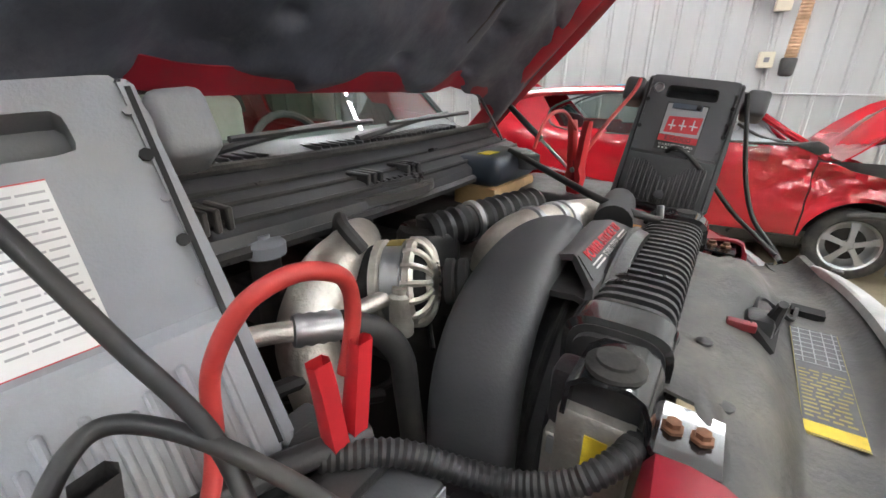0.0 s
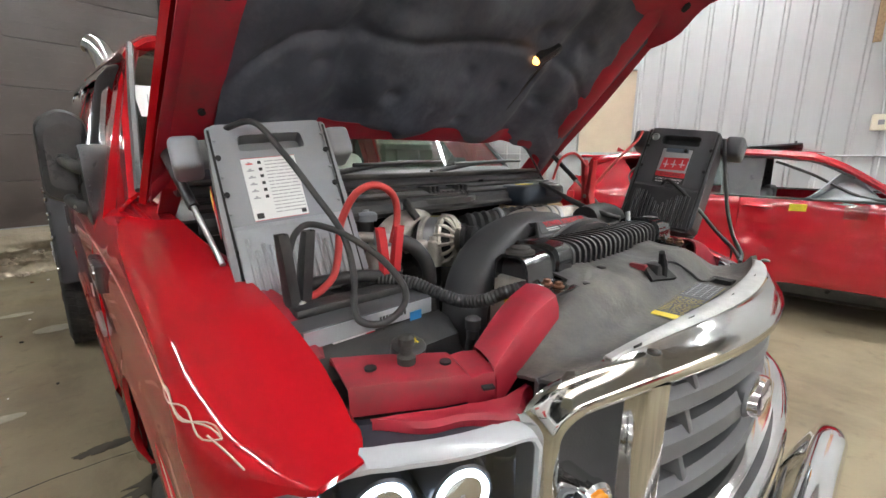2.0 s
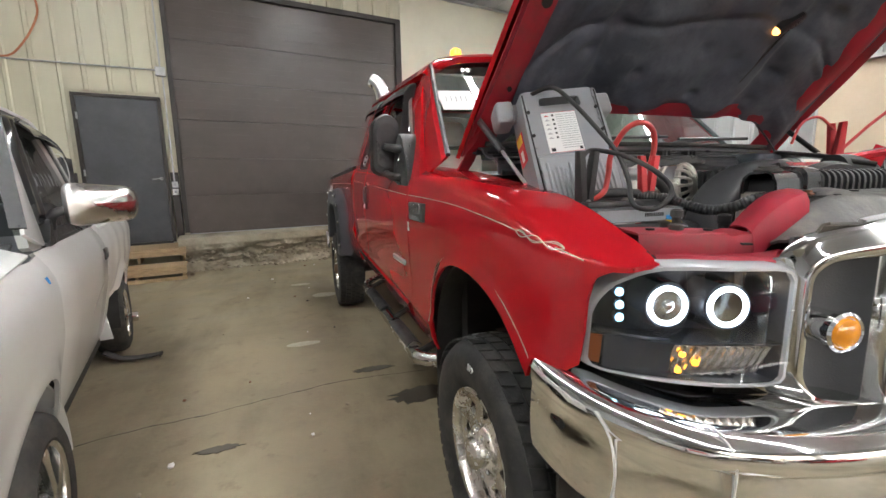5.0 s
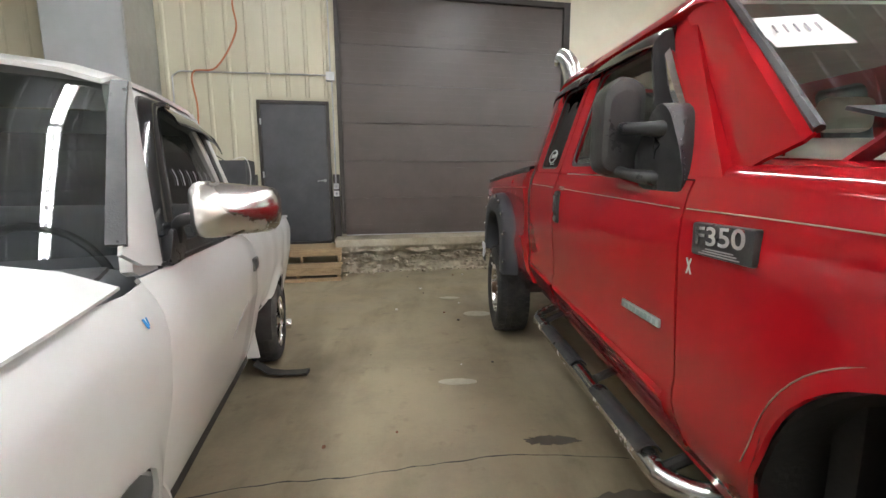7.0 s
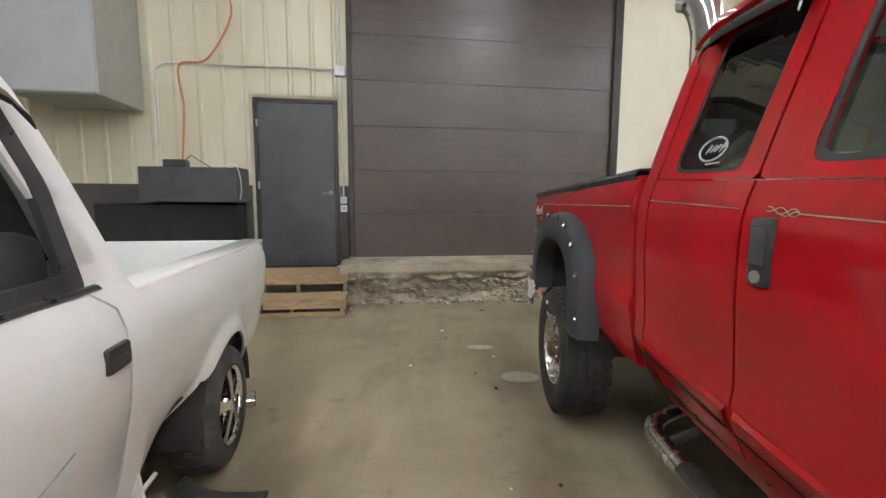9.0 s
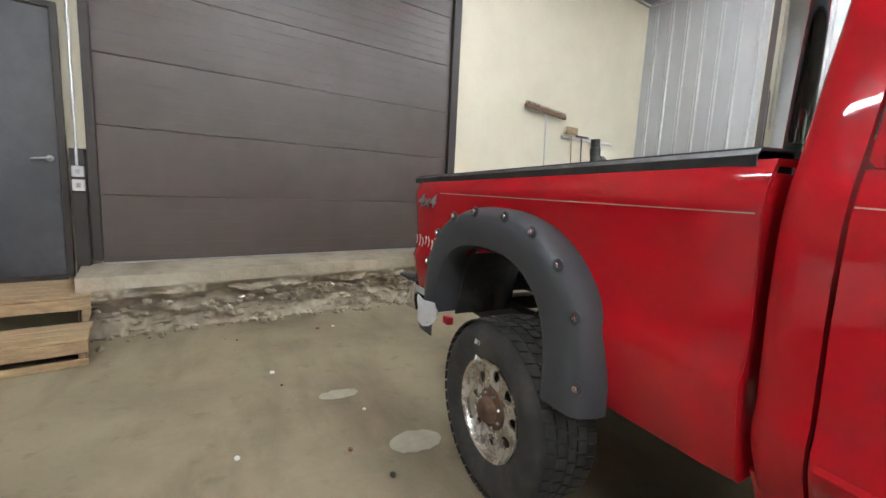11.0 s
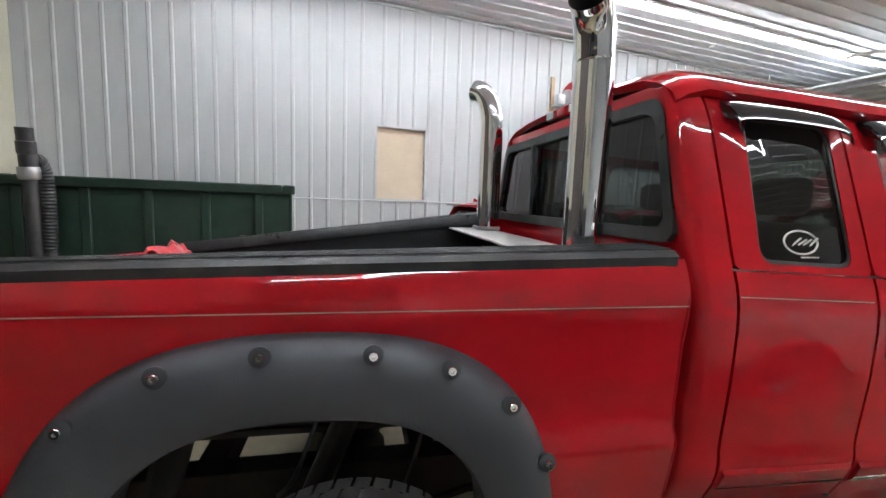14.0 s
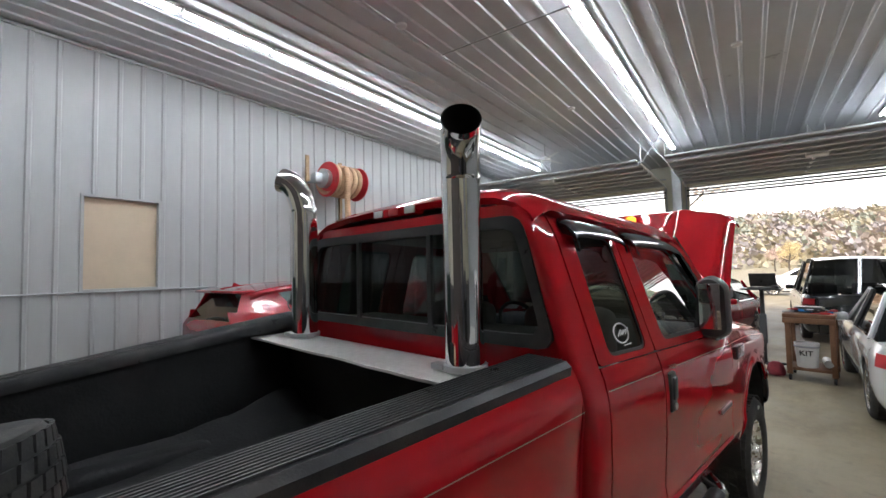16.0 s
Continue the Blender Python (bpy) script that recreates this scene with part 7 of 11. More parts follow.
for k in range(16):
    x = rg.uniform(0.35, 1.5)
    y = rg.uniform(1.65, 2.15)
    z = rg.uniform(1.08, 1.34)
    part("wiring", tube([(x, y, z), (x + rg.uniform(-0.1, 0.1), y + rg.uniform(-0.1, 0.1), z + rg.uniform(0, 0.06)), (x + rg.uniform(-0.2, 0.2), y + rg.uniform(-0.12, 0.12), z - rg.uniform(0, 0.08)), (x + rg.uniform(-0.3, 0.3), y + rg.uniform(-0.15, 0.15), z - rg.uniform(0.05, 0.2))], rg.choice((0.006, 0.008, 0.012)), 8), HOSE, truck)
for k in range(7):
    x = rg.uniform(0.45, 1.4)
    y = rg.uniform(1.75, 2.15)
    part("bracket_block", box(x, x + rg.uniform(0.04, 0.10), y, y + rg.uniform(0.04, 0.10), 1.20, rg.uniform(1.28, 1.36), 0.008), BLACK_PL, truck)
part("yellow_tag", box(0.36, 0.385, 1.83, 1.835, 1.33, 1.35), YELLOW_LBL, truck)
# degas bottle
TAN_PL = material("tan_translucent_plastic", (0.42, 0.30, 0.16), 0.4, 0, var=0.15, scale=8)
BLUE_PL = material("blue_grey_plastic", (0.055, 0.075, 0.105), 0.45, 0, var=0.15, scale=8, dirt=(0.14, 0.13, 0.11), dirt_amt=0.4, dirt_scale=6)
part("air_box", box(1.45, 1.78, 1.55, 1.95, 1.08, 1.36, 0.03, 3), BLACK_PL, truck)
part("upper_hose", tube([(1.12, 1.50, 1.40), (1.25, 1.52, 1.40), (1.42, 1.55, 1.37), (1.52, 1.60, 1.30)], 0.04, 16), HOSE, truck)

# cowl
rows = []
for y, z in ((1.955, 1.40), (1.96, 1.435), (2.0, 1.46), (2.06, 1.472), (2.08, 1.485), (2.10, 1.502), (2.14, 1.508), (2.15, 1.485), (2.22, 1.50), (2.32, 1.535)):
    rows.append([Vector((x, y - 0.07 * math.sin(math.pi * (x - 0.16) / (2 * XC - 0.32)) + 0.04, z + 0.006 * math.sin(math.pi * (x - 0.16) / (2 * XC - 0.32)))) for x in frange(0.16, 2 * XC - 0.16, 24)])
COWL_PL = material("greyed_cowl_plastic", (0.045, 0.047, 0.052), 0.42, 0.0, var=0.15, scale=7, rvar=0.1, bump=0.08, bump_scale=200, dirt=(0.12, 0.115, 0.105), dirt_amt=0.35, dirt_scale=5)
cowl = part("cowl", sheet(rows, thick=0.008), COWL_PL, truck, "black plastic cowl below the windshield")
for k in range(46):
    x = 0.30 + k * 0.03
    if 0.78 < x < 0.90:
        continue
    yy = 2.27 - 0.07 * math.sin(math.pi * (x - 0.16) / (2 * XC - 0.32)) + 0.03
    part("louvre", moved(box(-0.004, 0.004, -0.055, 0.055, -0.006, 0.006, 0.002, 1), Matrix.Translation((x, yy, 1.515)) @ pose(0, 0, 0, 4, 0, 24)), BLACK_PL, cowl)
part("seal", tube([(x, 2.115 - 0.07 * math.sin(math.pi * (x - 0.16) / (2 * XC - 0.32)) + 0.035, 1.518) for x in frange(0.18, 2 * XC - 0.18, 18)], 0.011, 8, smooth=1), RUBBER, cowl)
cw = lambda x: math.sin(math.pi * (x - 0.16) / (2 * XC - 0.32))
for yy, zz, rr in ((1.958, 1.405, 0.012), (1.985, 1.452, 0.006), (2.03, 1.468, 0.005), (2.075, 1.482, 0.006)):
    part("cowl_lip", tube([(x, yy - 0.07 * cw(x) + 0.036, zz + 0.006 * cw(x)) for x in frange(0.17, 2 * XC - 0.17, 24)], rr, 6, smooth=0), BLACK_PL, cowl)
part("cowl_tongue", prism(rounded([(0.66, 2.05), (0.80, 1.945), (0.96, 1.895), (1.06, 1.905), (1.11, 1.96), (1.12, 2.06)], 0.04), 1.428, 1.446, "z", 0.007), BLACK_PL, cowl)
dt = part("coolant_tank", box(1.30, 1.60, 1.86, 2.02, 1.385, 1.472, 0.03, 3), material("blue_black_plastic", (0.03, 0.04, 0.055), 0.4, var=0.15, scale=12), truck, "blue-black coolant tank with amber underside")
part("tank_base", box(1.30, 1.60, 1.862, 2.01, 1.31, 1.39, 0.02, 2), material("aged_amber_plastic", (0.42, 0.28, 0.13), 0.5, var=0.2, scale=15), dt)
part("cap", lathe([(0.034, -0.02), (0.036, 0.0), (0.036, 0.022), (0.030, 0.026), (0.002, 0.026)], (1.475, 1.845, 1.445), (0, 0, 1), 22), DARK_GREY, dt)
part("cap_label", lathe([(0.022, 0.0), (0.022, 0.002), (0.002, 0.0022)], (1.475, 1.845, 1.4712), (0, 0, 1), 18), WHITE_LBL, dt)
part("tank_mark", box(1.36, 1.43, 1.92, 1.96, 1.472, 1.474), YELLOW_LBL, dt)
vt = part("cowl_vent", prism(rounded([(0.86, 1.955), (1.06, 1.93), (1.09, 2.03), (0.84, 2.05)], 0.03), 1.444, 1.458, "z", 0.008), BLACK_PL, cowl)
for k in range(7):
    part("louvre", box(0.905 + k * 0.021, 0.914 + k * 0.021, 1.955, 2.02, 1.457, 1.466, 0.002), BLACK_PL, vt)
for x in (0.52, 0.88, 1.02):
    b = bmesh.new()
    for q in range(3):
        box(x + q * 0.02, x + q * 0.02 + 0.012, 1.96, 2.03, 1.445, 1.485, 0.003, 1, b)
    part("clip", b, BLACK_PL, cowl)
for x0, x1, xp in ((0.62, 1.08, 0.60), (1.12, 1.62, 1.10)):
    wp = part("wiper", tube([(xp, 2.20, 1.52), ((x0 + x1) / 2, 2.20, 1.555), (x1, 2.24, 1.565)], [0.012, 0.009, 0.006], 8), BLACK_PL, truck, "black windshield wiper")
    part("blade", tube([(x0 + 0.1, 2.19, 1.555), (x1 + 0.08, 2.20, 1.565)], 0.008, 6, smooth=0), BLACK_PL, wp)
# battery and its cover
bt = part("battery", box(0.185, 0.475, 1.50, 1.70, 1.10, 1.285, 0.01), BLACK_PL, truck, "black truck battery with white, red and blue labels")
part("battery_lid", box(0.18, 0.48, 1.495, 1.705, 1.262, 1.298, 0.008), DARK_GREY, bt)
part("vent_bar", box(0.20, 0.46, 1.55, 1.60, 1.296, 1.315, 0.006), BLACK_PL, bt)
for x in (0.26, 0.40):
    part("vent_cap", box(x - 0.05, x + 0.05, 1.61, 1.66, 1.296, 1.312, 0.005), BLACK_PL, bt)
fm = plane_at((0.33, 1.4935, 1.28), (1, 0, 0), (0, 0, 1))
part("label_strip", box(-0.145, 0.145, -0.018, 0.014, -0.001, 0.001), GREY_PL2, bt, m=fm)
part("label_white", box(-0.09, 0.0, -0.034, -0.020, -0.001, 0.0022), WHITE_LBL, bt, m=plane_at((0.33, 1.497, 1.28), (1, 0, 0), (0, 0, 1)))
part("label_red", box(-0.02, 0.0, -0.033, -0.021, 0.002, 0.0032), RED_INK, bt, m=plane_at((0.33, 1.497, 1.28), (1, 0, 0), (0, 0, 1)))
part("label_blue", box(0.085, 0.115, -0.030, -0.005, 0.001, 0.0032), BLUE_LBL, bt, m=plane_at((0.33, 1.4935, 1.28), (1, 0, 0), (0, 0, 1)))
bb = bmesh.new()
for k in range(9):
    box(0.01 + k * 0.0075, 0.015 + k * 0.0075, -0.006, 0.004, 0.001, 0.0016, bm=bb)
part("label_print", bb, BLACK_INK, bt, m=fm)
cv = part("battery_tray", sheet([[Vector((x, y, z)) for x in frange(0.17, 0.50, 6)] for y, z in ((1.50, 1.25), (1.47, 1.245), (1.44, 1.22), (1.42, 1.12), (1.42, 1.0))], thick=0.008), BLACK_PL, truck, "black plastic battery tray")
wc = part("washer_cap", lathe([(0.030, 0), (0.032, 0.006), (0.032, 0.026), (0.026, 0.031), (0.004, 0.032)], (0.333, 1.398, 1.238), (0, -0.2, 1), 20), BLACK_PL, truck, "black cap with a yellow symbol")
for q in range(5):
    part("symbol_bar", box(-0.014 + q * 0.006, -0.011 + q * 0.006, -0.012 + 0.003 * (q % 2), 0.012 - 0.004 * (q % 3), 0.0, 0.001), YELLOW_LBL, wc, m=plane_at((0.333, 1.3915, 1.2705), (1, 0, 0), (0, 1, 0.2)))
part("symbol_bar", box(-0.015, 0.015, -0.002, 0.003, 0.0, 0.0012), YELLOW_LBL, wc, m=plane_at((0.333, 1.3915, 1.2705), (1, 0, 0), (0, 1, 0.2)))
part("cable_cover", tube([(0.24, 1.66, 1.325), (0.36, 1.62, 1.335), (0.46, 1.58, 1.325)], 0.014, 10), BLACK_PL, truck)
part("loom_conduit", tube([(0.41, 1.60, 1.325), (0.463, 1.546, 1.318), (0.497, 1.49, 1.297), (0.522, 1.44, 1.287), (0.540, 1.395, 1.298), (0.562, 1.365, 1.316), (0.596, 1.348, 1.322), (0.62, 1.352, 1.318)], 0.014, 12, ribs=(0.08, 0.008)), HOSE, truck, "black corrugated wiring conduit")
part("dip_tube", tube([(0.485, 1.40, 1.05), (0.48, 1.385, 1.18), (0.478, 1.375, 1.245)], 0.010, 10), HOSE, truck)
part("service_cap", lathe([(0.013, 0), (0.013, 0.018), (0.016, 0.02), (0.016, 0.04), (0.010, 0.044)], (0.478, 1.372, 1.24), (0, 0, 1), 12), BLACK_PL, truck)
part("lower_hose", tube([(0.50, 1.58, 1.18), (0.54, 1.50, 1.16), (0.56, 1.44, 1.05)], 0.02, 12), HOSE, truck)
part("bleed_valve", tube([(1.265, 1.425, 1.375), (1.267, 1.431, 1.418)], 0.008, 8, smooth=0), STEEL, truck)
part("rod_end", lathe([(0.012, 0), (0.014, 0.01), (0.008, 0.018)], (0.175, 1.80, 1.25), (0, 0, 1), 10), BLACK_PL, truck)

# ---- portable jump boosters and their cables ----
def booster(m, body, face, label, front):
    """Local frame: x across, y up, z out of the face; origin at the foot's middle."""
    H, D = 0.395, 0.12
    e = new("jump_booster")
    e.matrix_basis = m
    tagged(e, label, "jump starter", "jump boosters")
    bpy.context.view_layer.update()

    def lp(name, bm, mat, parent=None, lab="", smooth=True):
        return part(name, bm, mat, parent or e, lab, smooth, m=m)

    # body with carry opening
    out = rounded([(-0.128, 0), (0.128, 0), (0.128, 0.18), (0.120, H), (-0.120, H), (-0.128, 0.18)], 0.016)
    hole = rounded([(-0.070, 0.330), (0.070, 0.330), (0.067, 0.368), (-0.067, 0.368)], 0.010)
    b = frame_between(out, hole, lambda x, y: (x, y, 0), (0, 0, -D), n=96)
    bd = lp("body", b, body)
    for sx in (-1, 1):
        lp("side_shell", prism(rounded([(sx * 0.122, 0.01), (sx * 0.136, 0.02), (sx * 0.133, 0.20), (sx * 0.126, H - 0.01), (sx * 0.114, H - 0.006)], 0.004), -D * 0.85, 0.006, "z", 0.004), body, bd)
        lp("handle_cap", box(sx * 0.168 - 0.030, sx * 0.168 + 0.030, 0.322, 0.398, -0.125, -0.035, 0.014, 3), body, bd)
    lp("handle_bar", tube([(-0.18, 0.365, -0.075), (0.18, 0.365, -0.075)], 0.032, 18, smooth=0), body, bd)
    rows = [[Vector((x, y, z)) for x in (-0.117, -0.108, 0.108, 0.117)] for y, z in ((0.006, 0.0), (0.010, 0.014), (0.10, 0.016), (0.155, 0.012), (0.166, 0.001))]
    lp("lower_panel", sheet(rows, thick=0.004), face, bd, "ribbed lower panel")
    for k in range(15):
        x = -0.098 + k * 0.014
        top = 0.135 - (0.05 * max(0, 1 - abs(x) / 0.06) if front else 0.028 * abs(math.sin(k * 1.3)))
        lp("rib", box(x - 0.0042, x + 0.0042, 0.014, top, 0.012, 0.0195, 0.0025, 1), face, bd)
    for sx in (-1, 1):
        lp("groove", box(sx * 0.1205 - 0.0025, sx * 0.1205 + 0.0025, 0.02, 0.38, 0.003, 0.0068), DARK, bd)
        for k in range(9):
            big = k in (2, 5, 7)
            lp("screw_boss", lathe([(0.006 if big else 0.004, 0), (0.006 if big else 0.004, 0.004), (0.003, 0.004)], (sx * 0.113, 0.03 + k * 0.041, 0.004), (0, 0, 1), 8), DARK if big else body, bd)
    return e, bd, lp


R1 = plane_at((0.278, 1.655, 1.308), (0.97, -0.20, 0.09), (-0.03, 0.445, 0.893))
b1, bd1, lp1 = booster(R1, GREY_PL, GREY_PL2, "grey portable jump booster with white instruction label, in the engine bay", False)
lb = lp1("label", box(-0.072, 0.040, 0.172, 0.312, 0.0, 0.0018), WHITE_LBL, bd1, "white instruction label", False)
rg = random.Random(5)
for k in range(16):
    y = 0.303 - k * 0.0078
    x = -0.026
    while x < 0.034:
        w = rg.uniform(0.008, 0.026)
        lp1("print_line", box(x, min(x + w, 0.037), y - 0.0010, y + 0.0010, 0.0018, 0.0022), GREY_INK, lb, smooth=False)
        x += w + 0.002
    if k % 2 == 0 and k < 12:
        lp1("print_icon", box(-0.040, -0.033, y - 0.005, y + 0.002, 0.0018, 0.0022), BLACK_INK, lb, smooth=False)
        lp1("print_icon", box(-0.064, -0.050, y - 0.005, y - 0.002, 0.0018, 0.0022), RED_INK if k == 0 else GREY_INK, lb, smooth=False)
        lp1("print_icon", box(-0.060, -0.055, y - 0.002, y + 0.001, 0.0018, 0.0022), GREY_INK, lb, smooth=False)
lp1("print_icon", box(-0.066, -0.052, 0.176, 0.188, 0.0018, 0.0022), BLACK_INK, lb, smooth=False)
lp1("print_icon", box(0.026, 0.036, 0.177, 0.187, 0.0018, 0.0022), BLACK_INK, lb, smooth=False)
for x0, x1, y0, y1 in ((-0.072, 0.040, 0.1715, 0.1725), (-0.072, 0.040, 0.3115, 0.3125)):
    lp1("label_edge", box(x0, x1, y0, y1, 0.0018, 0.0023), CLAMP_RED, lb, smooth=False)
sd = lp1("side_label", box(-0.1385, -0.1365, 0.17, 0.27, -0.085, -0.025), RED_INK, bd1, "red and yellow side sticker", False)
lp1("side_print", box(-0.1395, -0.1385, 0.235, 0.265, -0.08, -0.03), YELLOW_LBL, sd, smooth=False)
lp1("side_print", box(-0.1395, -0.1385, 0.18, 0.215, -0.065, -0.045), WHITE_LBL, sd, smooth=False)

R2 = plane_at((1.612, 1.481, 1.325), (0.05, -0.985, -0.10), (0.35, -0.11, 0.93))
b2, bd2, lp2 = booster(R2, DARK_GREY, BLACK_PL, "dark grey portable jump booster with red and black label", True)
l2 = lp2("label", box(-0.056, 0.056, 0.175, 0.318, 0.0, 0.0018), BLACK_INK, bd2, "red, black and white front label", False)
lp2("label_grey", box(-0.053, 0.053, 0.222, 0.314, 0.0018, 0.0020), GREY_INK, l2, smooth=False)
lp2("label_red", box(-0.053, 0.053, 0.202, 0.221, 0.0018, 0.0022), RED_INK, l2, smooth=False)
lp2("logo_block", prism([(-0.044, 0.228), (0.046, 0.232), (0.050, 0.282), (-0.040, 0.276)], 0.0020, 0.0028, "z"), CLAMP_RED, l2, smooth=False)
for x0, x1, y0, y1 in ((-0.036, -0.016, 0.238, 0.268), (-0.008, 0.012, 0.240, 0.270), (0.02, 0.042, 0.242, 0.272)):
    lp2("logo_bar", box(x0, x1, y0 + 0.010, y0 + 0.014, 0.0028, 0.0032), SILVER, l2, smooth=False)
    lp2("logo_bar", box(x0 + 0.008, x0 + 0.012, y0, y1, 0.0028, 0.0032), SILVER, l2, smooth=False)
words("ES6000", 0.018, BLACK_INK, R2 @ Matrix.Translation((0, 0.2115, 0.0022)), l2, width=0.070, depth=0.0004)
words("12 VOLT POWER SUPPLY", 0.009, WHITE_LBL, R2 @ Matrix.Translation((0, 0.192, 0.0018)), l2, width=0.095, depth=0.0004)
for x in frange(-0.045, 0.036, 8):
    lp2("print_line", box(x, x + 0.006, 0.180, 0.184, 0.0018, 0.0022), WHITE_LBL, l2, smooth=False)
out2 = R2.to_3x3() @ Vector((0, 0, 1))
def socket_at(name, prof, at, mat, n=20):
    return part(name, lathe(prof, R2 @ Vector(at), out2, n), mat, bd2)
socket_at("socket", [(0.011, 0), (0.015, 0.004), (0.012, 0.008), (0.009, 0.002)], (-0.092, 0.352, 0.010), STEEL)
lp2("gauge", box(-0.040, 0.040, 0.300, 0.316, 0.0018, 0.005), BLUE_PL, bd2)
socket_at("gauge_button", [(0.007, 0), (0.007, 0.006), (0.004, 0.008)], (0.030, 0.308, 0.004), DARK, 14)
socket_at("logo_disc", [(0.014, 0.0), (0.014, 0.004), (0.010, 0.005)], (0.0, 0.04, 0.018), DARK_GREY, 18)


def jaw_clamp(at, up, side, mat, label, size=1.0):
    """A battery clamp: two long handles, jaws and a pivot."""
    e = thing("battery_clamp", at, label, "clamp", "battery clamps")
    m = plane_at(at, side, up)
    for sg in (-1, 1):
        rows = []
        for y, x, w in ((-0.09, 0.010, 0.013), (-0.03, 0.022, 0.015), (0.0, 0.014, 0.017), (0.05, 0.020, 0.015), (0.12, 0.028, 0.013), (0.16, 0.034, 0.010)):
            rows.append([Vector((sg * (x + dx) * size, y * size, dz * size)) for dx, dz in ((-0.012, -w), (0.012, -w), (0.016, 0), (0.012, w), (-0.012, w), (-0.016, 0))])
        b = sheet(rows, close=True)
        part("grip", b, mat, e, m=m)
        part("jaw", box(sg * 0.004 * size - 0.006, sg * 0.004 * size + 0.006, -0.12 * size, -0.08 * size, -0.010, 0.010, 0.002), STEEL, e, m=m)
    part("pivot", lathe([(0.008, -0.018), (0.008, 0.018), (0.004, 0.020)], m @ Vector((0, -0.005, 0)), m.to_3x3() @ Vector((0, 0, 1)), 14), STEEL, e)
    return e


jaw_clamp((0.438, 1.592, 1.325), (0.14, -0.06, 1), (0.92, -0.10, 0), CLAMP_RED, "red plastic battery clamp gripping a post in the engine bay", 0.72)
jaw_clamp((0.224, 1.598, 1.318), (0.0, -0.05, 1), (1.0, 0.15, 0), BLACK_PL, "black battery clamp gripping the battery terminal", 0.84)
jaw_clamp((1.50, 1.70, 1.44), (-0.05, 0.0, 1), (0.4, 0.9, 0), CLAMP_RED, "red battery clamp on the far battery", 0.85)


def cable(pts, r, mat, label):
    return solo("booster_cable", tube(pts, r, 12, smooth=8), mat, label, "cable", "booster cables")


cable([(0.452, 1.60, 1.40), (0.465, 1.597, 1.455), (0.455, 1.59, 1.50), (0.425, 1.582, 1.525), (0.391, 1.587, 1.532), (0.362, 1.607, 1.51), (0.346, 1.637, 1.45), (0.338, 1.637, 1.39), (0.318, 1.625, 1.345), (0.28, 1.608, 1.325), (0.25, 1.60, 1.318)], 0.0080, CABLE_RED, "thick red booster cable looping over the engine bay")
cable([(0.19, 1.86, 1.640), (0.235, 1.787, 1.660), (0.262, 1.71, 1.60), (0.29, 1.63, 1.515), (0.312, 1.572, 1.444), (0.303, 1.52, 1.375), (0.278, 1.48, 1.325), (0.275, 1.455, 1.304), (0.305, 1.430, 1.300), (0.342, 1.420, 1.325), (0.352, 1.430, 1.36), (0.342, 1.49, 1.405), (0.315, 1.56, 1.44), (0.29, 1.61, 1.455), (0.265, 1.632, 1.457), (0.235, 1.62, 1.44), (0.212, 1.60, 1.405)], 0.0066, HOSE, "black booster cable hanging in a loop before the grey booster")
cable([(1.700, 1.50, 1.46), (1.66, 1.47, 1.500), (1.645, 1.43, 1.49), (1.66, 1.35, 1.41), (1.67, 1.28, 1.33), (1.63, 1.21, 1.28), (1.55, 1.17, 1.262)], 0.0065, HOSE, "black booster cable leaving the dark booster")
cable([(1.765, 1.318, 1.655), (1.755, 1.30, 1.56), (1.73, 1.27, 1.42), (1.69, 1.23, 1.32), (1.61, 1.18, 1.272), (1.52, 1.16, 1.258)], 0.0065, HOSE, "black booster cable hanging down the booster side")
cable([(1.72, 1.60, 1.69), (1.69, 1.61, 1.65), (1.60, 1.655, 1.56), (1.515, 1.69, 1.47)], 0.006, CABLE_RED, "red booster cable stretched to the far clamp")
cable([(1.49, 1.71, 1.55), (1.45, 1.74, 1.60), (1.40, 1.77, 1.58), (1.38, 1.79, 1.50)], 0.005, CABLE_RED, "thin red cable loop behind the clamp")
cable([(1.46, 1.90, 1.475), (1.38, 1.80, 1.465), (1.27, 1.67, 1.450), (1.18, 1.56, 1.438), (1.165, 1.48, 1.42), (1.19, 1.42, 1.405)], 0.0085, HOSE, "black cable lying across the engine bay")

# ---- other vehicles ----
def local(at, degrees):
    return Matrix.Translation(at) @ Matrix.Rotation(radians(degrees), 4, "Z")


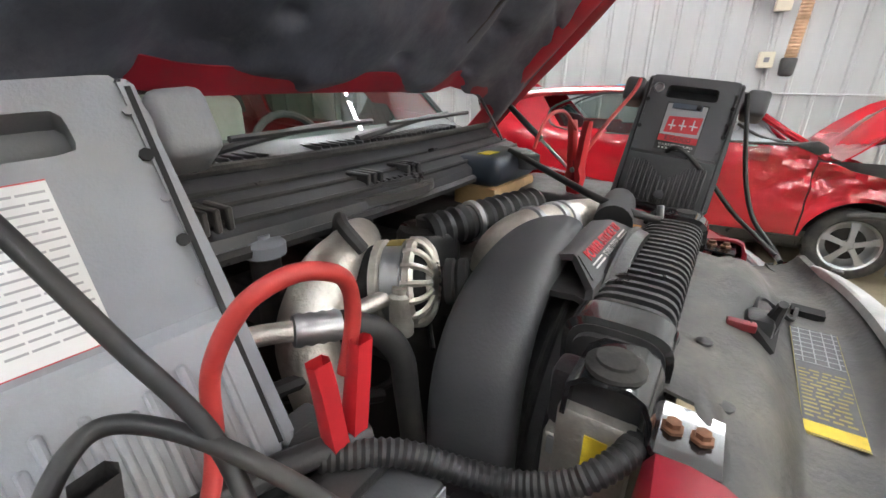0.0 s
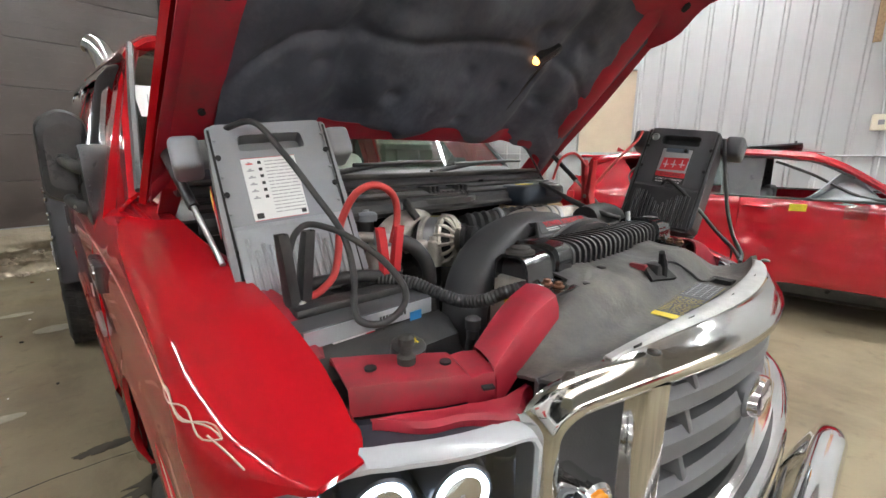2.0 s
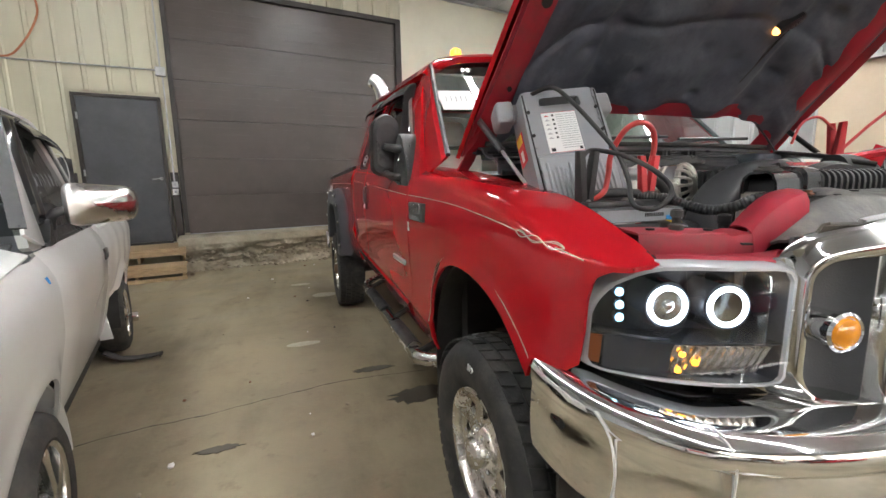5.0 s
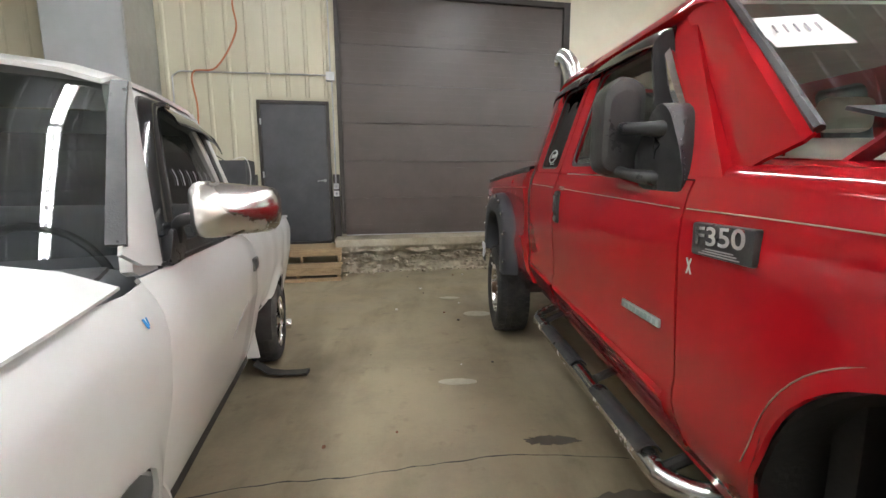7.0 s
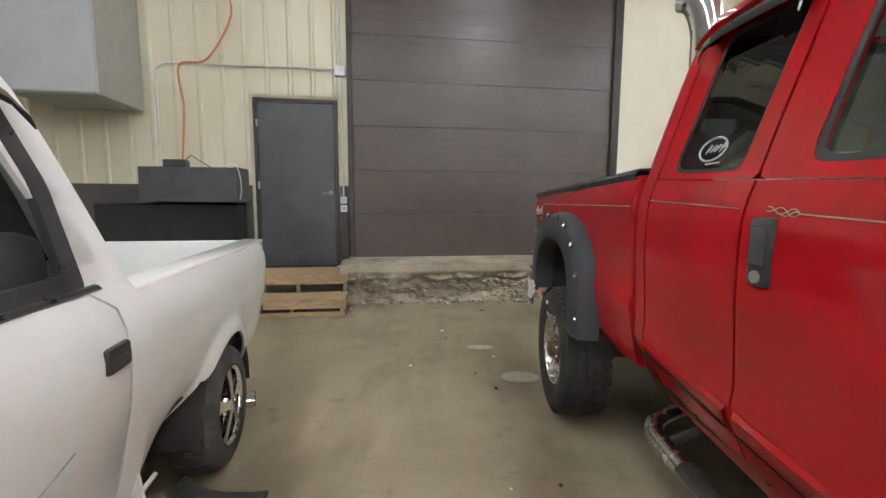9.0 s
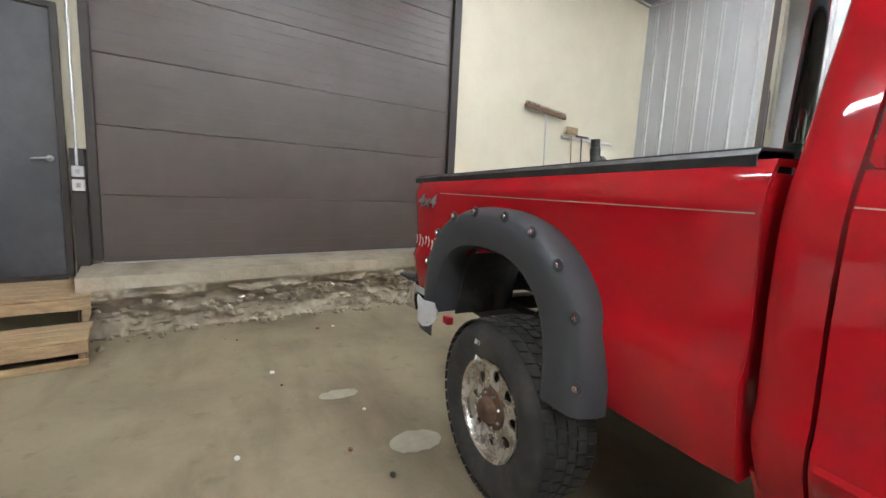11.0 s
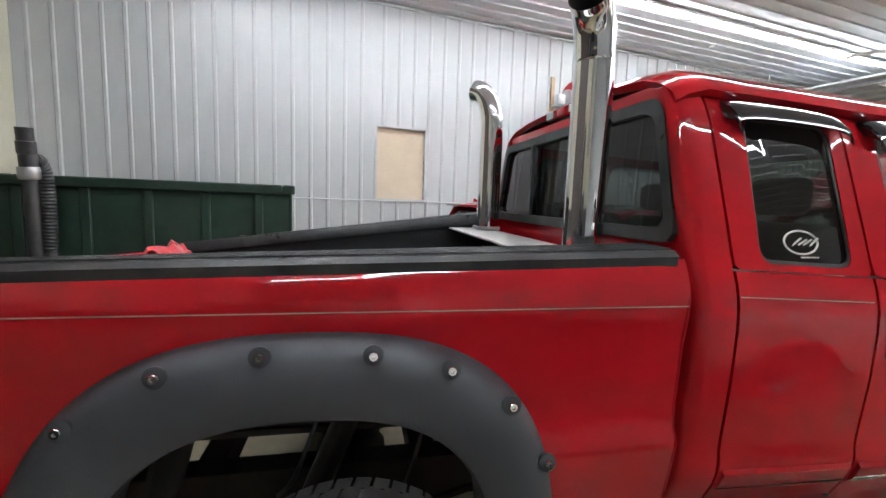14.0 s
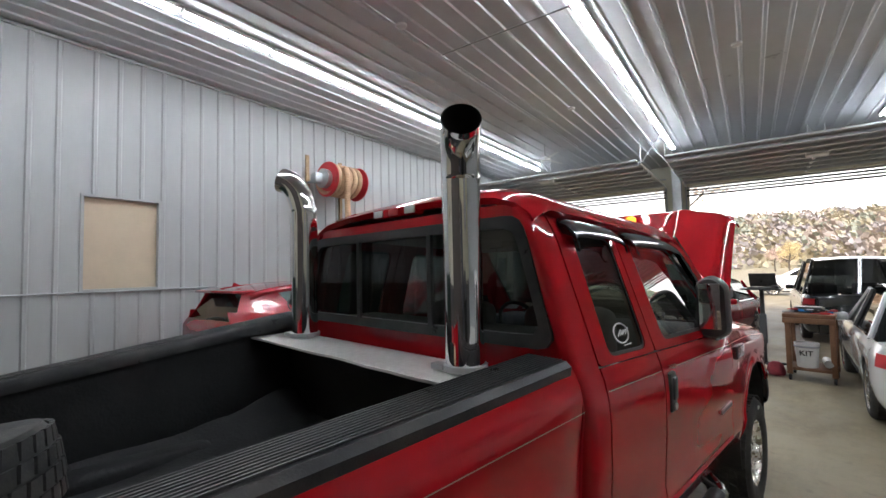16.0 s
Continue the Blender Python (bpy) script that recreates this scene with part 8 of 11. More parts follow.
def road_wheel(parent, at, out, R=0.31, W=0.20, r=0.20, spokes=5, rim_mat=CHROME_WORN):
    """A car wheel: at is the middle of the outer face, out points away from the car."""
    at, out = Vector(at), Vector(out).normalized()
    w = part("wheel", lathe([(r + 0.005, -0.02), (r + 0.02, 0.004), (R * 0.82, 0.010), (R * 0.95, -0.008), (R, -0.035), (R, -W + 0.035), (R * 0.95, -W + 0.01), (r + 0.01, -W)], at, out, 48, closed=True), RUBBER, parent)
    bb = bmesh.new()
    q = out.to_track_quat("Z", "Y").to_matrix()
    for k in range(40):
        for w0, w1, dt in ((-0.045, -0.08, 0), (-0.085, -0.12, 0.5), (-0.125, -0.16, 0.2)):
            a0 = 2 * math.pi * (k + dt) / 40
            vs = [bb.verts.new(at + q @ Vector((rr * math.cos(a), rr * math.sin(a), h))) for rr in (R - 0.004, R + 0.004) for h in (w0, w1) for a in (a0, a0 + 0.12)]
            for f in ((4, 5, 7, 6), (0, 1, 5, 4), (2, 6, 7, 3), (0, 4, 6, 2), (1, 3, 7, 5)):
                bb.faces.new([vs[i] for i in f])
    part("tread", bb, RUBBER, w, smooth=False)
    rim = part("rim", lathe([(r, -0.10), (r - 0.012, -0.03), (r - 0.006, -0.008), (r + 0.010, 0.002), (r + 0.010, -0.012), (r + 0.002, -0.10)], at, out, 40), rim_mat, w)
    for k in range(spokes):
        a = 2 * math.pi * k / spokes + 0.3
        m = Matrix.Translation(at) @ q.to_4x4() @ Matrix.Rotation(a, 4, "Z")
        rows = [[Vector((rr, s_ * wd, h)) for s_ in (-1, -0.5, 0.5, 1)] for rr, wd, h in ((0.03, 0.026, -0.012), (0.07, 0.022, -0.014), (r * 0.75, 0.026, -0.02), (r - 0.004, 0.038, -0.026))]
        part("spoke", sheet(rows, thick=0.018), rim_mat, rim, m=m)
    hub = part("hub", lathe([(0.055, -0.03), (0.05, -0.008), (0.03, 0.0), (0.004, 0.002)], at, out, 20), rim_mat, rim)
    for k in range(5):
        a = 2 * math.pi * k / 5
        part("lug_nut", lathe([(0.009, -0.02), (0.009, 0.0), (0.004, 0.004)], at + q @ Vector((0.052 * math.cos(a), 0.052 * math.sin(a), -0.01)), out, 6), STEEL, hub)
    part("brake_disc", lathe([(0.15, -0.12), (0.15, -0.10), (0.05, -0.08)], at, out, 24), UNDER, w)
    return w


def arched(ys, z_low, z_high, place, arch=None, n=16, thick=0.012):
    """Side panel between heights, with a wheel arch (y, z, radius) cut from its lower edge."""
    if arch:
        ay, az, ar = arch
        ys = sorted(set([y for y in ys if abs(y - ay) > ar] + [ay - ar * math.cos(math.pi * k / 20) for k in range(21)]))
        ys = [y for y in ys if min(abs(y - ay), 99) <= ar or True]
    rows = []
    for k in range(n + 1):
        r = []
        for y in ys:
            lo = z_low(y)
            if arch and abs(y - arch[0]) < arch[2]:
                lo = max(lo, arch[1] + math.sqrt(max(0, arch[2] ** 2 - (y - arch[0]) ** 2)))
            hi = z_high(y)
            r.append(place(y, lo + (hi - lo) * k / n))
        rows.append(r)
    return sheet(rows, thick=thick)


# --- white pickup parked beside ---
WM = local((-1.87, 4.86, 0), 11.7) @ Matrix.Diagonal((1.03, 1.03, 1.015, 1.0))
WW = 1.66
WX = [(0.26, 0.20), (0.32, 0.15), (0.40, 0.11), (0.50, 0.075), (0.66, 0.04), (0.80, 0.012), (0.96, 0.004), (1.02, 0.012), (1.08, 0.035), (1.13, 0.065), (1.60, 0.185), (1.68, 0.215), (1.72, 0.25)]


def wp(y, z, side=1, inset=0.0):
    x = -(lerp_table(WX, z) + inset)
    return WM @ Vector((x if side > 0 else -WW - x, y, z))


BRUSHED = material("dulled_chrome", (0.66, 0.65, 0.63), 0.27, 1.0, rvar=0.05, scale=3)
white = thing("pickup_truck", WM @ Vector((-0.8, -1.2, 0)), "old white compact pickup with chrome mirrors and dented bed side", "pickup truck")
WGLASS = glass_material("smoky_glass", (0.30, 0.33, 0.32))
for s in (1, -1):
    th = 0.015 * s
    dent = random.Random(2)

    def fend(y, z):
        p = wp(y, z, s, 0.16 * max(0, (-2.98 - y) / 0.48) ** 2 + 0.055 * max(0, (z - top(y) + 0.10) / 0.10) ** 2 * min(1, max(0, (-2.30 - y) / 0.2)))
        flare_ = 0.012 * math.exp(-((math.hypot(y + 2.53, z - 0.33) - 0.40) / 0.05) ** 2)
        return p + (WM.to_3x3() @ Vector((flare_ * s, 0, 0)))

    top = lambda y: lerp_table([(-3.46, 0.94), (-3.0, 1.06), (-2.6, 1.09), (-2.14, 1.115)], y)
    part("front_fender", arched(frange(-3.46, -2.14, 14), lambda y: 0.34 if y > -2.53 else 0.42, top, fend, (-2.53, 0.33, 0.385), thick=th), WHITE_PAINT, white)
    dr = part("door", sheet([[wp(y, z, s, 0.004 if y < -2.12 or y > -0.97 else 0) for y in (-2.13, -2.115, -1.8, -1.5, -1.2, -0.975, -0.96)] for z in frange(0.36, 1.125, 14)], thick=th), WHITE_PAINT, white)
    part("rocker_panel", sheet([[wp(y, z, s) for y in frange(-2.32, -0.55, 8)] for z in (0.27, 0.30, 0.33, 0.352)], thick=th), WHITE_PAINT, white)
    part("rocker_trim", sheet([[wp(y, z, s, -0.012) for y in frange(-2.3, -0.62, 8)] for z in (0.265, 0.28, 0.295)], thick=th), BLACK_PL, white)
    # window frame and glass
    outer = [(-2.15, 1.13), (-0.87, 1.13), (-0.83, 1.17), (-0.85, 1.40), (-0.89, 1.70), (-1.35, 1.715), (-1.66, 1.69)]
    inner = [(-1.95, 1.165), (-0.96, 1.165), (-0.91, 1.40), (-0.95, 1.635), (-1.35, 1.68), (-1.50, 1.66), (-1.57, 1.60), (-1.81, 1.34)]
    fr = frame_between(rounded(outer, 0.02), rounded(inner, 0.04), lambda y, z: wp(y, z, s), WM.to_3x3() @ Vector((-0.03 * s, 0, 0)), n=96)
    part("window_frame", fr, WHITE_PAINT, dr)
    fr = frame_between(rounded([(-1.99, 1.135), (-0.94, 1.135), (-0.89, 1.40), (-0.93, 1.655), (-1.35, 1.695), (-1.51, 1.68), (-1.60, 1.62), (-1.84, 1.34)], 0.03), rounded([(-1.80, 1.18), (-0.99, 1.18), (-0.945, 1.40), (-0.98, 1.62), (-1.34, 1.66), (-1.46, 1.625), (-1.70, 1.345)], 0.04), lambda y, z: wp(y, z, s, -0.006), WM.to_3x3() @ Vector((-0.02 * s, 0, 0)), n=96)
    part("window_seal", fr, BLACK_PL, dr)
    b = bmesh.new()
    b.faces.new([b.verts.new(wp(p.x, p.y, s, 0.014)) for p in rounded([(-1.90, 1.16), (-0.97, 1.16), (-0.92, 1.40), (-0.96, 1.635), (-1.34, 1.68), (-1.50, 1.63), (-1.76, 1.34)], 0.04)])
    gl = part("window_glass", b, WGLASS, dr)
    gl.visible_shadow = False
    part("vent_strip", sheet([[wp(p.x + w_, p.y - 0.05 * w_ - 0.35 * w_ * max(0.0, p.y - 1.6), s, -d) for w_, d in ((0.0, 0.006), (0.02, 0.022), (0.06, 0.032), (0.11, 0.026), (0.14, 0.010))] for p in smooth_path([(-1.93, 1.22, 0), (-1.83, 1.34, 0), (-1.70, 1.50, 0), (-1.585, 1.625, 0), (-1.50, 1.675, 0), (-1.40, 1.69, 0)], 4)], thick=th), SMOKE, dr, "glossy black wind deflector")
    rows = [[wp(y, z - dz, s, -of) for y, z in ((-1.40, 1.675), (-1.25, 1.68), (-1.08, 1.672), (-0.95, 1.645), (-0.91, 1.60))] for dz, of in ((0, 0), (0.02, 0.03), (0.05, 0.05), (0.075, 0.05))]
    part("window_visor", sheet(rows, thick=0.004), SMOKE, dr, "smoked black rain visor")
    part("belt_seal", tube([wp(-2.0, 1.135, s, -0.005), wp(-1.5, 1.135, s, -0.005), wp(-0.90, 1.135, s, -0.005)], 0.010, 6, smooth=0), BLACK_PL, dr)
    hm = WM @ Matrix.Translation((-0.006 if s > 0 else -WW + 0.006, -1.05, 0.957))
    hn = part("door_handle", box(-0.012, 0.012, -0.06, 0.06, -0.034, 0.034, 0.008), BLACK_PL, dr, "black flush pull handle", m=hm)
    part("pull", box(-0.002 if s > 0 else -0.016, 0.016 if s > 0 else 0.002, -0.045, 0.02, -0.022, 0.004, 0.004), DARK_GREY, hn, m=hm)
    # cab corner and bed
    part("cab_corner", sheet([[wp(y, z, s) for y in (-0.952, -0.85, -0.76, -0.73)] for z in frange(0.36, 1.135, 12)], thick=th), WHITE_PAINT, white)
    part("rear_pillar", sheet([[wp(y + (z - 1.13) * -0.22, z, s) for y in (-0.90, -0.80, -0.735)] for z in frange(1.12, 1.70, 8)], thick=th), WHITE_PAINT, white)

    def bedw(y, z):
        k = 0.05 * math.exp(-((y + 0.50) / 0.12) ** 2 - ((z - 0.45) / 0.14) ** 2) * (1 + noise.noise((y * 16, z * 16, 0)))
        k += 0.006 * noise.noise((y * 5, z * 5, 1)) + 0.10 * max(0, (y - 0.72) / 0.28) ** 2
        flare_ = 0.03 * math.exp(-((math.hypot(y, z - 0.33) - 0.37) / 0.05) ** 2)
        return wp(y, z, s, 0.02 + k - flare_)

    part("bed_side", arched(frange(-0.715, 1.0, 26), lambda y: (0.46 + 0.30 * max(0.0, y + 0.70) + 0.02 * noise.noise((y * 25, 0, 0))) if y < 0 else 0.42, lambda y: 1.085, bedw, (0.0, 0.33, 0.355), 18, th), WHITE_PAINT, white, "dented white bed side with a torn lower edge")
    part("bed_rail", box(-0.19, -0.055, -0.71, 0.86, 1.075, 1.10, 0.012) if s > 0 else box(-WW + 0.055, -WW + 0.19, -0.71, 0.86, 1.075, 1.10, 0.012), WHITE_PAINT, white, m=WM)
    part("bed_inner", box(-0.21, -0.19, -0.71, 0.95, 0.6, 1.08) if s > 0 else box(-WW + 0.19, -WW + 0.21, -0.71, 0.95, 0.6, 1.08), WHITE_PAINT, white, m=WM)
    part("tail_lamp", box(-0.18, -0.118, 0.92, 1.015, 0.74, 1.02, 0.02) if s > 0 else box(-WW + 0.118, -WW + 0.18, 0.92, 1.015, 0.74, 1.02, 0.02), CHROME_WORN, white, "clear tail lamp", m=WM)
    for yy in (-2.53, 0.0):
        road_wheel(white, WM @ Vector((-(0.055 if yy == 0 else 0.045) if s > 0 else -WW + 0.10, yy, 0.31)), WM.to_3x3() @ Vector((s, 0, 0)), 0.31, 0.21, 0.19, 5, CHROME if yy == 0 else CHROME_WORN)
        part("wheel_liner", sheet([[WM @ Vector((-x if s > 0 else -WW + x, yy - 0.38 * math.cos(t), 0.33 + 0.38 * math.sin(t))) for t in frange(-0.1, math.pi + 0.1, 18)] for x in (0.06, 0.40)], thick=0.01), WHITE_PAINT if yy < -1 else UNDER, white)
    # chrome mirror
    mb = part("mirror", prism(rounded([(-2.07, 1.125), (-1.93, 1.13), (-1.89, 1.215), (-2.00, 1.24)], 0.03), -0.085, -0.045, "x", 0.008) if s > 0 else prism(rounded([(-2.07, 1.125), (-1.93, 1.13), (-1.89, 1.215), (-2.00, 1.24)], 0.03), -WW + 0.045, -WW + 0.085, "x", 0.008), BLACK_PL, white, "square chrome door mirror", m=WM)
    cx = lambda x: x if s > 0 else -WW - x
    part("arm", tube([WM @ Vector((cx(-0.06), -1.96, 1.19)), WM @ Vector((cx(-0.045), -1.97, 1.245)), WM @ Vector((cx(-0.01), -1.98, 1.265)), WM @ Vector((cx(0.05), -1.95, 1.27))], 0.020, 10), BLACK_PL, mb)
    rows = []
    for y, k in ((-2.040, 0.06), (-2.036, 0.35), (-2.026, 0.62), (-2.010, 0.82), (-1.985, 0.95), (-1.955, 1.0), (-1.915, 0.99), (-1.90, 0.94)):
        o = rounded([(0.00, 1.195), (0.225, 1.205), (0.245, 1.27), (0.235, 1.36), (-0.005, 1.385)], 0.045)
        rows.append([WM @ Vector((cx(0.12 + (p.x - 0.12) * k), y + 0.62 * (0.09 + (p.x - 0.12) * k) - 0.02 * max(0.0, 1 - abs((p.y - 1.287) * k) / 0.09), 1.287 + (p.y - 1.287) * k)) for p in o])
    b = sheet(rows, close=True)
    for r in (0, -1):
        b.faces.new([b.verts.new(p) for p in rows[r]])
    part("mirror_head", b, BRUSHED, mb, "scuffed chrome mirror shell")
# dented door crease, marker writing, pen mark
part("scratch", tube([wp(-1.22, 0.80, 1, -0.001), wp(-1.34, 0.76, 1, -0.001), wp(-1.46, 0.70, 1, -0.001)], 0.0022, 5), GREY_INK, white, "scraped crease in the door")
for k in range(7):
    y = -1.50 + 0.075 * k
    part("marker_stroke", tube([wp(y, 1.37, 1, 0.010), wp(y + 0.02, 1.40 + 0.015 * (k % 2), 1, 0.010), wp(y + 0.012, 1.43, 1, 0.010)], 0.0018, 4, smooth=3), GREY_INK, white, "faint white marker stroke on the glass")
bb = bmesh.new()
tube([wp(-2.33, 1.045, 1, -0.003), wp(-2.325, 1.02, 1, -0.003)], 0.003, 5, bb, 0)
tube([wp(-2.31, 1.045, 1, -0.003), wp(-2.316, 1.025, 1, -0.003)], 0.002, 5, bb, 0)
part("pen_mark", bb, BLUE_LBL, white, "blue pen mark")
# hood, windshield, roof, cab back, tailgate, bumpers
rows = []
for y in frange(-3.46, -2.30, 12):
    zt = lerp_table([(-3.46, 0.95), (-3.40, 1.0), (-3.0, 1.07), (-2.6, 1.10), (-2.30, 1.125)], y)
    e = 0.16 * max(0, (-2.98 - y) / 0.48) ** 2
    rows.append([WM @ Vector((-(0.05 + e) - (WW - 0.10 - 2 * e) * j / 16, y, zt + 0.10 * math.sin(math.pi * j / 16) ** 0.5)) for j in range(17)])
part("hood", sheet(rows, thick=0.01), WHITE_PAINT, white)
part("cowl", sheet([[WM @ Vector((-0.10 - (WW - 0.20) * j / 10, y - 0.08 * math.sin(math.pi * j / 10), z)) for j in range(11)] for y, z in ((-2.31, 1.14), (-2.24, 1.145), (-2.18, 1.16))], thick=0.01), BLACK_PL, white)
rows = [[WM @ Vector((-(0.065 + 0.10 * f) - (WW - 0.13 - 0.20 * f) * j / 12, -2.15 + 0.455 * f - 0.10 * (1 - 0.5 * f) * math.sin(math.pi * j / 12), 1.195 + 0.475 * f + 0.03 * f * math.sin(math.pi * j / 12))) for j in range(13)] for f in frange(0, 1, 6)]
part("windshield", sheet(rows), WGLASS, white).visible_shadow = False
for s in (1, -1):
    cx = lambda x: -x if s > 0 else -WW + x
    part("windshield_seal", sheet([[WM @ Vector((cx(0.055 + 0.10 * f + w_), -2.165 + 0.455 * f, 1.205 + 0.46 * f + 0.012)) for w_ in (0.0, 0.045)] for f in frange(0, 1, 4)], thick=0.01), BLACK_PL, white)
    part("pillar", sheet([[WM @ Vector((cx(x), y, z)) for x, y, z in r] for r in (((0.06, -2.19, 1.20), (0.045, -2.14, 1.165), (0.055, -1.99, 1.135)), ((0.16, -1.72, 1.675), (0.165, -1.68, 1.69), (0.20, -1.58, 1.70)))], thick=0.012), WHITE_PAINT, white)
rows = []
for y, dz in ((-1.72, -0.03), (-1.64, 0.0), (-1.35, 0.012), (-1.0, 0.005), (-0.86, -0.025)):
    rows.append([WM @ Vector((-0.225 - (WW - 0.45) * j / 12, y, 1.70 + dz + 0.06 * math.sin(math.pi * j / 12) ** 0.6)) for j in range(13)])
part("roof", sheet(rows, thick=0.015), WHITE_PAINT, white)
part("cab_back", frame_between([(-0.05, 0.36), (-WW + 0.05, 0.36), (-WW + 0.23, 1.72), (-0.23, 1.72)], rounded([(-0.22, 1.16), (-WW + 0.22, 1.16), (-WW + 0.29, 1.62), (-0.29, 1.62)], 0.04), lambda x, z: WM @ Vector((x, -0.745 - max(0, z - 1.13) * 0.22, z)), WM.to_3x3() @ Vector((0, -0.02, 0)), n=80), WHITE_PAINT, white)
b = bmesh.new()
b.faces.new([b.verts.new(WM @ Vector((x, -0.75 - max(0, z - 1.13) * 0.22, z))) for x, z in ((-0.2, 1.15), (-WW + 0.2, 1.15), (-WW + 0.28, 1.63), (-0.28, 1.63))])
part("rear_window_glass", b, TINT, white).visible_shadow = False
part("bed_floor", box(-WW + 0.1, -0.1, -0.71, 0.97, 0.56, 0.60), UNDER, white, m=WM)
part("tailgate", box(-WW + 0.18, -0.18, 0.95, 1.0, 0.58, 1.08, 0.015), WHITE_PAINT, white, m=WM)
part("rear_bumper", box(-WW + 0.14, -0.14, 0.98, 1.07, 0.46, 0.58, 0.03, 3), BLACK_PL, white, m=WM)
part("front_bumper", box(-WW + 0.10, -0.10, -3.60, -3.45, 0.42, 0.60, 0.05, 3), CHROME_WORN, white, m=WM)
part("grille", box(-WW + 0.25, -0.25, -3.475, -3.44, 0.62, 0.86, 0.015), BLACK_PL, white, m=WM)
part("dashboard", box(-WW + 0.14, -0.14, -2.14, -1.92, 0.85, 1.13, 0.06, 3), GREY_PL2, white, m=WM)
part("seat", box(-WW + 0.2, -0.2, -1.40, -0.92, 0.55, 0.78, 0.06, 3), GREY_PL, white, m=WM)
part("seat_back", box(-WW + 0.2, -0.2, -0.94, -0.80, 0.7, 1.28, 0.05, 3), GREY_PL, white, m=WM)
part("steering_wheel", tube([WM @ Vector((-0.45 + 0.18 * math.cos(a), -1.83, 1.08 + 0.17 * math.sin(a))) for a in frange(0, 2 * math.pi, 20)], 0.014, 8, smooth=0), DARK_GREY, white)
part("cab_floor", box(-WW + 0.12, -0.12, -2.2, -0.75, 0.34, 0.42), UNDER, white, m=WM)
part("underbody", box(-WW + 0.3, -0.3, -3.3, 0.9, 0.22, 0.34), UNDER, white, m=WM)
part("axle", bar(WM @ Vector((-0.2, 0, 0.31)), WM @ Vector((-WW + 0.2, 0, 0.31)), 0.04), UNDER, white)
ex = WM @ Vector((-0.06, 0.27, 0.20))
part("tailpipe", tube([WM @ Vector((-0.55, 0.16, 0.26)), WM @ Vector((-0.25, 0.22, 0.22)), ex, ex + WM.to_3x3() @ Vector((0.05, 0.01, -0.004))], 0.045, 20, smooth=4, cap=False), CHROME, white, "polished side exhaust tip")
part("tailpipe_inside", tube([WM @ Vector((-0.25, 0.22, 0.22)), ex + WM.to_3x3() @ Vector((0.046, 0.01, -0.004))], 0.041, 20, smooth=0, cap=False), DARK, white)


def longer_cab(y, z):
    """Draws the cab forward over the belt line and closes the gap to the bed."""
    low = lerp_table([(-2.32, 0.0), (-2.14, -0.08), (-1.6, -0.06), (-1.05, 0.0), (-0.73, -0.13), (-0.70, -0.13), (-0.38, 0.0)], y)
    up = lerp_table([(-2.55, 0.0), (-2.2, -0.09), (-1.9, -0.10), (-0.96, -0.12), (-0.70, -0.14), (-0.5, 0.0)], y) + min(1, max(0, (z - 1.13) / 0.5)) * lerp_table([(-2.2, -0.12), (-1.5, -0.11), (-0.9, -0.08), (-0.6, 0.0)], y)
    k = min(1, max(0, (z - 1.09) / 0.05))
    return low + (up - low) * k


WI = WM.inverted()
for ob in white.children_recursive:
    if ob.type == "MESH" and not ob.name.startswith(("mirror", "arm", "wheel", "tyre", "rim", "hub", "spoke", "tread", "lug")):
        for v in ob.data.vertices:
            p = WI @ v.co
            p.y += longer_cab(p.y, p.z)
            v.co = WM @ p

hang = sheet([[Vector((x + 0.01 * noise.noise((x * 20, y * 20, 0)), y, z)) for x, z in ((-2.01, 0.10), (-1.91, 0.03), (-1.81, 0.018), (-1.68, 0.022), (-1.625, 0.03), (-1.62, 0.012))] for y in (4.48, 4.52, 4.57)], thick=0.006)
solo("torn_splash_shield", hang, RUBBER, "torn black plastic splash piece lying on the floor", "debris")

# --- crashed red car ---
SM = local((5.12, 1.43, 0), 7.0)
SW = 1.76
SX = [(0.26, 0.10), (0.34, 0.05), (0.42, 0.015), (0.60, 0.0), (0.80, 0.012), (1.00, 0.0), (1.12, 0.012), (1.20, 0.045), (1.24, 0.075), (1.60, 0.27), (1.64, 0.33)]


def crush(y, z):
    """Crumpled sheet metal, worst around the front wing and the middle seam."""
    k = 0.035 * math.exp(-((y + 0.75) / 0.35) ** 2 - ((z - 0.95) / 0.3) ** 2) + 0.02 * math.exp(-((y - 0.5) / 0.22) ** 2 - ((z - 0.95) / 0.25) ** 2) + 0.05 * max(0, min(1, (-0.95 - y) / 0.4))
    return 1.5 * k * (0.6 + 1.6 * noise.noise((y * 6, z * 7, 2.0)) + 0.9 * abs(noise.noise((y * 15, z * 17, 5.0)))) + 0.016 * noise.noise((y * 4, z * 5, 0)) + 0.007 * noise.noise((y * 12, z * 11, 3))


def sp(y, z, side=1, inset=0.0):
    x = lerp_table(SX, z) + inset + 0.20 * max(0, (y - 1.75) / 0.65) ** 2 + 0.22 * max(0, (-1.35 - y) / 0.6) ** 2
    if side > 0:
        x += crush(y, z)
    return SM @ Vector((x if side > 0 else SW - x, y, z))


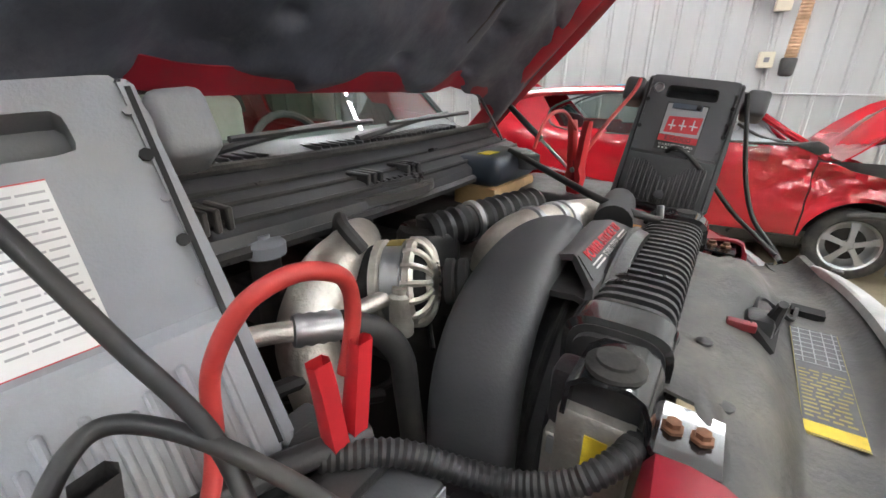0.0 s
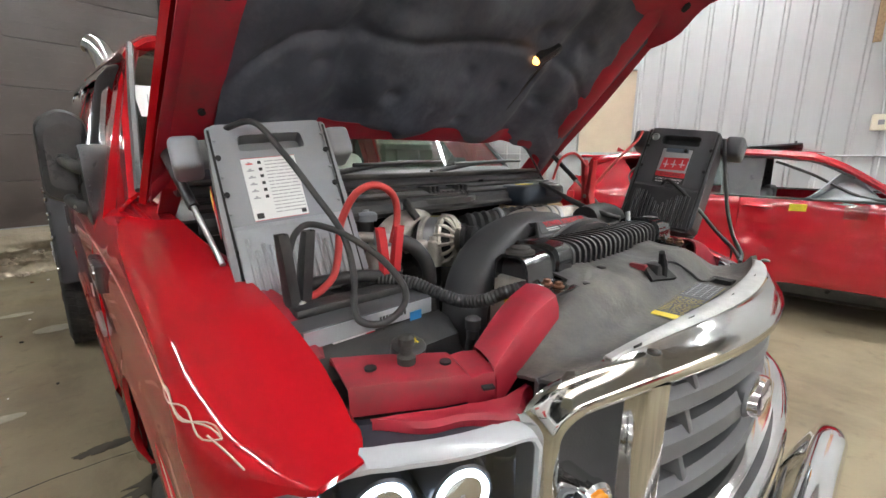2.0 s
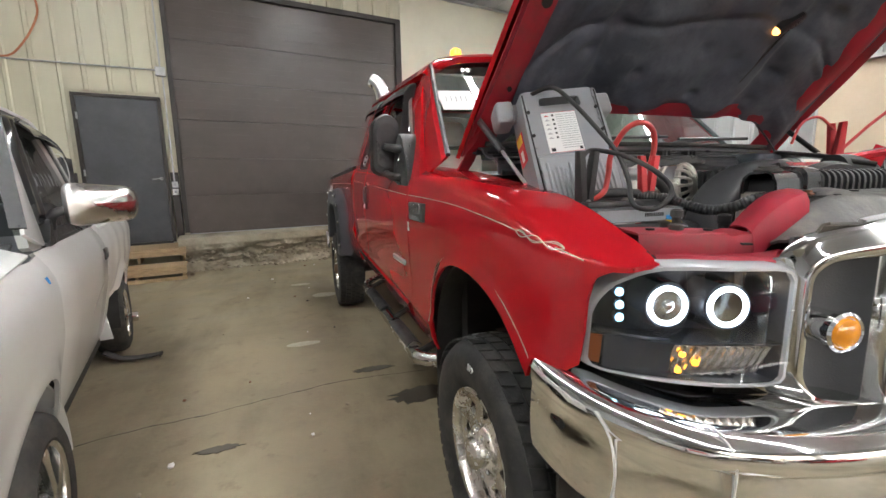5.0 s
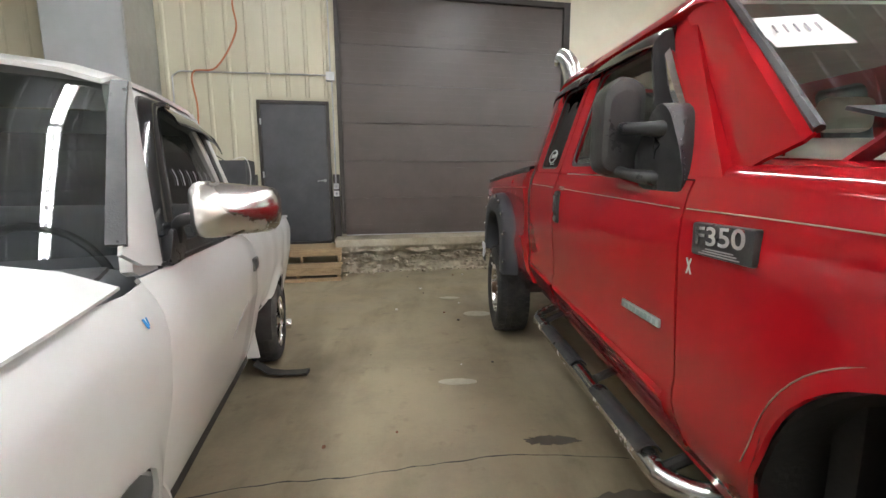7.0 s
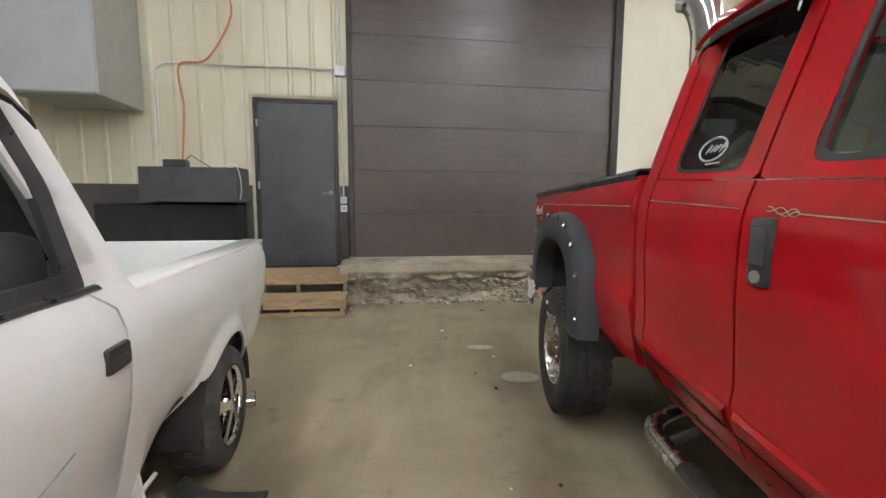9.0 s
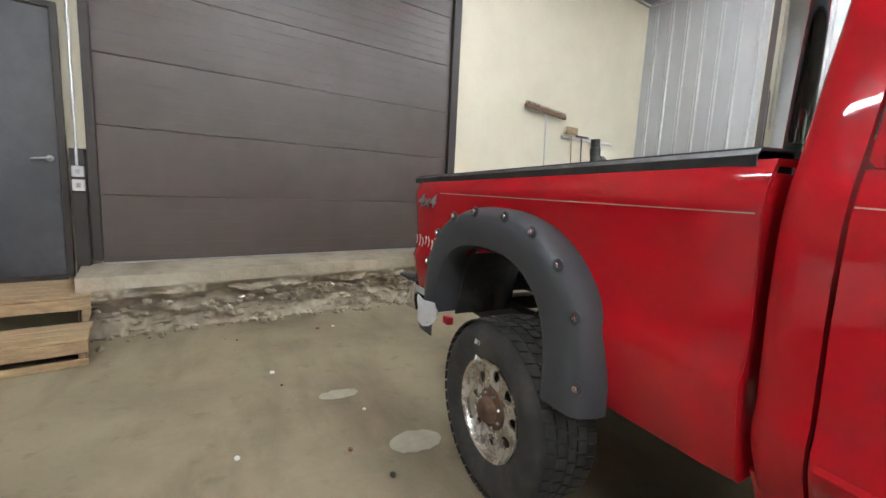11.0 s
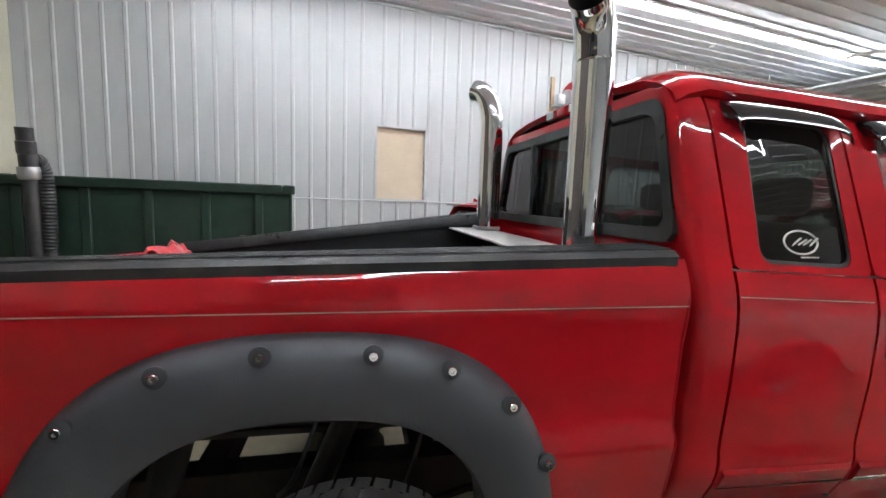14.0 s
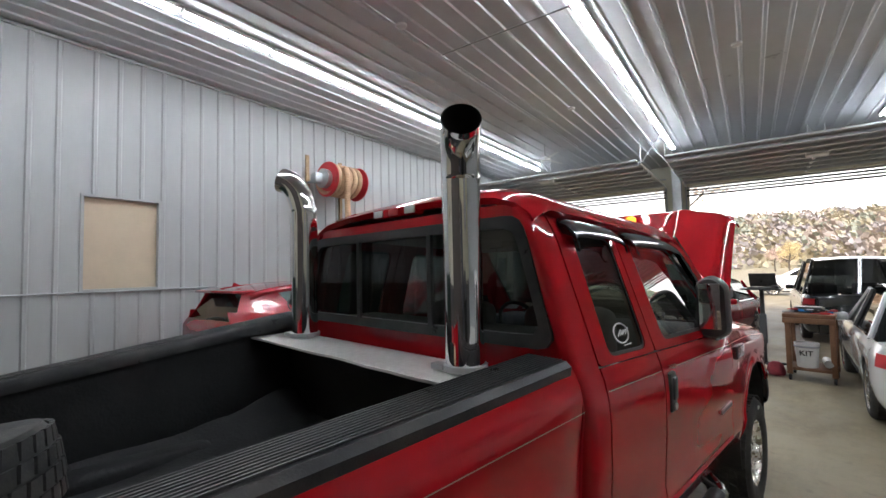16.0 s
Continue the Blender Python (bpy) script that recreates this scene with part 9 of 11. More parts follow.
suv = thing("crashed_car", SM @ Vector((0.88, 0.2, 0)), "red compact crossover with crumpled front, bent hood and smashed windows", "car")
for s in (1, -1):
    th = -0.012 * s
    top = lambda y: lerp_table([(-2.0, 0.80), (-1.6, 0.90), (-1.2, 0.97), (-0.86, 1.06)], y) + 0.02 * noise.noise((y * 7, 0, 1))
    part("front_fender", arched(frange(-1.95, -0.80, 24), lambda y: 0.36, top, lambda y, z: sp(y, z, s), (-1.22, 0.34, 0.40), 18, th), RED_CAR, suv, "crumpled red front wing")
    d1 = part("front_door", sheet([[sp(y, z, s) for y in frange(-0.785, 0.525, 26)] for z in frange(0.37, 1.185, 22)], thick=th), RED_CAR, suv, "buckled red door")
    d2 = part("rear_door", sheet([[sp(y, z, s) for y in frange(0.54, 1.42, 18)] for z in frange(0.37, 1.20, 22)], thick=th), RED_CAR, suv)
    part("quarter_panel", arched(frange(1.43, 2.42, 16), lambda y: 0.36, lambda y: 1.24 + 0.10 * max(0, y - 1.5), lambda y, z: sp(y, z, s), (1.42, 0.34, 0.40), 18, th), RED_CAR, suv)
    part("rocker_panel", sheet([[sp(y, z, s, -0.01) for y in frange(-0.85, 1.05, 8)] for z in (0.26, 0.30, 0.345, 0.365)], thick=th), BLACK_PL, suv, "black plastic sill")
    cx = lambda x: x if s > 0 else SW - x
    # pillars and roof rail
    part("front_pillar", tube([sp(-0.86, 1.10, s, 0.05), sp(-0.55, 1.28, s, 0.03), sp(-0.20, 1.50, s, 0.01), sp(0.02, 1.585, s, 0.0)], [0.04, 0.035, 0.035, 0.04], 8), RED_CAR, suv)
    part("roof_rail", tube([sp(0.0, 1.585, s), sp(0.6, 1.625, s), sp(1.3, 1.62, s), sp(1.9, 1.57, s), sp(2.15, 1.50, s)], 0.045, 8), RED_CAR, suv)
    part("middle_pillar", sheet([[sp(y, z, s, 0.008) for y in (0.38, 0.50, 0.66, 0.72)] for z in frange(1.19, 1.60, 6)], thick=th), BLACK_PL, suv, "black door pillar")
    part("rear_pillar", sheet([[sp(y + (z - 1.2) * dy, z, s, 0.0) for y, dy in ((1.48, 0.85), (1.75, 0.7), (2.05, 0.3), (2.38, -0.45))] for z in frange(1.19, 1.58, 8)], thick=th), RED_CAR, suv)
    # door glass: rear door pane misted with plastic, front opening empty but for shards
    b = bmesh.new()
    b.faces.new([b.verts.new(sp(y, z, s, 0.015)) for y, z in ((0.72, 1.215), (1.45, 1.23), (1.62, 1.42), (1.20, 1.575), (0.72, 1.575))])
    pg = part("rear_door_glass", b, FILM, d2, "clear plastic sheeting over the rear window")
    pg.visible_shadow = False
    b = bmesh.new()
    b.faces.new([b.verts.new(sp(y, z, s, 0.02)) for y, z in ((1.56, 1.27), (1.86, 1.33), (1.74, 1.42))])
    part("quarter_glass", b, TINT, suv)
    part("window_rim", tube([sp(-0.66, 1.20, s), sp(-0.1, 1.195, s), sp(0.5, 1.20, s), sp(1.45, 1.215, s), sp(1.66, 1.32, s), sp(1.60, 1.46, s), sp(1.2, 1.585, s), sp(0.6, 1.59, s), sp(0.05, 1.555, s), sp(-0.3, 1.40, s)], 0.012, 6, smooth=4), BLACK_PL, suv)
    hn = part("door_handle", tube([sp(0.28, 1.10, s, -0.012), sp(0.35, 1.108, s, -0.035), sp(0.47, 1.108, s, -0.03), sp(0.50, 1.10, s, -0.01)], 0.014, 8), RED_CAR, d1)
    for yy in (-1.22, 1.42):
        road_wheel(suv, SM @ Vector((cx(0.03 if yy > 0 else 0.06), yy, 0.33)), SM.to_3x3() @ Vector((-s, 0, 0.08 if yy < 0 else 0)), 0.33, 0.21, 0.22, 5, STEEL if yy < 0 else CHROME_WORN)
        part("wheel_liner", sheet([[SM @ Vector((cx(x), yy - 0.40 * math.cos(t), 0.35 + 0.39 * math.sin(t))) for t in frange(-0.2, math.pi + 0.2, 16)] for x in (0.05, 0.42)], thick=0.01), UNDER, suv)
part("wheel_arch_flap", tube([SM @ Vector((-0.03, -1.10, 0.62)), SM @ Vector((-0.10, -1.38, 0.66)), SM @ Vector((-0.14, -1.62, 0.52)), SM @ Vector((-0.12, -1.72, 0.36))], [0.03, 0.035, 0.035, 0.02], 8), RUBBER, suv, "torn black arch liner hanging out")
part("splash_shield", sheet([[SM @ Vector((-0.03 + 0.05 * math.sin(3 * z), y, z)) for y in (-1.75, -1.62, -1.50)] for z in frange(0.12, 0.62, 6)], thick=0.01), GREY_PL, suv, "dirty torn splash shield")
part("door_mirror_base", prism([(-0.86, 1.09), (-0.60, 1.19), (-0.55, 1.20), (-0.76, 1.24), (-0.84, 1.20)], 0.03, 0.10, "x", 0.012), BLACK_PL, suv, "broken black mirror base", m=SM)
# roof dented, with raised sunroof glass, windshield cracked
rows = []
for y in frange(-0.05, 2.22, 14):
    z = lerp_table([(-0.05, 1.575), (0.3, 1.635), (0.9, 1.655), (1.6, 1.635), (2.0, 1.59), (2.22, 1.545)], y)
    rows.append([SM @ Vector((0.30 + (SW - 0.60) * j / 12, y, z + 0.035 * math.sin(math.pi * j / 12) + 0.025 * noise.noise((y * 2.5, j * 0.5, 4)) * math.exp(-(y / 0.8) ** 2))) for j in range(13)])
part("roof", sheet(rows, thick=0.012), RED_CAR, suv, "dented red roof")
part("roof_bulge", sheet([[SM @ Vector((0.42 + 0.10 * i, y, 1.63 + 0.055 * math.sin(math.pi * (y + 0.06) / 0.5) * math.sin(math.pi * (i + 0.5) / 6))) for i in range(6)] for y in frange(-0.06, 0.44, 8)], thick=0.008), RED_CAR, suv)
sr = part("sunroof_panel", prism(rounded([(0.40, 0.12), (1.25, 0.12), (1.25, 0.72), (0.40, 0.72)], 0.05), 0, 0.018, "z", 0.005), BLACK_PL, suv, "tilted glass sunroof panel", m=SM @ Matrix.Translation((0, 0, 1.742)) @ Matrix.Rotation(radians(-5), 4, "X") @ Matrix.Rotation(radians(3), 4, "Y"))
part("sunroof_glass", prism(rounded([(0.44, 0.16), (1.21, 0.16), (1.21, 0.68), (0.44, 0.68)], 0.04), 0.018, 0.02, "z"), CHROME_WORN, sr, m=SM @ Matrix.Translation((0, 0, 1.742)) @ Matrix.Rotation(radians(-5), 4, "X") @ Matrix.Rotation(radians(3), 4, "Y"))
for yy in (0.18, 0.66):
    part("sunroof_arm", bar(SM @ Vector((0.7, yy, 1.64)), SM @ Vector((0.7, yy, 1.75)), 0.012), BLACK_PL, sr)
part("blue_tape", box(0.36, 0.52, 0.80, 1.02, 1.652, 1.685, 0.008), material("blue_tape", (0.10, 0.42, 0.58), 0.5), suv, "scrap of pale blue tape on the roof", m=SM)
rows = [[SM @ Vector((0.16 + 0.16 * f + (SW - 0.32 - 0.32 * f) * j / 12, -0.88 + 0.86 * f - 0.10 * (1 - f) * math.sin(math.pi * j / 12) + 0.02 * noise.noise((j * 0.7, f * 4, 0)), 1.09 + 0.49 * f + 0.03 * noise.noise((j * 0.6, f * 4, 3)))) for j in range(13)] for f in frange(0, 1, 8)]
part("windshield", sheet(rows), FILM, suv, "shattered windshield").visible_shadow = False
# bent hood standing open
rows = []
for f in frange(0, 1, 12):
    rows.append([SM @ Vector((0.10 + (SW - 0.2) * j / 12, -0.98 - 1.05 * f, 1.06 + 0.62 * math.sin(1.9 * f) * (0.75 + 0.25 * math.cos(j)) + 0.05 * noise.noise((f * 4, j * 0.8, 1)) - 0.10 * abs(j - 6) / 6 * f)) for j in range(13)])
hd = part("hood", sheet(rows, thick=0.015), RED_CAR, suv, "bent red hood standing half open")
part("hood_sticker", sheet([[SM @ Vector((0.03 + 0.10 + 0.11 * w_, -1.42 - 0.16 * u_, 1.47 + 0.075 * u_ + 0.03 * w_)) for w_ in (0.0, 1.0)] for u_ in (0.0, 1.0)], thick=0.003), WHITE_LBL, hd, "white paper label")
part("door_sticker", box(-0.004, 0.004, 0.0, 0.13, 1.085, 1.15), YELLOW_LBL, suv, "pale yellow paper tag taped on the door", m=SM @ Matrix.Translation((0.004, 0, 0)))
b = sheet([[sp(y, z, 1, -0.02 - 0.015 * noise.noise((y * 30, z * 30, 0))) for y in frange(-0.42, -0.26, 6)] for z in frange(1.04, 1.17, 5)])
part("plastic_scrap", b, FILM, suv, "crinkled clear tape on the door").visible_shadow = False
part("front_support", box(0.15, SW - 0.15, -2.0, -1.80, 0.45, 0.85, 0.05, 2), UNDER, suv, m=SM)
part("engine", box(0.35, SW - 0.35, -1.85, -1.0, 0.35, 0.92, 0.06, 2), UNDER, suv, m=SM)
part("headlamp", box(0.05, 0.42, -1.98, -1.72, 0.82, 1.0, 0.05, 3), BLACK_PL, suv, "smashed headlamp housing", m=SM @ Matrix.Rotation(0.12, 4, "Y"))
part("front_bumper", tube([SM @ Vector((0.02, -1.66, 0.55)), SM @ Vector((0.18, -1.98, 0.50)), SM @ Vector((0.8, -2.12, 0.48)), SM @ Vector((1.5, -2.0, 0.52))], [0.05, 0.08, 0.09, 0.06], 10), RED_CAR, suv, "displaced red bumper skin")
# tail
rows = [[SM @ Vector((0.24 - 0.06 * math.sin(math.pi * f) + (SW - 0.48 + 0.12 * math.sin(math.pi * f)) * j / 12, 2.46 - 0.05 * (1 - f) + (-0.06 if f > 0.9 else 0), 0.40 + 0.80 * f)) for j in range(13)] for f in frange(0, 1, 10)]
tg = part("tailgate", sheet(rows, thick=0.02), RED_CAR, suv)
rows = [[SM @ Vector((0.25 + 0.08 * f + (SW - 0.50 - 0.16 * f) * j / 10, 2.42 - 0.28 * f, 1.19 + 0.36 * f)) for j in range(11)] for f in frange(0, 1, 4)]
part("rear_glass", sheet(rows), TINT, tg).visible_shadow = False
part("spoiler", box(0.32, SW - 0.32, 2.05, 2.36, 1.56, 1.60, 0.015), RED_CAR, tg, m=SM)
part("rear_wiper", tube([SM @ Vector((0.9, 2.42, 1.22)), SM @ Vector((0.6, 2.41, 1.25)), SM @ Vector((0.42, 2.40, 1.24))], 0.012, 6), BLACK_PL, tg)
part("badge", lathe([(0.05, 0), (0.045, 0.012), (0.02, 0.012)], SM @ Vector((0.88, 2.47, 1.02)), SM.to_3x3() @ Vector((0, 1, 0)), 20), CHROME, tg)
for x0, x1 in ((0.16, 0.36), (SW - 0.36, SW - 0.16)):
    part("tail_lamp", box(x0, x1, 2.36, 2.45, 0.98, 1.14, 0.03), CLAMP_RED, suv, m=SM)
part("rear_bumper", box(0.12, SW - 0.12, 2.35, 2.55, 0.32, 0.60, 0.06, 3), BLACK_PL, suv, m=SM)
part("roof_fin", prism([(0, 0), (0.14, 0), (0.12, 0.06)], -0.012, 0.012, "x", 0.004), RED_CAR, suv, m=SM @ Matrix.Translation((0.88, 1.95, 1.64)))
part("seat_back", box(0.25, 0.72, 0.30, 0.44, 0.7, 1.25, 0.05, 3), DARK_GREY, suv, m=SM)
part("seat_back", box(1.04, 1.51, 0.30, 0.44, 0.7, 1.25, 0.05, 3), DARK_GREY, suv, m=SM)
part("dashboard", box(0.2, SW - 0.2, -0.75, -0.40, 0.85, 1.14, 0.06, 3), DARK_GREY, suv, m=SM)
part("airbag", sheet([[sp(y, 1.16 + 0.30 * f * math.exp(-((y + 0.25) / 0.2) ** 2), 1, 0.08 + 0.08 * math.sin(6 * y + 5 * f)) for y in frange(-0.55, 0.05, 10)] for f in frange(0, 1, 6)], thick=0.01), GREY_PL2, suv, "limp grey side airbag")
part("hanging_trim", tube([sp(0.30, 1.54, 1, 0.03), sp(0.0, 1.42, 1, 0.05), sp(-0.35, 1.24, 1, 0.03), sp(-0.62, 1.21, 1, 0.02)], 0.014, 6), BLACK_PL, suv, "loose black window trim")
part("cabin_floor", box(0.12, SW - 0.12, -0.9, 2.3, 0.27, 0.40), UNDER, suv, m=SM)
part("underbody", box(0.2, SW - 0.2, -1.9, 2.3, 0.20, 0.30), UNDER, suv, m=SM)

# ---- things in the hall ----
rng = random.Random(21)
# pallet-wood steps below the service door
st = thing("wooden_steps", hp(-1.45, 8.45, 0), "rough pallet-wood steps before the service door", "steps")
U0, U1 = -2.02, -0.78
for k, (v0, zt) in enumerate(((7.98, 0.215), (8.42, 0.43))):
    for q in range(3):
        part("board", hb(U0 + rng.uniform(-0.01, 0.01), U1 + rng.uniform(-0.01, 0.01), v0 + 0.145 * q, v0 + 0.135 + 0.145 * q, zt - 0.022, zt, 0.003), WOODP, st, smooth=False)
    part("front_board", hb(U0, U1, v0 - 0.004, v0 + 0.016, zt - 0.115, zt - 0.024, 0.003), WOODP, st, smooth=False)
    part("lower_board", hb(U0, U1, v0 - 0.002, v0 + 0.016, zt - 0.215 + (0.005 if k == 0 else 0.0), zt - 0.175 + (0.02 if k == 0 else -0.02), 0.003), WOODP, st, smooth=False) if k == 0 else None
    for u in (U0 + 0.02, -1.42, U1 - 0.06):
        part("bearer", hb(u, u + 0.04, v0 + 0.018, v0 + 0.44, zt - 0.215, zt - 0.024, 0.003), WOODP, st, smooth=False)
part("landing", hb(U0, U1, 8.86, 9.155, 0.41, 0.43, 0.003), WOODP, st, smooth=False)

# shelf cabinet beside the service door with a small device
wb = thing("wall_cabinet", hp(-2.75, 8.85, 1.35), "dark grey steel wall cabinet beside the service door", "cabinet")
part("body", hb(-3.3, -2.16, 8.62, 9.15, 1.37, 1.80, 0.01), DOOR_GREY, wb, smooth=False)
part("front_lip", hb(-3.3, -2.16, 8.605, 8.62, 1.37, 1.41), DARK_GREY, wb, smooth=False)
part("side_rim", hb(-2.17, -2.15, 8.60, 9.15, 1.36, 1.81), DARK_GREY, wb, smooth=False)
dv = solo("small_device", hb(-3.05, -2.78, 8.70, 8.85, 1.802, 1.90, 0.015), BLACK_PL, "small black device with a wire on the cabinet", "device")
part("wire", tube([hp(-2.80, 8.75, 1.88), hp(-2.72, 8.74, 1.95), hp(-2.64, 8.74, 1.90), hp(-2.5, 8.74, 1.812)], 0.006, 6), BLACK_PL, dv)
solo("wire_loop", tube([hp(-2.35, 8.70, 1.812), hp(-2.20, 8.66, 1.85), hp(-2.12, 8.62, 1.76), hp(-2.10, 8.64, 1.55), hp(-2.14, 8.70, 1.40)], 0.006, 6), WHITE_LBL, "thin white cable hanging off the cabinet", "cable")
solo("under_cabinet", hb(-3.9, -2.2, 8.75, 9.15, 0.0, 1.34, 0.01), DARK, "dark grey floor cabinet below the wall cabinet", "cabinet", smooth=False)
# furnace duct hanging at the back
fn = thing("duct_cabinet", hp(-3.7, 8.5, 2.8), "grey-white sheet-metal heater cabinet under the ceiling", "heater")
part("body", hb(-4.4, -3.42, 8.2, 9.1, 2.55, CEIL - 0.03, 0.02), STEEL_WHITE, fn, smooth=False)
part("seam", hb(-3.425, -3.41, 8.19, 9.1, 2.55, CEIL - 0.03), STEEL, fn, smooth=False)

# brooms on the cream board
def broom(at, lean, head, hlen, wood, name_label):
    e = thing("broom", at, name_label, "broom", "brooms on the wall")
    at = Vector(at)
    u = HALL.to_3x3() @ Vector((1, 0, 0))
    part("handle", bar(at, at + Vector((0, 0, -hlen)) + u * lean, 0.011, 8), STEEL if wood else WOODP, e)
    m = plane_at(at + Vector((0, 0, 0.06)), u * 1.0 + Vector((0, 0, -head[2])), Vector((0, 0, 1)))
    part("head", box(-head[0], head[0], -0.025, 0.025, -0.03, 0.03, 0.008), WOODB if wood else WOODP, e, m=m)
    b = bmesh.new()
    for k in range(34):
        x = -head[0] * 0.95 + 2 * head[0] * 0.95 * k / 33
        for z in (-0.018, 0.0, 0.018):
            bar(m @ Vector((x, 0.02, z)), m @ Vector((x + rng.uniform(-0.008, 0.008), 0.02 + head[1], z * 1.4)), 0.004, 4, b)
    part("bristles", b, BROOM_B if wood else BROOM_T, e, smooth=False)
    part("bracket", bar(at + Vector((0, 0, 0.03)) - u * 0.05, at + Vector((0, 0, -0.10)), 0.008, 6), STEEL, e)
    return e


BROOM_B = material("brown_bristles", (0.06, 0.028, 0.02), 0.9, var=0.3, scale=30)
BROOM_T = material("straw_bristles", (0.42, 0.33, 0.19), 0.9, var=0.3, scale=30)
broom(hp(5.11, 9.06, 2.68), 0.06, (0.49, 0.05, 0.09), 1.45, True, "wide push broom with dark brown head hung on the wall")
broom(hp(5.80, 9.06, 2.42), 0.10, (0.14, 0.07, 0.03), 1.1, False, "straw-coloured hand broom hung from a rail")
rl = solo("tool_rail", hb(5.62, 7.10, 9.115, 9.15, 2.385, 2.425, 0.004), WHITE_LBL, "white tool rail on the cream wall", "rail", smooth=False)
sq = thing("squeegee", hp(6.15, 9.08, 2.40), "floor squeegee hung from the tool rail", "squeegee")
part("handle", bar(hp(6.13, 9.09, 2.42), hp(6.18, 9.09, 1.65), 0.010, 8), BLACK_PL, sq)
part("blade", hb(5.98, 6.32, 9.075, 9.11, 2.43, 2.46, 0.004), BLACK_PL, sq)
# vacuum hose post
vp = thing("hose_post", hp(4.30, 7.5, 0), "black and grey exhaust hose standing upright on a base", "hose stand")
c0 = Vector((3.07, 8.08, 0))
part("base", lathe([(0.28, 0), (0.28, 0.05), (0.10, 0.09), (0.06, 0.12)], c0, (0, 0, 1), 24), STEEL, vp)
part("post", bar(c0 + Vector((0, 0, 0.1)), c0 + Vector((0, 0, 1.72)), 0.05, 16), BLACK_PL, vp)
part("nozzle", lathe([(0.062, 0), (0.062, 0.10), (0.058, 0.12), (0.066, 0.125), (0.066, 0.22), (0.058, 0.225), (0.058, 0.33), (0.05, 0.33)], c0 + Vector((0, 0, 1.78)), (-0.08, 0, 1), 18), BLACK_PL, vp)
part("collar", lathe([(0.07, 0), (0.075, 0.02), (0.075, 0.08), (0.07, 0.10)], c0 + Vector((0, 0, 1.70)), (-0.08, 0, 1), 18), STEEL, vp)
part("corrugated_hose", tube([c0 + Vector((-0.02, 0, 1.80)), c0 + Vector((0.08, 0, 1.86)), c0 + Vector((0.17, 0, 1.78)), c0 + Vector((0.20, 0, 1.5)), c0 + Vector((0.22, 0.02, 1.0)), c0 + Vector((0.30, 0.05, 0.5)), c0 + Vector((0.6, 0.1, 0.10))], 0.055, 16, ribs=(0.08, 0.03)), HOSE, vp, "black corrugated hose")
# dumpster
dm = thing("dumpster", hp(5.8, 6.7, 0), "dark green steel dumpster with a folded rim", "dumpster")
for u0, u1, v0, v1, z1 in ((4.64, 7.05, 5.50, 5.53, 1.70), (4.64, 7.05, 7.87, 7.90, 1.70), (4.64, 4.67, 5.53, 7.87, 1.70), (7.02, 7.05, 5.53, 7.87, 1.70), (4.67, 7.02, 5.53, 7.87, 0.20)):
    part("side_panel" if z1 > 1 else "bottom_panel", hb(u0, u1, v0, v1, 0.16, z1), GREEN_BIN, dm, smooth=False)
for u0, u1, v0, v1 in ((4.58, 7.11, 5.44, 5.56), (4.58, 7.11, 7.84, 7.96), (4.58, 4.70, 5.56, 7.84), (6.99, 7.11, 5.56, 7.84)):
    part("rim", hb(u0, u1, v0, v1, 1.65, 1.745, 0.012), GREEN_BIN, dm)
for k in range(5):
    part("rib", hb(4.60, 4.64, 5.75 + 0.48 * k, 5.83 + 0.48 * k, 0.2, 1.65, 0.01), GREEN_BIN, dm)
    part("rib", hb(4.85 + 0.5 * k, 4.93 + 0.5 * k, 5.46, 5.50, 0.2, 1.65, 0.01), GREEN_BIN, dm)
for u, v in ((4.8, 5.7), (6.9, 5.7), (4.8, 7.7), (6.9, 7.7)):
    part("skid", hb(u - 0.08, u + 0.08, v - 0.08, v + 0.08, 0.0, 0.16), GREEN_BIN, dm)
bb = bmesh.new()
for k in range(9):
    moved(lathe([(0.022, -0.006), (0.022, 0.006), (0.012, 0.006), (0.012, -0.006)], (0, 0, 0), (1, 0, 0) if k % 2 else (0, 1, 0), 10, closed=True), Matrix.Translation(hp(7.06, 5.42, 1.55 - 0.032 * k)), bb)
part("chain", bb, STEEL, dm)
# white roll at the ledge end
rp = solo("white_roll", lathe([(0.055, 0), (0.06, 0.01), (0.06, 0.46), (0.05, 0.47), (0.02, 0.47), (0.02, 0.44)], Vector((1.55, 9.12, 0.585)), (0.04, 0, 1), 20), WHITE_LBL, "white plastic pipe end standing on the ledge", "pipe")
# pile of sacks and rags beside the ledge
for k, (u, v, z, mat, lab) in enumerate(((3.35, 8.75, 0.0, GREY_PL, "grey rag bundle on the floor"), (3.75, 8.85, 0.0, DUSTY_PL, "dark sack on the floor by the wall"))):
    b = bmesh.new()
    bmesh.ops.create_icosphere(b, subdivisions=3, radius=0.22)
    for vv in b.verts:
        vv.co *= 1 + 0.25 * noise.noise(vv.co * 6 + Vector((k * 5, 0, 0)))
        vv.co.z = max(-0.12, vv.co.z * 0.8)
    solo("cloth_bundle", b, mat, lab, "bundle", m=Matrix.Translation(hp(u, v, z + 0.12)))

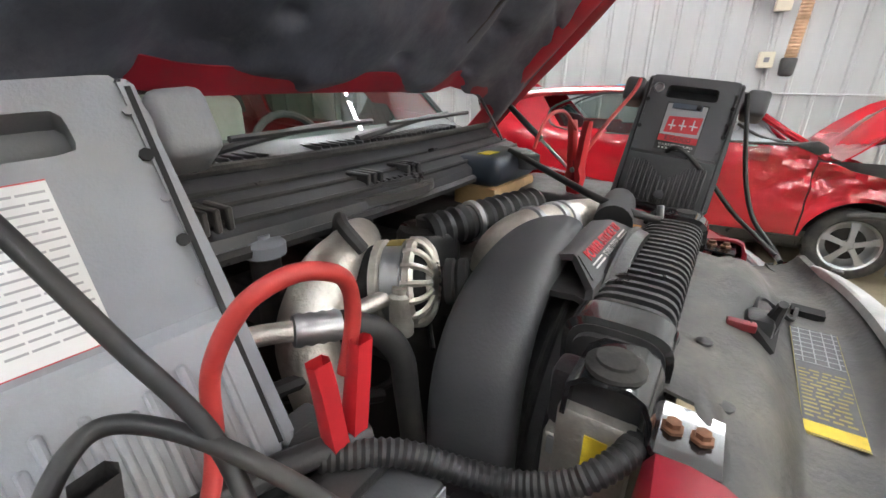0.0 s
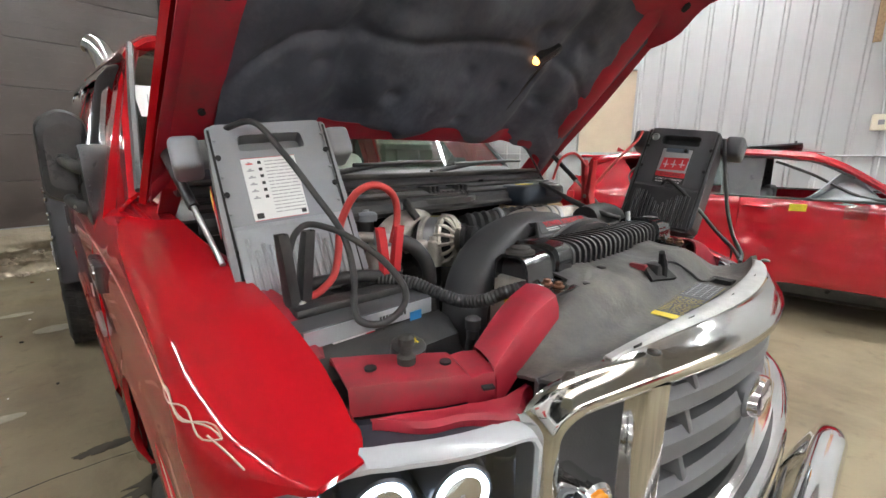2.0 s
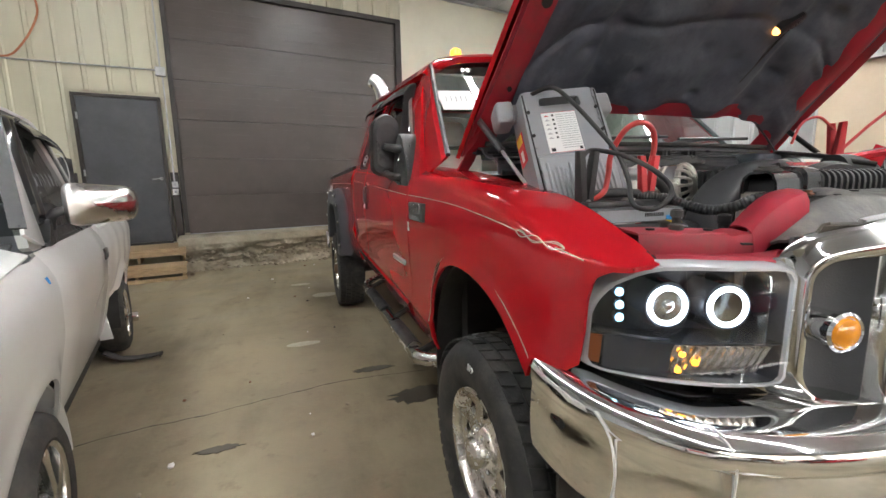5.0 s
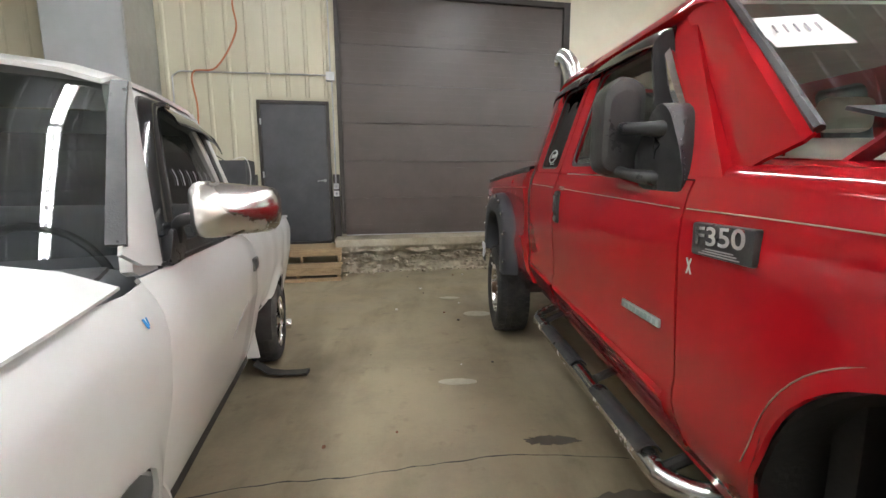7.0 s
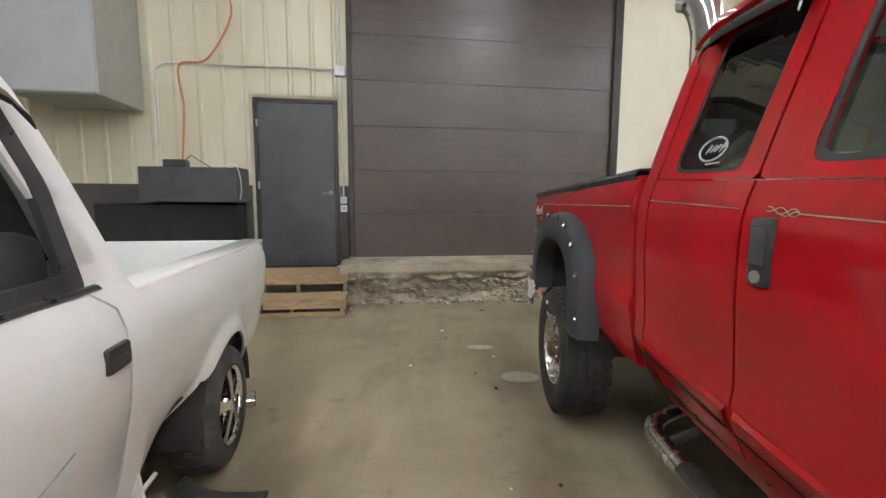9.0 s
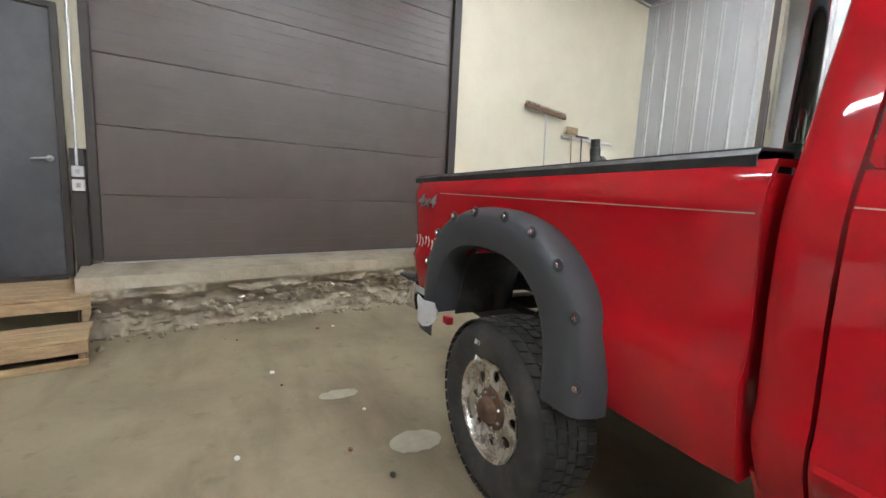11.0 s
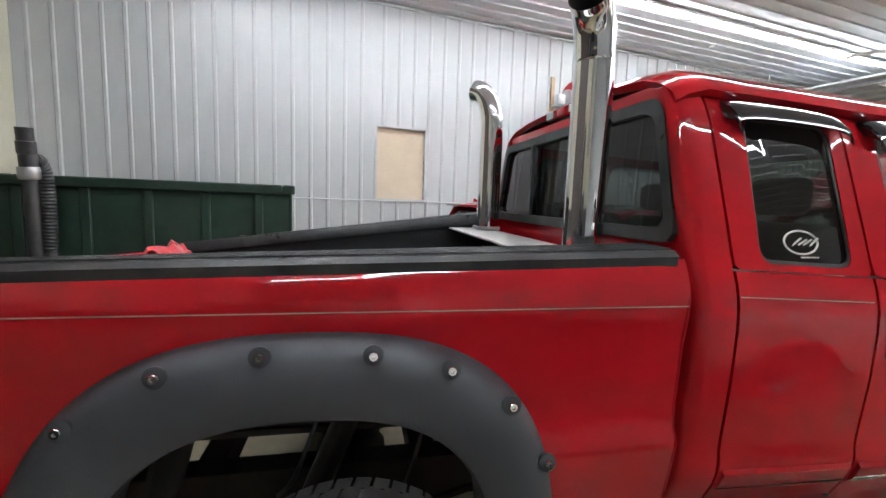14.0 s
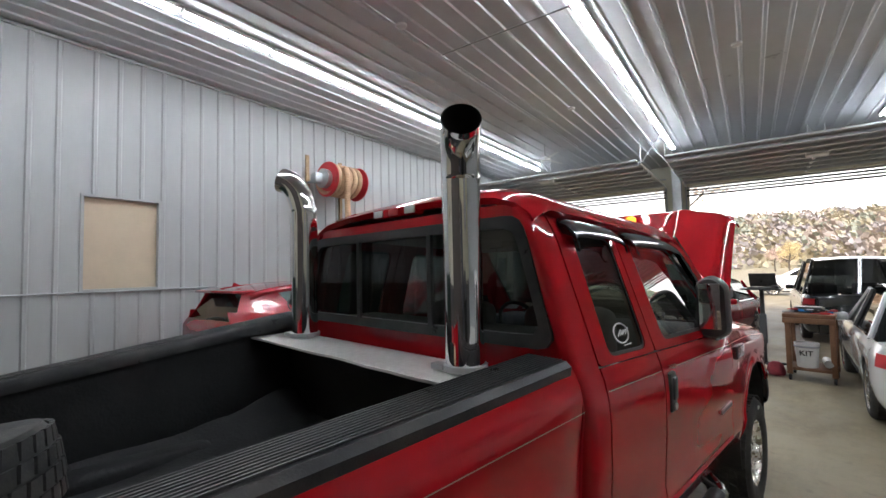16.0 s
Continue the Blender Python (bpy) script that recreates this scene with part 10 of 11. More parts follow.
# hose reel on the side wall
hr = thing("hose_reel", hp(7.75, -0.36, 3.3), "red exhaust hose reel with tan hose on the side wall", "hose reel")
reel_c = hp(7.35, -0.36, 3.75)
va = HALL.to_3x3() @ Vector((0, 1, 0))
ua = HALL.to_3x3() @ Vector((1, 0, 0))
for o in (-0.42, 0.40):
    part("flange", lathe([(0.05, 0), (0.36, 0.0), (0.37, 0.015), (0.36, 0.03), (0.05, 0.03)], reel_c + va * o, va, 32), CLAMP_RED, hr, "red reel flange")
part("drum", lathe([(0.20, -0.40), (0.20, 0.40)], reel_c, va, 24), CLAMP_RED, hr)
part("coiled_hose", tube([reel_c + va * (-0.30 + 0.0125 * k) + ua * (0.29 * math.cos(k * 0.55)) + Vector((0, 0, 0.29 * math.sin(k * 0.55))) for k in range(58)], 0.062, 10, smooth=2, ribs=(0.06, 0.04)), TAN_HOSE, hr, "tan corrugated hose")
part("hanging_hose", tube([reel_c + va * 0.20 - ua * 0.30 + Vector((0, 0, 0.22)), reel_c + va * 0.20 - ua * 0.37, reel_c + va * 0.20 - ua * 0.37 + Vector((0, 0, -0.5)), reel_c + va * 0.18 - ua * 0.36 + Vector((0, 0, -0.95)), reel_c + va * 0.20 - ua * 0.30 + Vector((0, 0, -1.85))], 0.062, 12, ribs=(0.08, 0.035)), TAN_HOSE, hr)
part("motor", lathe([(0.19, 0), (0.20, 0.02), (0.20, 0.12), (0.12, 0.14), (0.06, 0.20), (0.03, 0.21)], reel_c + va * 0.43, va, 24), STEEL, hr, "grey reel motor")
part("motor_block", moved(box(-0.10, 0.10, -0.08, 0.08, -0.10, 0.10, 0.02), Matrix.Translation(reel_c + va * 0.68 + Vector((0, 0, -0.02)))), STEEL, hr)
for o in (-0.45, 0.46):
    part("mount_board", hb(7.93, 7.97, -0.36 + o - 0.04, -0.36 + o + 0.04, 3.0, 4.35), WOODP, hr, smooth=False)
    part("mount_arm", bar(reel_c + va * o, reel_c + va * o + ua * 0.6, 0.025, 8), STEEL, hr)
bd = thing("hose_bundle", hp(7.6, -0.25, 2.2), "tan ribbed hose end hanging on the side wall", "hose")
part("nozzle", lathe([(0.05, 0), (0.075, 0.02), (0.085, 0.18), (0.075, 0.2)], hp(7.05, -0.16, 1.80), (0, 0, 1), 16), BLACK_PL, bd, "black rubber exhaust cone")
cb = solo("control_box", hb(7.88, 7.97, -0.18, 0.0, 1.92, 2.12, 0.01), CREAM_PANEL, "cream electric control box on the wall", "box")
part("switch", hb(7.86, 7.88, -0.12, -0.06, 1.99, 2.05, 0.004), GREY_PL, cb)
solo("control_conduit", tube([hp(7.96, -0.09, 2.12), hp(7.96, -0.07, 2.4), hp(7.965, 0.02, 2.9), hp(7.965, 0.06, 3.6)], 0.011, 8), STEEL, "thin conduit above the control box", "conduit")
solo("wall_hook_box", hb(7.88, 7.97, -0.22, -0.04, 2.60, 2.74, 0.008), CREAM_PANEL, "small cream junction box", "box")

# door openers and front overhead doors
def opener(u, v):
    e = thing("door_opener", hp(u, v, 4.5), "white overhead door opener hung under the ceiling", "door opener", "door openers")
    part("motor_head", hb(u - 0.22, u + 0.22, v - 0.18, v + 0.18, 4.40, 4.56, 0.02), WHITE_LBL, e)
    part("lamp_cover", hb(u - 0.16, u + 0.16, v + 0.18, v + 0.22, 4.42, 4.53, 0.01), GREY_PL2, e)
    for du in (-0.16, 0.16):
        part("hanger", bar(hp(u + du, v, 4.56), hp(u + du, v, CEIL - 0.02), 0.014, 6), STEEL, e)
    part("hanger_brace", bar(hp(u - 0.16, v, 4.58), hp(u + 0.16, v, CEIL - 0.05), 0.010, 6), STEEL, e)
    part("rail", hb(u - 0.03, u + 0.03, FRONT_V + 0.05, v - 0.18, 4.46, 4.52), STEEL, e, smooth=False)
    return e


opener(5.23, -6.5)
opener(-1.16, -7.8)
for (a, b_) in OPEN:
    od = thing("overhead_door", hp((a + b_) / 2, -9.6, HEAD), "raised white sectional door stored under the ceiling", "garage door", "raised front doors")
    for k in range(7):
        v1 = -10.25 + 0.62 * k
        part("door_panel", hb(a - 0.05, b_ + 0.05, v1 + 0.006, v1 + 0.61, 4.50, 4.55, 0.005), WHITE_STEEL, od, smooth=False)
        part("strut", hb(a - 0.05, b_ + 0.05, v1 + 0.28, v1 + 0.33, 4.42, 4.50), STEEL, od, smooth=False)
    for uu in (a - 0.08, b_ + 0.08):
        part("track", tube([hp(uu, FRONT_V + 0.06, 0.05), hp(uu, FRONT_V + 0.06, 4.0), hp(uu, FRONT_V + 0.12, 4.30), hp(uu, FRONT_V + 0.40, 4.48), hp(uu, -6.2, 4.50)], 0.025, 6, smooth=3), STEEL, od, "galvanised door track")
        part("track_hanger", bar(hp(uu, -6.3, 4.5), hp(uu, -6.3, CEIL - 0.02), 0.015, 6), STEEL, od)
        part("track_brace", bar(hp(uu, -6.3, 4.5), hp(uu + 0.5 * (1 if uu > a + 1 else -1), -6.3, CEIL - 0.02), 0.012, 6), STEEL, od)
    part("torsion_bar", bar(hp(a - 0.1, FRONT_V + 0.12, HEAD + 0.3), hp(b_ + 0.1, FRONT_V + 0.12, HEAD + 0.3), 0.02, 8), STEEL, od)
    for k in range(4):
        part("header_slat", hb(a - 0.05, b_ + 0.05, FRONT_V + 0.02, FRONT_V + 0.05, HEAD - 0.36 + 0.09 * k, HEAD - 0.30 + 0.09 * k), WHITE_STEEL if k % 2 else DARK_GREY, od, smooth=False)
col = solo("column", hb(2.05, 2.32, FRONT_V + 0.01, FRONT_V + 0.24, 0, CEIL - 0.03), STEEL, "grey steel column between the front doors", "column", kind="structure", smooth=False)
fan = thing("ceiling_fan", hp(4.7, -5.2, CEIL - 0.4), "white ceiling fan at rest", "ceiling fan")
part("rod", bar(hp(4.7, -5.2, CEIL - 0.42), hp(4.7, -5.2, CEIL - 0.02), 0.015, 8), STEEL, fan)
part("motor", lathe([(0.05, 0), (0.14, 0.02), (0.14, 0.09), (0.06, 0.13)], hp(4.7, -5.2, CEIL - 0.50), (0, 0, 1), 20), WHITE_LBL, fan)
for k in range(3):
    part("blade", box(0.14, 0.72, -0.07, 0.07, -0.005, 0.005, 0.002), WHITE_LBL, fan, m=Matrix.Translation(hp(4.7, -5.2, CEIL - 0.44)) @ pose(0, 0, 0, 8, 0, 25 + 120 * k))
for u, v in ((4.0, 1.5), (3.2, -3.0), (0.3, -2.0), (6.9, -3.2)):
    solo("smoke_detector", lathe([(0.075, 0), (0.07, -0.03), (0.04, -0.04)], hp(u, v, CEIL - 0.03), (0, 0, 1), 16), WHITE_LBL, "small round white detector on the ceiling", "detector")
bm = tube([hp(4.05, 7.5, CEIL - 0.035), hp(4.05, -6.0, CEIL - 0.035)], 0.014, 6, smooth=0)
tube([hp(4.05, 0.5, CEIL - 0.035), hp(1.9, 0.5, CEIL - 0.035)], 0.012, 6, bm, smooth=0)
solo("ceiling_conduit", bm, STEEL, "grey conduit running along the ceiling", "conduit")

# floor marks
for n_, (x, y, rx, ry) in enumerate(((-0.48, 6.68, 0.13, 0.06), (-0.21, 5.99, 0.15, 0.10), (-0.52, 4.35, 0.14, 0.05))):
    b = bmesh.new()
    c = [(x + rx * (1 + 0.3 * noise.noise((k, n_ * 3, 0))) * math.cos(2 * math.pi * k / 24), y + ry * (1 + 0.3 * noise.noise((k * 0.7, n_, 4))) * math.sin(2 * math.pi * k / 24)) for k in range(24)]
    solo("floor_patch", prism(c, 0.0, 0.004, "z"), PALE_CONC, "pale filler patch in the concrete floor", "patch", "floor patches", "structure", smooth=False)


def crack(pts, w, lab):
    line = smooth_path([(x, y, 0) for x, y in pts], 14)
    rows = []
    for i, p in enumerate(line):
        ww = w * (0.5 + abs(noise.noise((i * 0.6, w * 90, 0))) * 1.6)
        o = 0.02 * noise.noise((i * 0.25, 3, w * 50))
        d = (line[min(i + 1, len(line) - 1)] - line[max(0, i - 1)]).normalized()
        nrm = Vector((-d.y, d.x, 0))
        rows.append([p + nrm * (o - ww) + Vector((0, 0, 0.002)), p + nrm * (o + ww) + Vector((0, 0, 0.002))])
    solo("floor_crack", sheet(rows), UNDER, lab, "crack", "floor cracks", "structure", smooth=False)


crack([(-2.4, 3.05), (-1.59, 3.30), (-1.1, 3.36), (-0.71, 3.44), (-0.2, 3.5), (0.3, 3.45)], 0.004, "dark crack across the concrete floor")
for n_, (x, y, rx, ry) in enumerate(((0.20, 3.12, 0.22, 0.10), (-0.05, 3.62, 0.14, 0.04), (-1.0, 2.95, 0.10, 0.03)  )):
    b = bmesh.new()
    c = [(x + rx * (1 + 0.6 * noise.noise((k * 0.9, n_ * 3, 7))) * math.cos(2 * math.pi * k / 36), y + ry * (1 + 0.6 * noise.noise((k * 0.8, n_, 9))) * math.sin(2 * math.pi * k / 36)) for k in range(36)]
    solo("oil_stain", prism(c, 0.0, 0.003, "z"), OIL if n_ < 3 else DAMP, "dark oil stain soaked into the concrete", "stain", "oil stains", "structure", smooth=False)
for k in range(26):
    x, y = rng.uniform(-1.4, -0.15), rng.uniform(1.5, 8.3)
    q = rng.uniform(0.006, 0.02)
    b = bmesh.new()
    bmesh.ops.create_icosphere(b, subdivisions=1, radius=q)
    solo("floor_debris", b, rng.choice((RUST, WHITE_LBL, UNDER, RUBBLE)), "small scrap of dirt on the floor", "debris", "floor debris", m=Matrix.Translation((x, y, q * 0.5)) @ Matrix.Diagonal((1, 1.4, 0.5, 1)))

# ---- front of the hall and the yard ----
ls = thing("laptop_stand", (0.68, -3.27, 0), "black rolling laptop stand with an open laptop", "stand")
part("column", box(0.65, 0.71, -3.30, -3.24, 0.10, 1.36, 0.008), BLACK_PL, ls)
part("sleeve", box(0.635, 0.725, -3.315, -3.225, 0.45, 0.95, 0.008), DARK_GREY, ls)
for a in (35, 125, 215, 305):
    q = Vector((0.34 * math.cos(radians(a)), 0.34 * math.sin(radians(a)), 0))
    lg = part("leg", bar(Vector((0.68, -3.27, 0.12)), Vector((0.68, -3.27, 0.10)) + q, 0.022, 8), BLACK_PL, ls)
    part("caster", lathe([(0.035, -0.015), (0.038, 0), (0.035, 0.015)], Vector((0.68, -3.27, 0.038)) + q, (1, 0.3, 0), 16), RUBBER, lg)
part("tray", box(0.40, 0.96, -3.48, -3.06, 1.36, 1.385, 0.008), BLACK_PL, ls, m=None)
lt = thing("laptop", (0.66, -3.25, 1.386), "open black laptop on the rolling stand", "laptop")
part("base", box(0.48, 0.86, -3.38, -3.10, 1.386, 1.408, 0.006), DARK_GREY, lt)
part("screen", box(-0.19, 0.19, 0.0, 0.26, -0.006, 0.006, 0.004), BLACK_PL, lt, m=Matrix.Translation((0.67, -3.40, 1.41)) @ pose(0, 0, 0, 62, 0, 0))
bx = solo("stand_box", box(0.44, 0.54, -3.30, -3.18, 1.386, 1.44, 0.01), BLACK_PL, "small black box on the laptop stand", "box")

ct = thing("tool_cart", (0.06, -3.05, 0), "brown wooden tool cart on casters loaded with tools", "cart")
part("top", box(-0.26, 0.36, -3.36, -2.72, 0.96, 1.02, 0.008), WOODB, ct)
part("bottom_shelf", box(-0.24, 0.34, -3.34, -2.74, 0.16, 0.20, 0.006), WOODB, ct)
for x in (-0.22, 0.30):
    for y in (-3.32, -2.76):
        part("leg", box(x - 0.035, x + 0.035, y - 0.035, y + 0.035, 0.10, 0.96, 0.005), WOODB, ct)
        part("caster", lathe([(0.045, -0.018), (0.05, 0), (0.045, 0.018)], (x, y, 0.05), (1, 0, 0), 14), RUBBER, ct)
for y in (-3.36, -2.72):
    part("apron", box(-0.26, 0.36, y - 0.012, y + 0.012, 0.88, 0.96, 0.004), WOODB, ct)
bk = thing("bucket", (0.10, -2.92, 0.2), "white plastic bucket with dark lettering on the cart shelf", "bucket")
part("pail", lathe([(0.125, 0), (0.128, 0.01), (0.15, 0.34), (0.156, 0.35), (0.156, 0.37), (0.146, 0.37), (0.12, 0.02)], (0.10, -2.92, 0.20), (0, 0, 1), 28), WHITE_LBL, bk)
words("KIT", 0.11, BLACK_INK, plane_at((0.10, -2.774, 0.42), (-1, 0, 0), (0, 0, 1)), bk, depth=0.002, bold=0.002)
part("rim", lathe([(0.150, 0.30), (0.160, 0.305), (0.160, 0.325), (0.150, 0.33)], (0.10, -2.92, 0.20), (0, 0, 1), 28), GREY_PL2, bk)
solo("steel_pipe", bar((-0.16, -2.72, 0.30), (-0.10, -3.3, 0.26), 0.055, 18), STEEL, "short shiny steel pipe on the cart shelf", "pipe")
rngc = random.Random(8)
tools = [("screwdriver", CLAMP_RED, "red-handled screwdriver on the tool cart"), ("wrench", STEEL, "steel wrench lying on the tool cart"), ("pliers", BLUE_LBL, "blue-handled pliers on the tool cart"), ("air_tool", BLACK_PL, "black air tool lying on the cart")]
for k in range(18):
    nm, mt, lab = tools[k % 4]
    x, y = rngc.uniform(-0.20, 0.30), rngc.uniform(-3.28, -2.80)
    a, L = rngc.uniform(0, 3.1), rngc.uniform(0.07, 0.14)
    z = 1.035 + 0.02 * (k % 3)
    d = Vector((math.cos(a), math.sin(a), 0)) * L
    b = bar(Vector((x, y, z)) - d, Vector((x, y, z)), 0.016, 8)
    bar(Vector((x, y, z)), Vector((x, y, z)) + d, 0.007, 6, b)
    solo(nm, b, mt, lab, "tool", "tools on the cart")
bx = thing("tool_case", (0.08, -3.15, 1.02), "low black tool case on the cart", "case")
part("case_body", box(-0.10, 0.24, -3.30, -3.02, 1.02, 1.11, 0.015), BLACK_PL, bx)
part("case_handle", tube([(-0.02, -3.01, 1.07), (0.0, -2.98, 1.08), (0.12, -2.98, 1.08), (0.14, -3.01, 1.07)], 0.01, 6), DARK_GREY, bx)
solo("red_rag", lathe([(0.12, 0), (0.13, 0.05), (0.10, 0.16), (0.05, 0.2)], (0.50, -2.95, 0.02), (0, 0, 1), 12), material("dull_red_cloth", (0.20, 0.02, 0.03), 0.85, var=0.3, scale=12), "crumpled dull red cloth on the floor", "cloth")


def saloon(name, m, W, base, paint, roof_paint, label, L=(-2.2, 2.3), wb=(-1.35, 1.35), zr=1.48, suvish=False, dark_glass=None):
    """A parked car: local y runs nose to tail, x across from 0 to W."""
    e = thing(name, m @ Vector((W / 2, 0, 0)), label, "car")
    belt = 0.92 if not suvish else 1.08
    tab = [(0.22, 0.10), (0.32, 0.04), (0.50, 0.0), (0.75, 0.0), (belt - 0.08, 0.015), (belt, 0.06), (zr - 0.08, 0.25), (zr, 0.34)]

    def q(y, z, s, ins=0.0):
        x = lerp_table(tab, z) + ins + 0.22 * max(0, (y - (L[1] - 0.5)) / 0.5) ** 2 + 0.22 * max(0, ((L[0] + 0.55) - y) / 0.55) ** 2
        return m @ Vector((x if s > 0 else W - x, y, z))

    hood_z = lambda y: lerp_table([(L[0], belt - 0.28), (L[0] + 0.3, belt - 0.14), (wb[0] + 0.55, belt - 0.02), (0, belt), (L[1] - 0.4, belt + 0.02), (L[1], belt - 0.04)], y)
    for s in (1, -1):
        th = -0.012 * s
        for nm, y0, y1, ar in (("front_fender", L[0], wb[0] + 0.48, wb[0]), ("front_door", wb[0] + 0.49, 0.12, None), ("rear_door", 0.13, wb[1] - 0.30, None), ("rear_fender", wb[1] - 0.29, L[1], wb[1])):
            part(nm, arched(frange(y0, y1, 12), lambda y: 0.26, hood_z, lambda y, z: q(y, z, s), (ar, 0.33, 0.38) if ar is not None else None, 12, th), paint, e)
        gl = bmesh.new()
        y0, y1 = wb[0] + 0.50, wb[1] + (0.10 if not suvish else 0.55)
        gl.faces.new([gl.verts.new(q(y, z, s, 0.015)) for y, z in ((y0 + 0.1, belt + 0.01), (y1, belt + 0.02), (y1 - 0.35 if not suvish else y1 - 0.15, zr - 0.12), (y0 + 0.75, zr - 0.10))])
        part("side_glass", gl, dark_glass or TINT, e)
        part("window_trim", tube([q(y0 + 0.05, belt + 0.005, s, -0.004), q(0.1, belt + 0.01, s, -0.004), q(y1, belt + 0.015, s, -0.004)], 0.010, 6, smooth=0), CHROME, e)
        for y, dy in ((0.12, 0.02), (y1, -0.30 if not suvish else -0.12), (y0 + 0.08, 0.62)):
            part("pillar", tube([q(y, belt, s, -0.002), q(y + dy, zr - 0.07, s, 0.0)], 0.03, 6, smooth=0), paint if y != 0.12 else BLACK_PL, e)
        part("door_handle", box(-0.012, 0.012, -0.10, 0.08, -0.012, 0.012, 0.006), CHROME, e, m=Matrix.Translation(q(-0.05, belt - 0.16, s, -0.012)) @ m.to_3x3().to_4x4())
        part("mirror", box(-0.09, 0.09, -0.05, 0.05, -0.06, 0.06, 0.03, 3), paint, e, m=Matrix.Translation(q(wb[0] + 0.72, belt + 0.06, s, -0.12)) @ m.to_3x3().to_4x4())
        part("sill", sheet([[q(y, z, s, -0.008) for y in frange(wb[0] + 0.42, wb[1] - 0.42, 4)] for z in (0.20, 0.23, 0.27)], thick=th), BLACK_PL, e)
        for yy in wb:
            road_wheel(e, m @ Vector((0.02 if s > 0 else W - 0.02, yy, 0.32)), m.to_3x3() @ Vector((-s, 0, 0)), 0.32, 0.21, 0.215, 7, CHROME_WORN)
        for y0_, y1_, mt, nm in ((L[0] + 0.03, L[0] + 0.35, LENS, "headlamp"), (L[1] - 0.32, L[1] - 0.02, CLAMP_RED, "tail_lamp")):
            part(nm, sheet([[q(y, z, s, -0.006) for y in frange(y0_, y1_, 5)] for z in (hood_z((y0_ + y1_) / 2) - 0.20, hood_z((y0_ + y1_) / 2) - 0.06)], thick=th), mt if mt is CLAMP_RED else CHROME_WORN, e)
    def across(y, z, ins, bulge):
        return [m @ Vector((ins + (W - 2 * ins) * j / 10, y, z + bulge * math.sin(math.pi * j / 10))) for j in range(11)]
    nose = lambda y: 0.06 + 0.22 * max(0, ((L[0] + 0.55) - y) / 0.55) ** 2
    tail = lambda y: 0.06 + 0.22 * max(0, (y - (L[1] - 0.5)) / 0.5) ** 2
    part("hood", sheet([across(y, hood_z(y), nose(y), 0.06) for y in frange(L[0] + 0.02, wb[0] + 0.62, 8)], thick=0.01), paint, e)
    part("windshield", sheet([across(wb[0] + 0.60 + 0.75 * f, belt + 0.02 + (zr - belt - 0.06) * f, 0.10 + 0.20 * f, 0.04) for f in frange(0, 1, 4)]), dark_glass or TINT, e)
    r1 = wb[1] - 0.30 if not suvish else L[1] - 0.45
    part("roof", sheet([across(y, zr - dz, 0.30, 0.03) for y, dz in ((wb[0] + 1.30, 0.045), (wb[0] + 1.5, 0.0), (0.5, -0.01), (r1 - 0.3, 0.01), (r1, 0.06))], thick=0.01), roof_paint, e)
    re = L[1] - 0.45 if not suvish else L[1] - 0.08
    part("rear_glass", sheet([across(r1 + (re - r1) * f, zr - 0.06 - (zr - belt - 0.08) * f, 0.30 - 0.20 * f, 0.04) for f in frange(0, 1, 4)]), dark_glass or TINT, e)
    part("boot_lid", sheet([across(y, hood_z(y), tail(y), 0.05) for y in frange(re - 0.02, L[1] - 0.02, 4)] + [across(L[1], belt - 0.12, tail(L[1]), 0.0), across(L[1] + 0.03, 0.58, tail(L[1]), 0.0)], thick=0.01), paint, e)
    part("front_bumper", sheet([across(L[0] - d, z, 0.26, 0) for d, z in ((0.0, belt - 0.28), (0.05, 0.55), (0.06, 0.40), (0.0, 0.24))], thick=0.02), paint, e)
    part("rear_bumper", sheet([across(L[1] + d, z, 0.26, 0) for d, z in ((0.02, 0.62), (0.06, 0.52), (0.06, 0.36), (0.0, 0.24))], thick=0.02), paint, e)
    part("cabin_floor", box(0.12, W - 0.12, L[0] + 0.3, L[1] - 0.3, 0.22, 0.34), UNDER, e, m=m)
    for yy in (0.0, 0.95):
        for xx in (0.28, W - 0.76):
            part("seat_back", box(xx, xx + 0.48, yy, yy + 0.14, 0.5, belt + 0.20, 0.05, 2), DARK_GREY, e, m=m)
    part("wheel_well", box(0.25, W - 0.25, L[0] + 0.25, L[1] - 0.25, 0.30, 0.60), UNDER, e, m=m)
    return e


SILVER_WHITE = material("pearl_white_paint", (0.74, 0.745, 0.75), 0.25, 0, var=0.04, scale=3, coat=1.0)
DARK_PAINT = material("black_car_paint", (0.012, 0.013, 0.016), 0.25, 0, var=0.1, scale=3, coat=1.0)
saloon("white_sedan", local((-2.19, -2.80, 0), 6.2), 1.80, 0, SILVER_WHITE, SILVER_WHITE, "white sedan parked in the hall beside the tool cart", zr=1.50, dark_glass=WGLASS)
# roof coloured white to give the bright upper edge; no rails are modelled
saloon("dark_suv", local((-1.05, -9.3, 0), 9.0), 1.90, 0, DARK_PAINT, SILVER_WHITE, "black sport utility vehicle with bright roof rails parked outside", zr=1.90, suvish=True, L=(-2.3, 2.4))
saloon("red_car", local((3.3, -6.2, 0), 175.0), 1.80, 0, RED_CAR, RED_CAR, "dark red car parked beyond the pickup", zr=1.45)
saloon("yard_car", local((6.8, -22.5, 0), 80.0), 1.80, 0, SILVER_WHITE, SILVER_WHITE, "white car parked in the yard", zr=1.45, dark_glass=WGLASS)
saloon("yard_car", local((12.5, -24.0, 0), 82.0), 1.80, 0, WHITE_PAINT, WHITE_PAINT, "white car parked further out in the yard", zr=1.5, suvish=True)
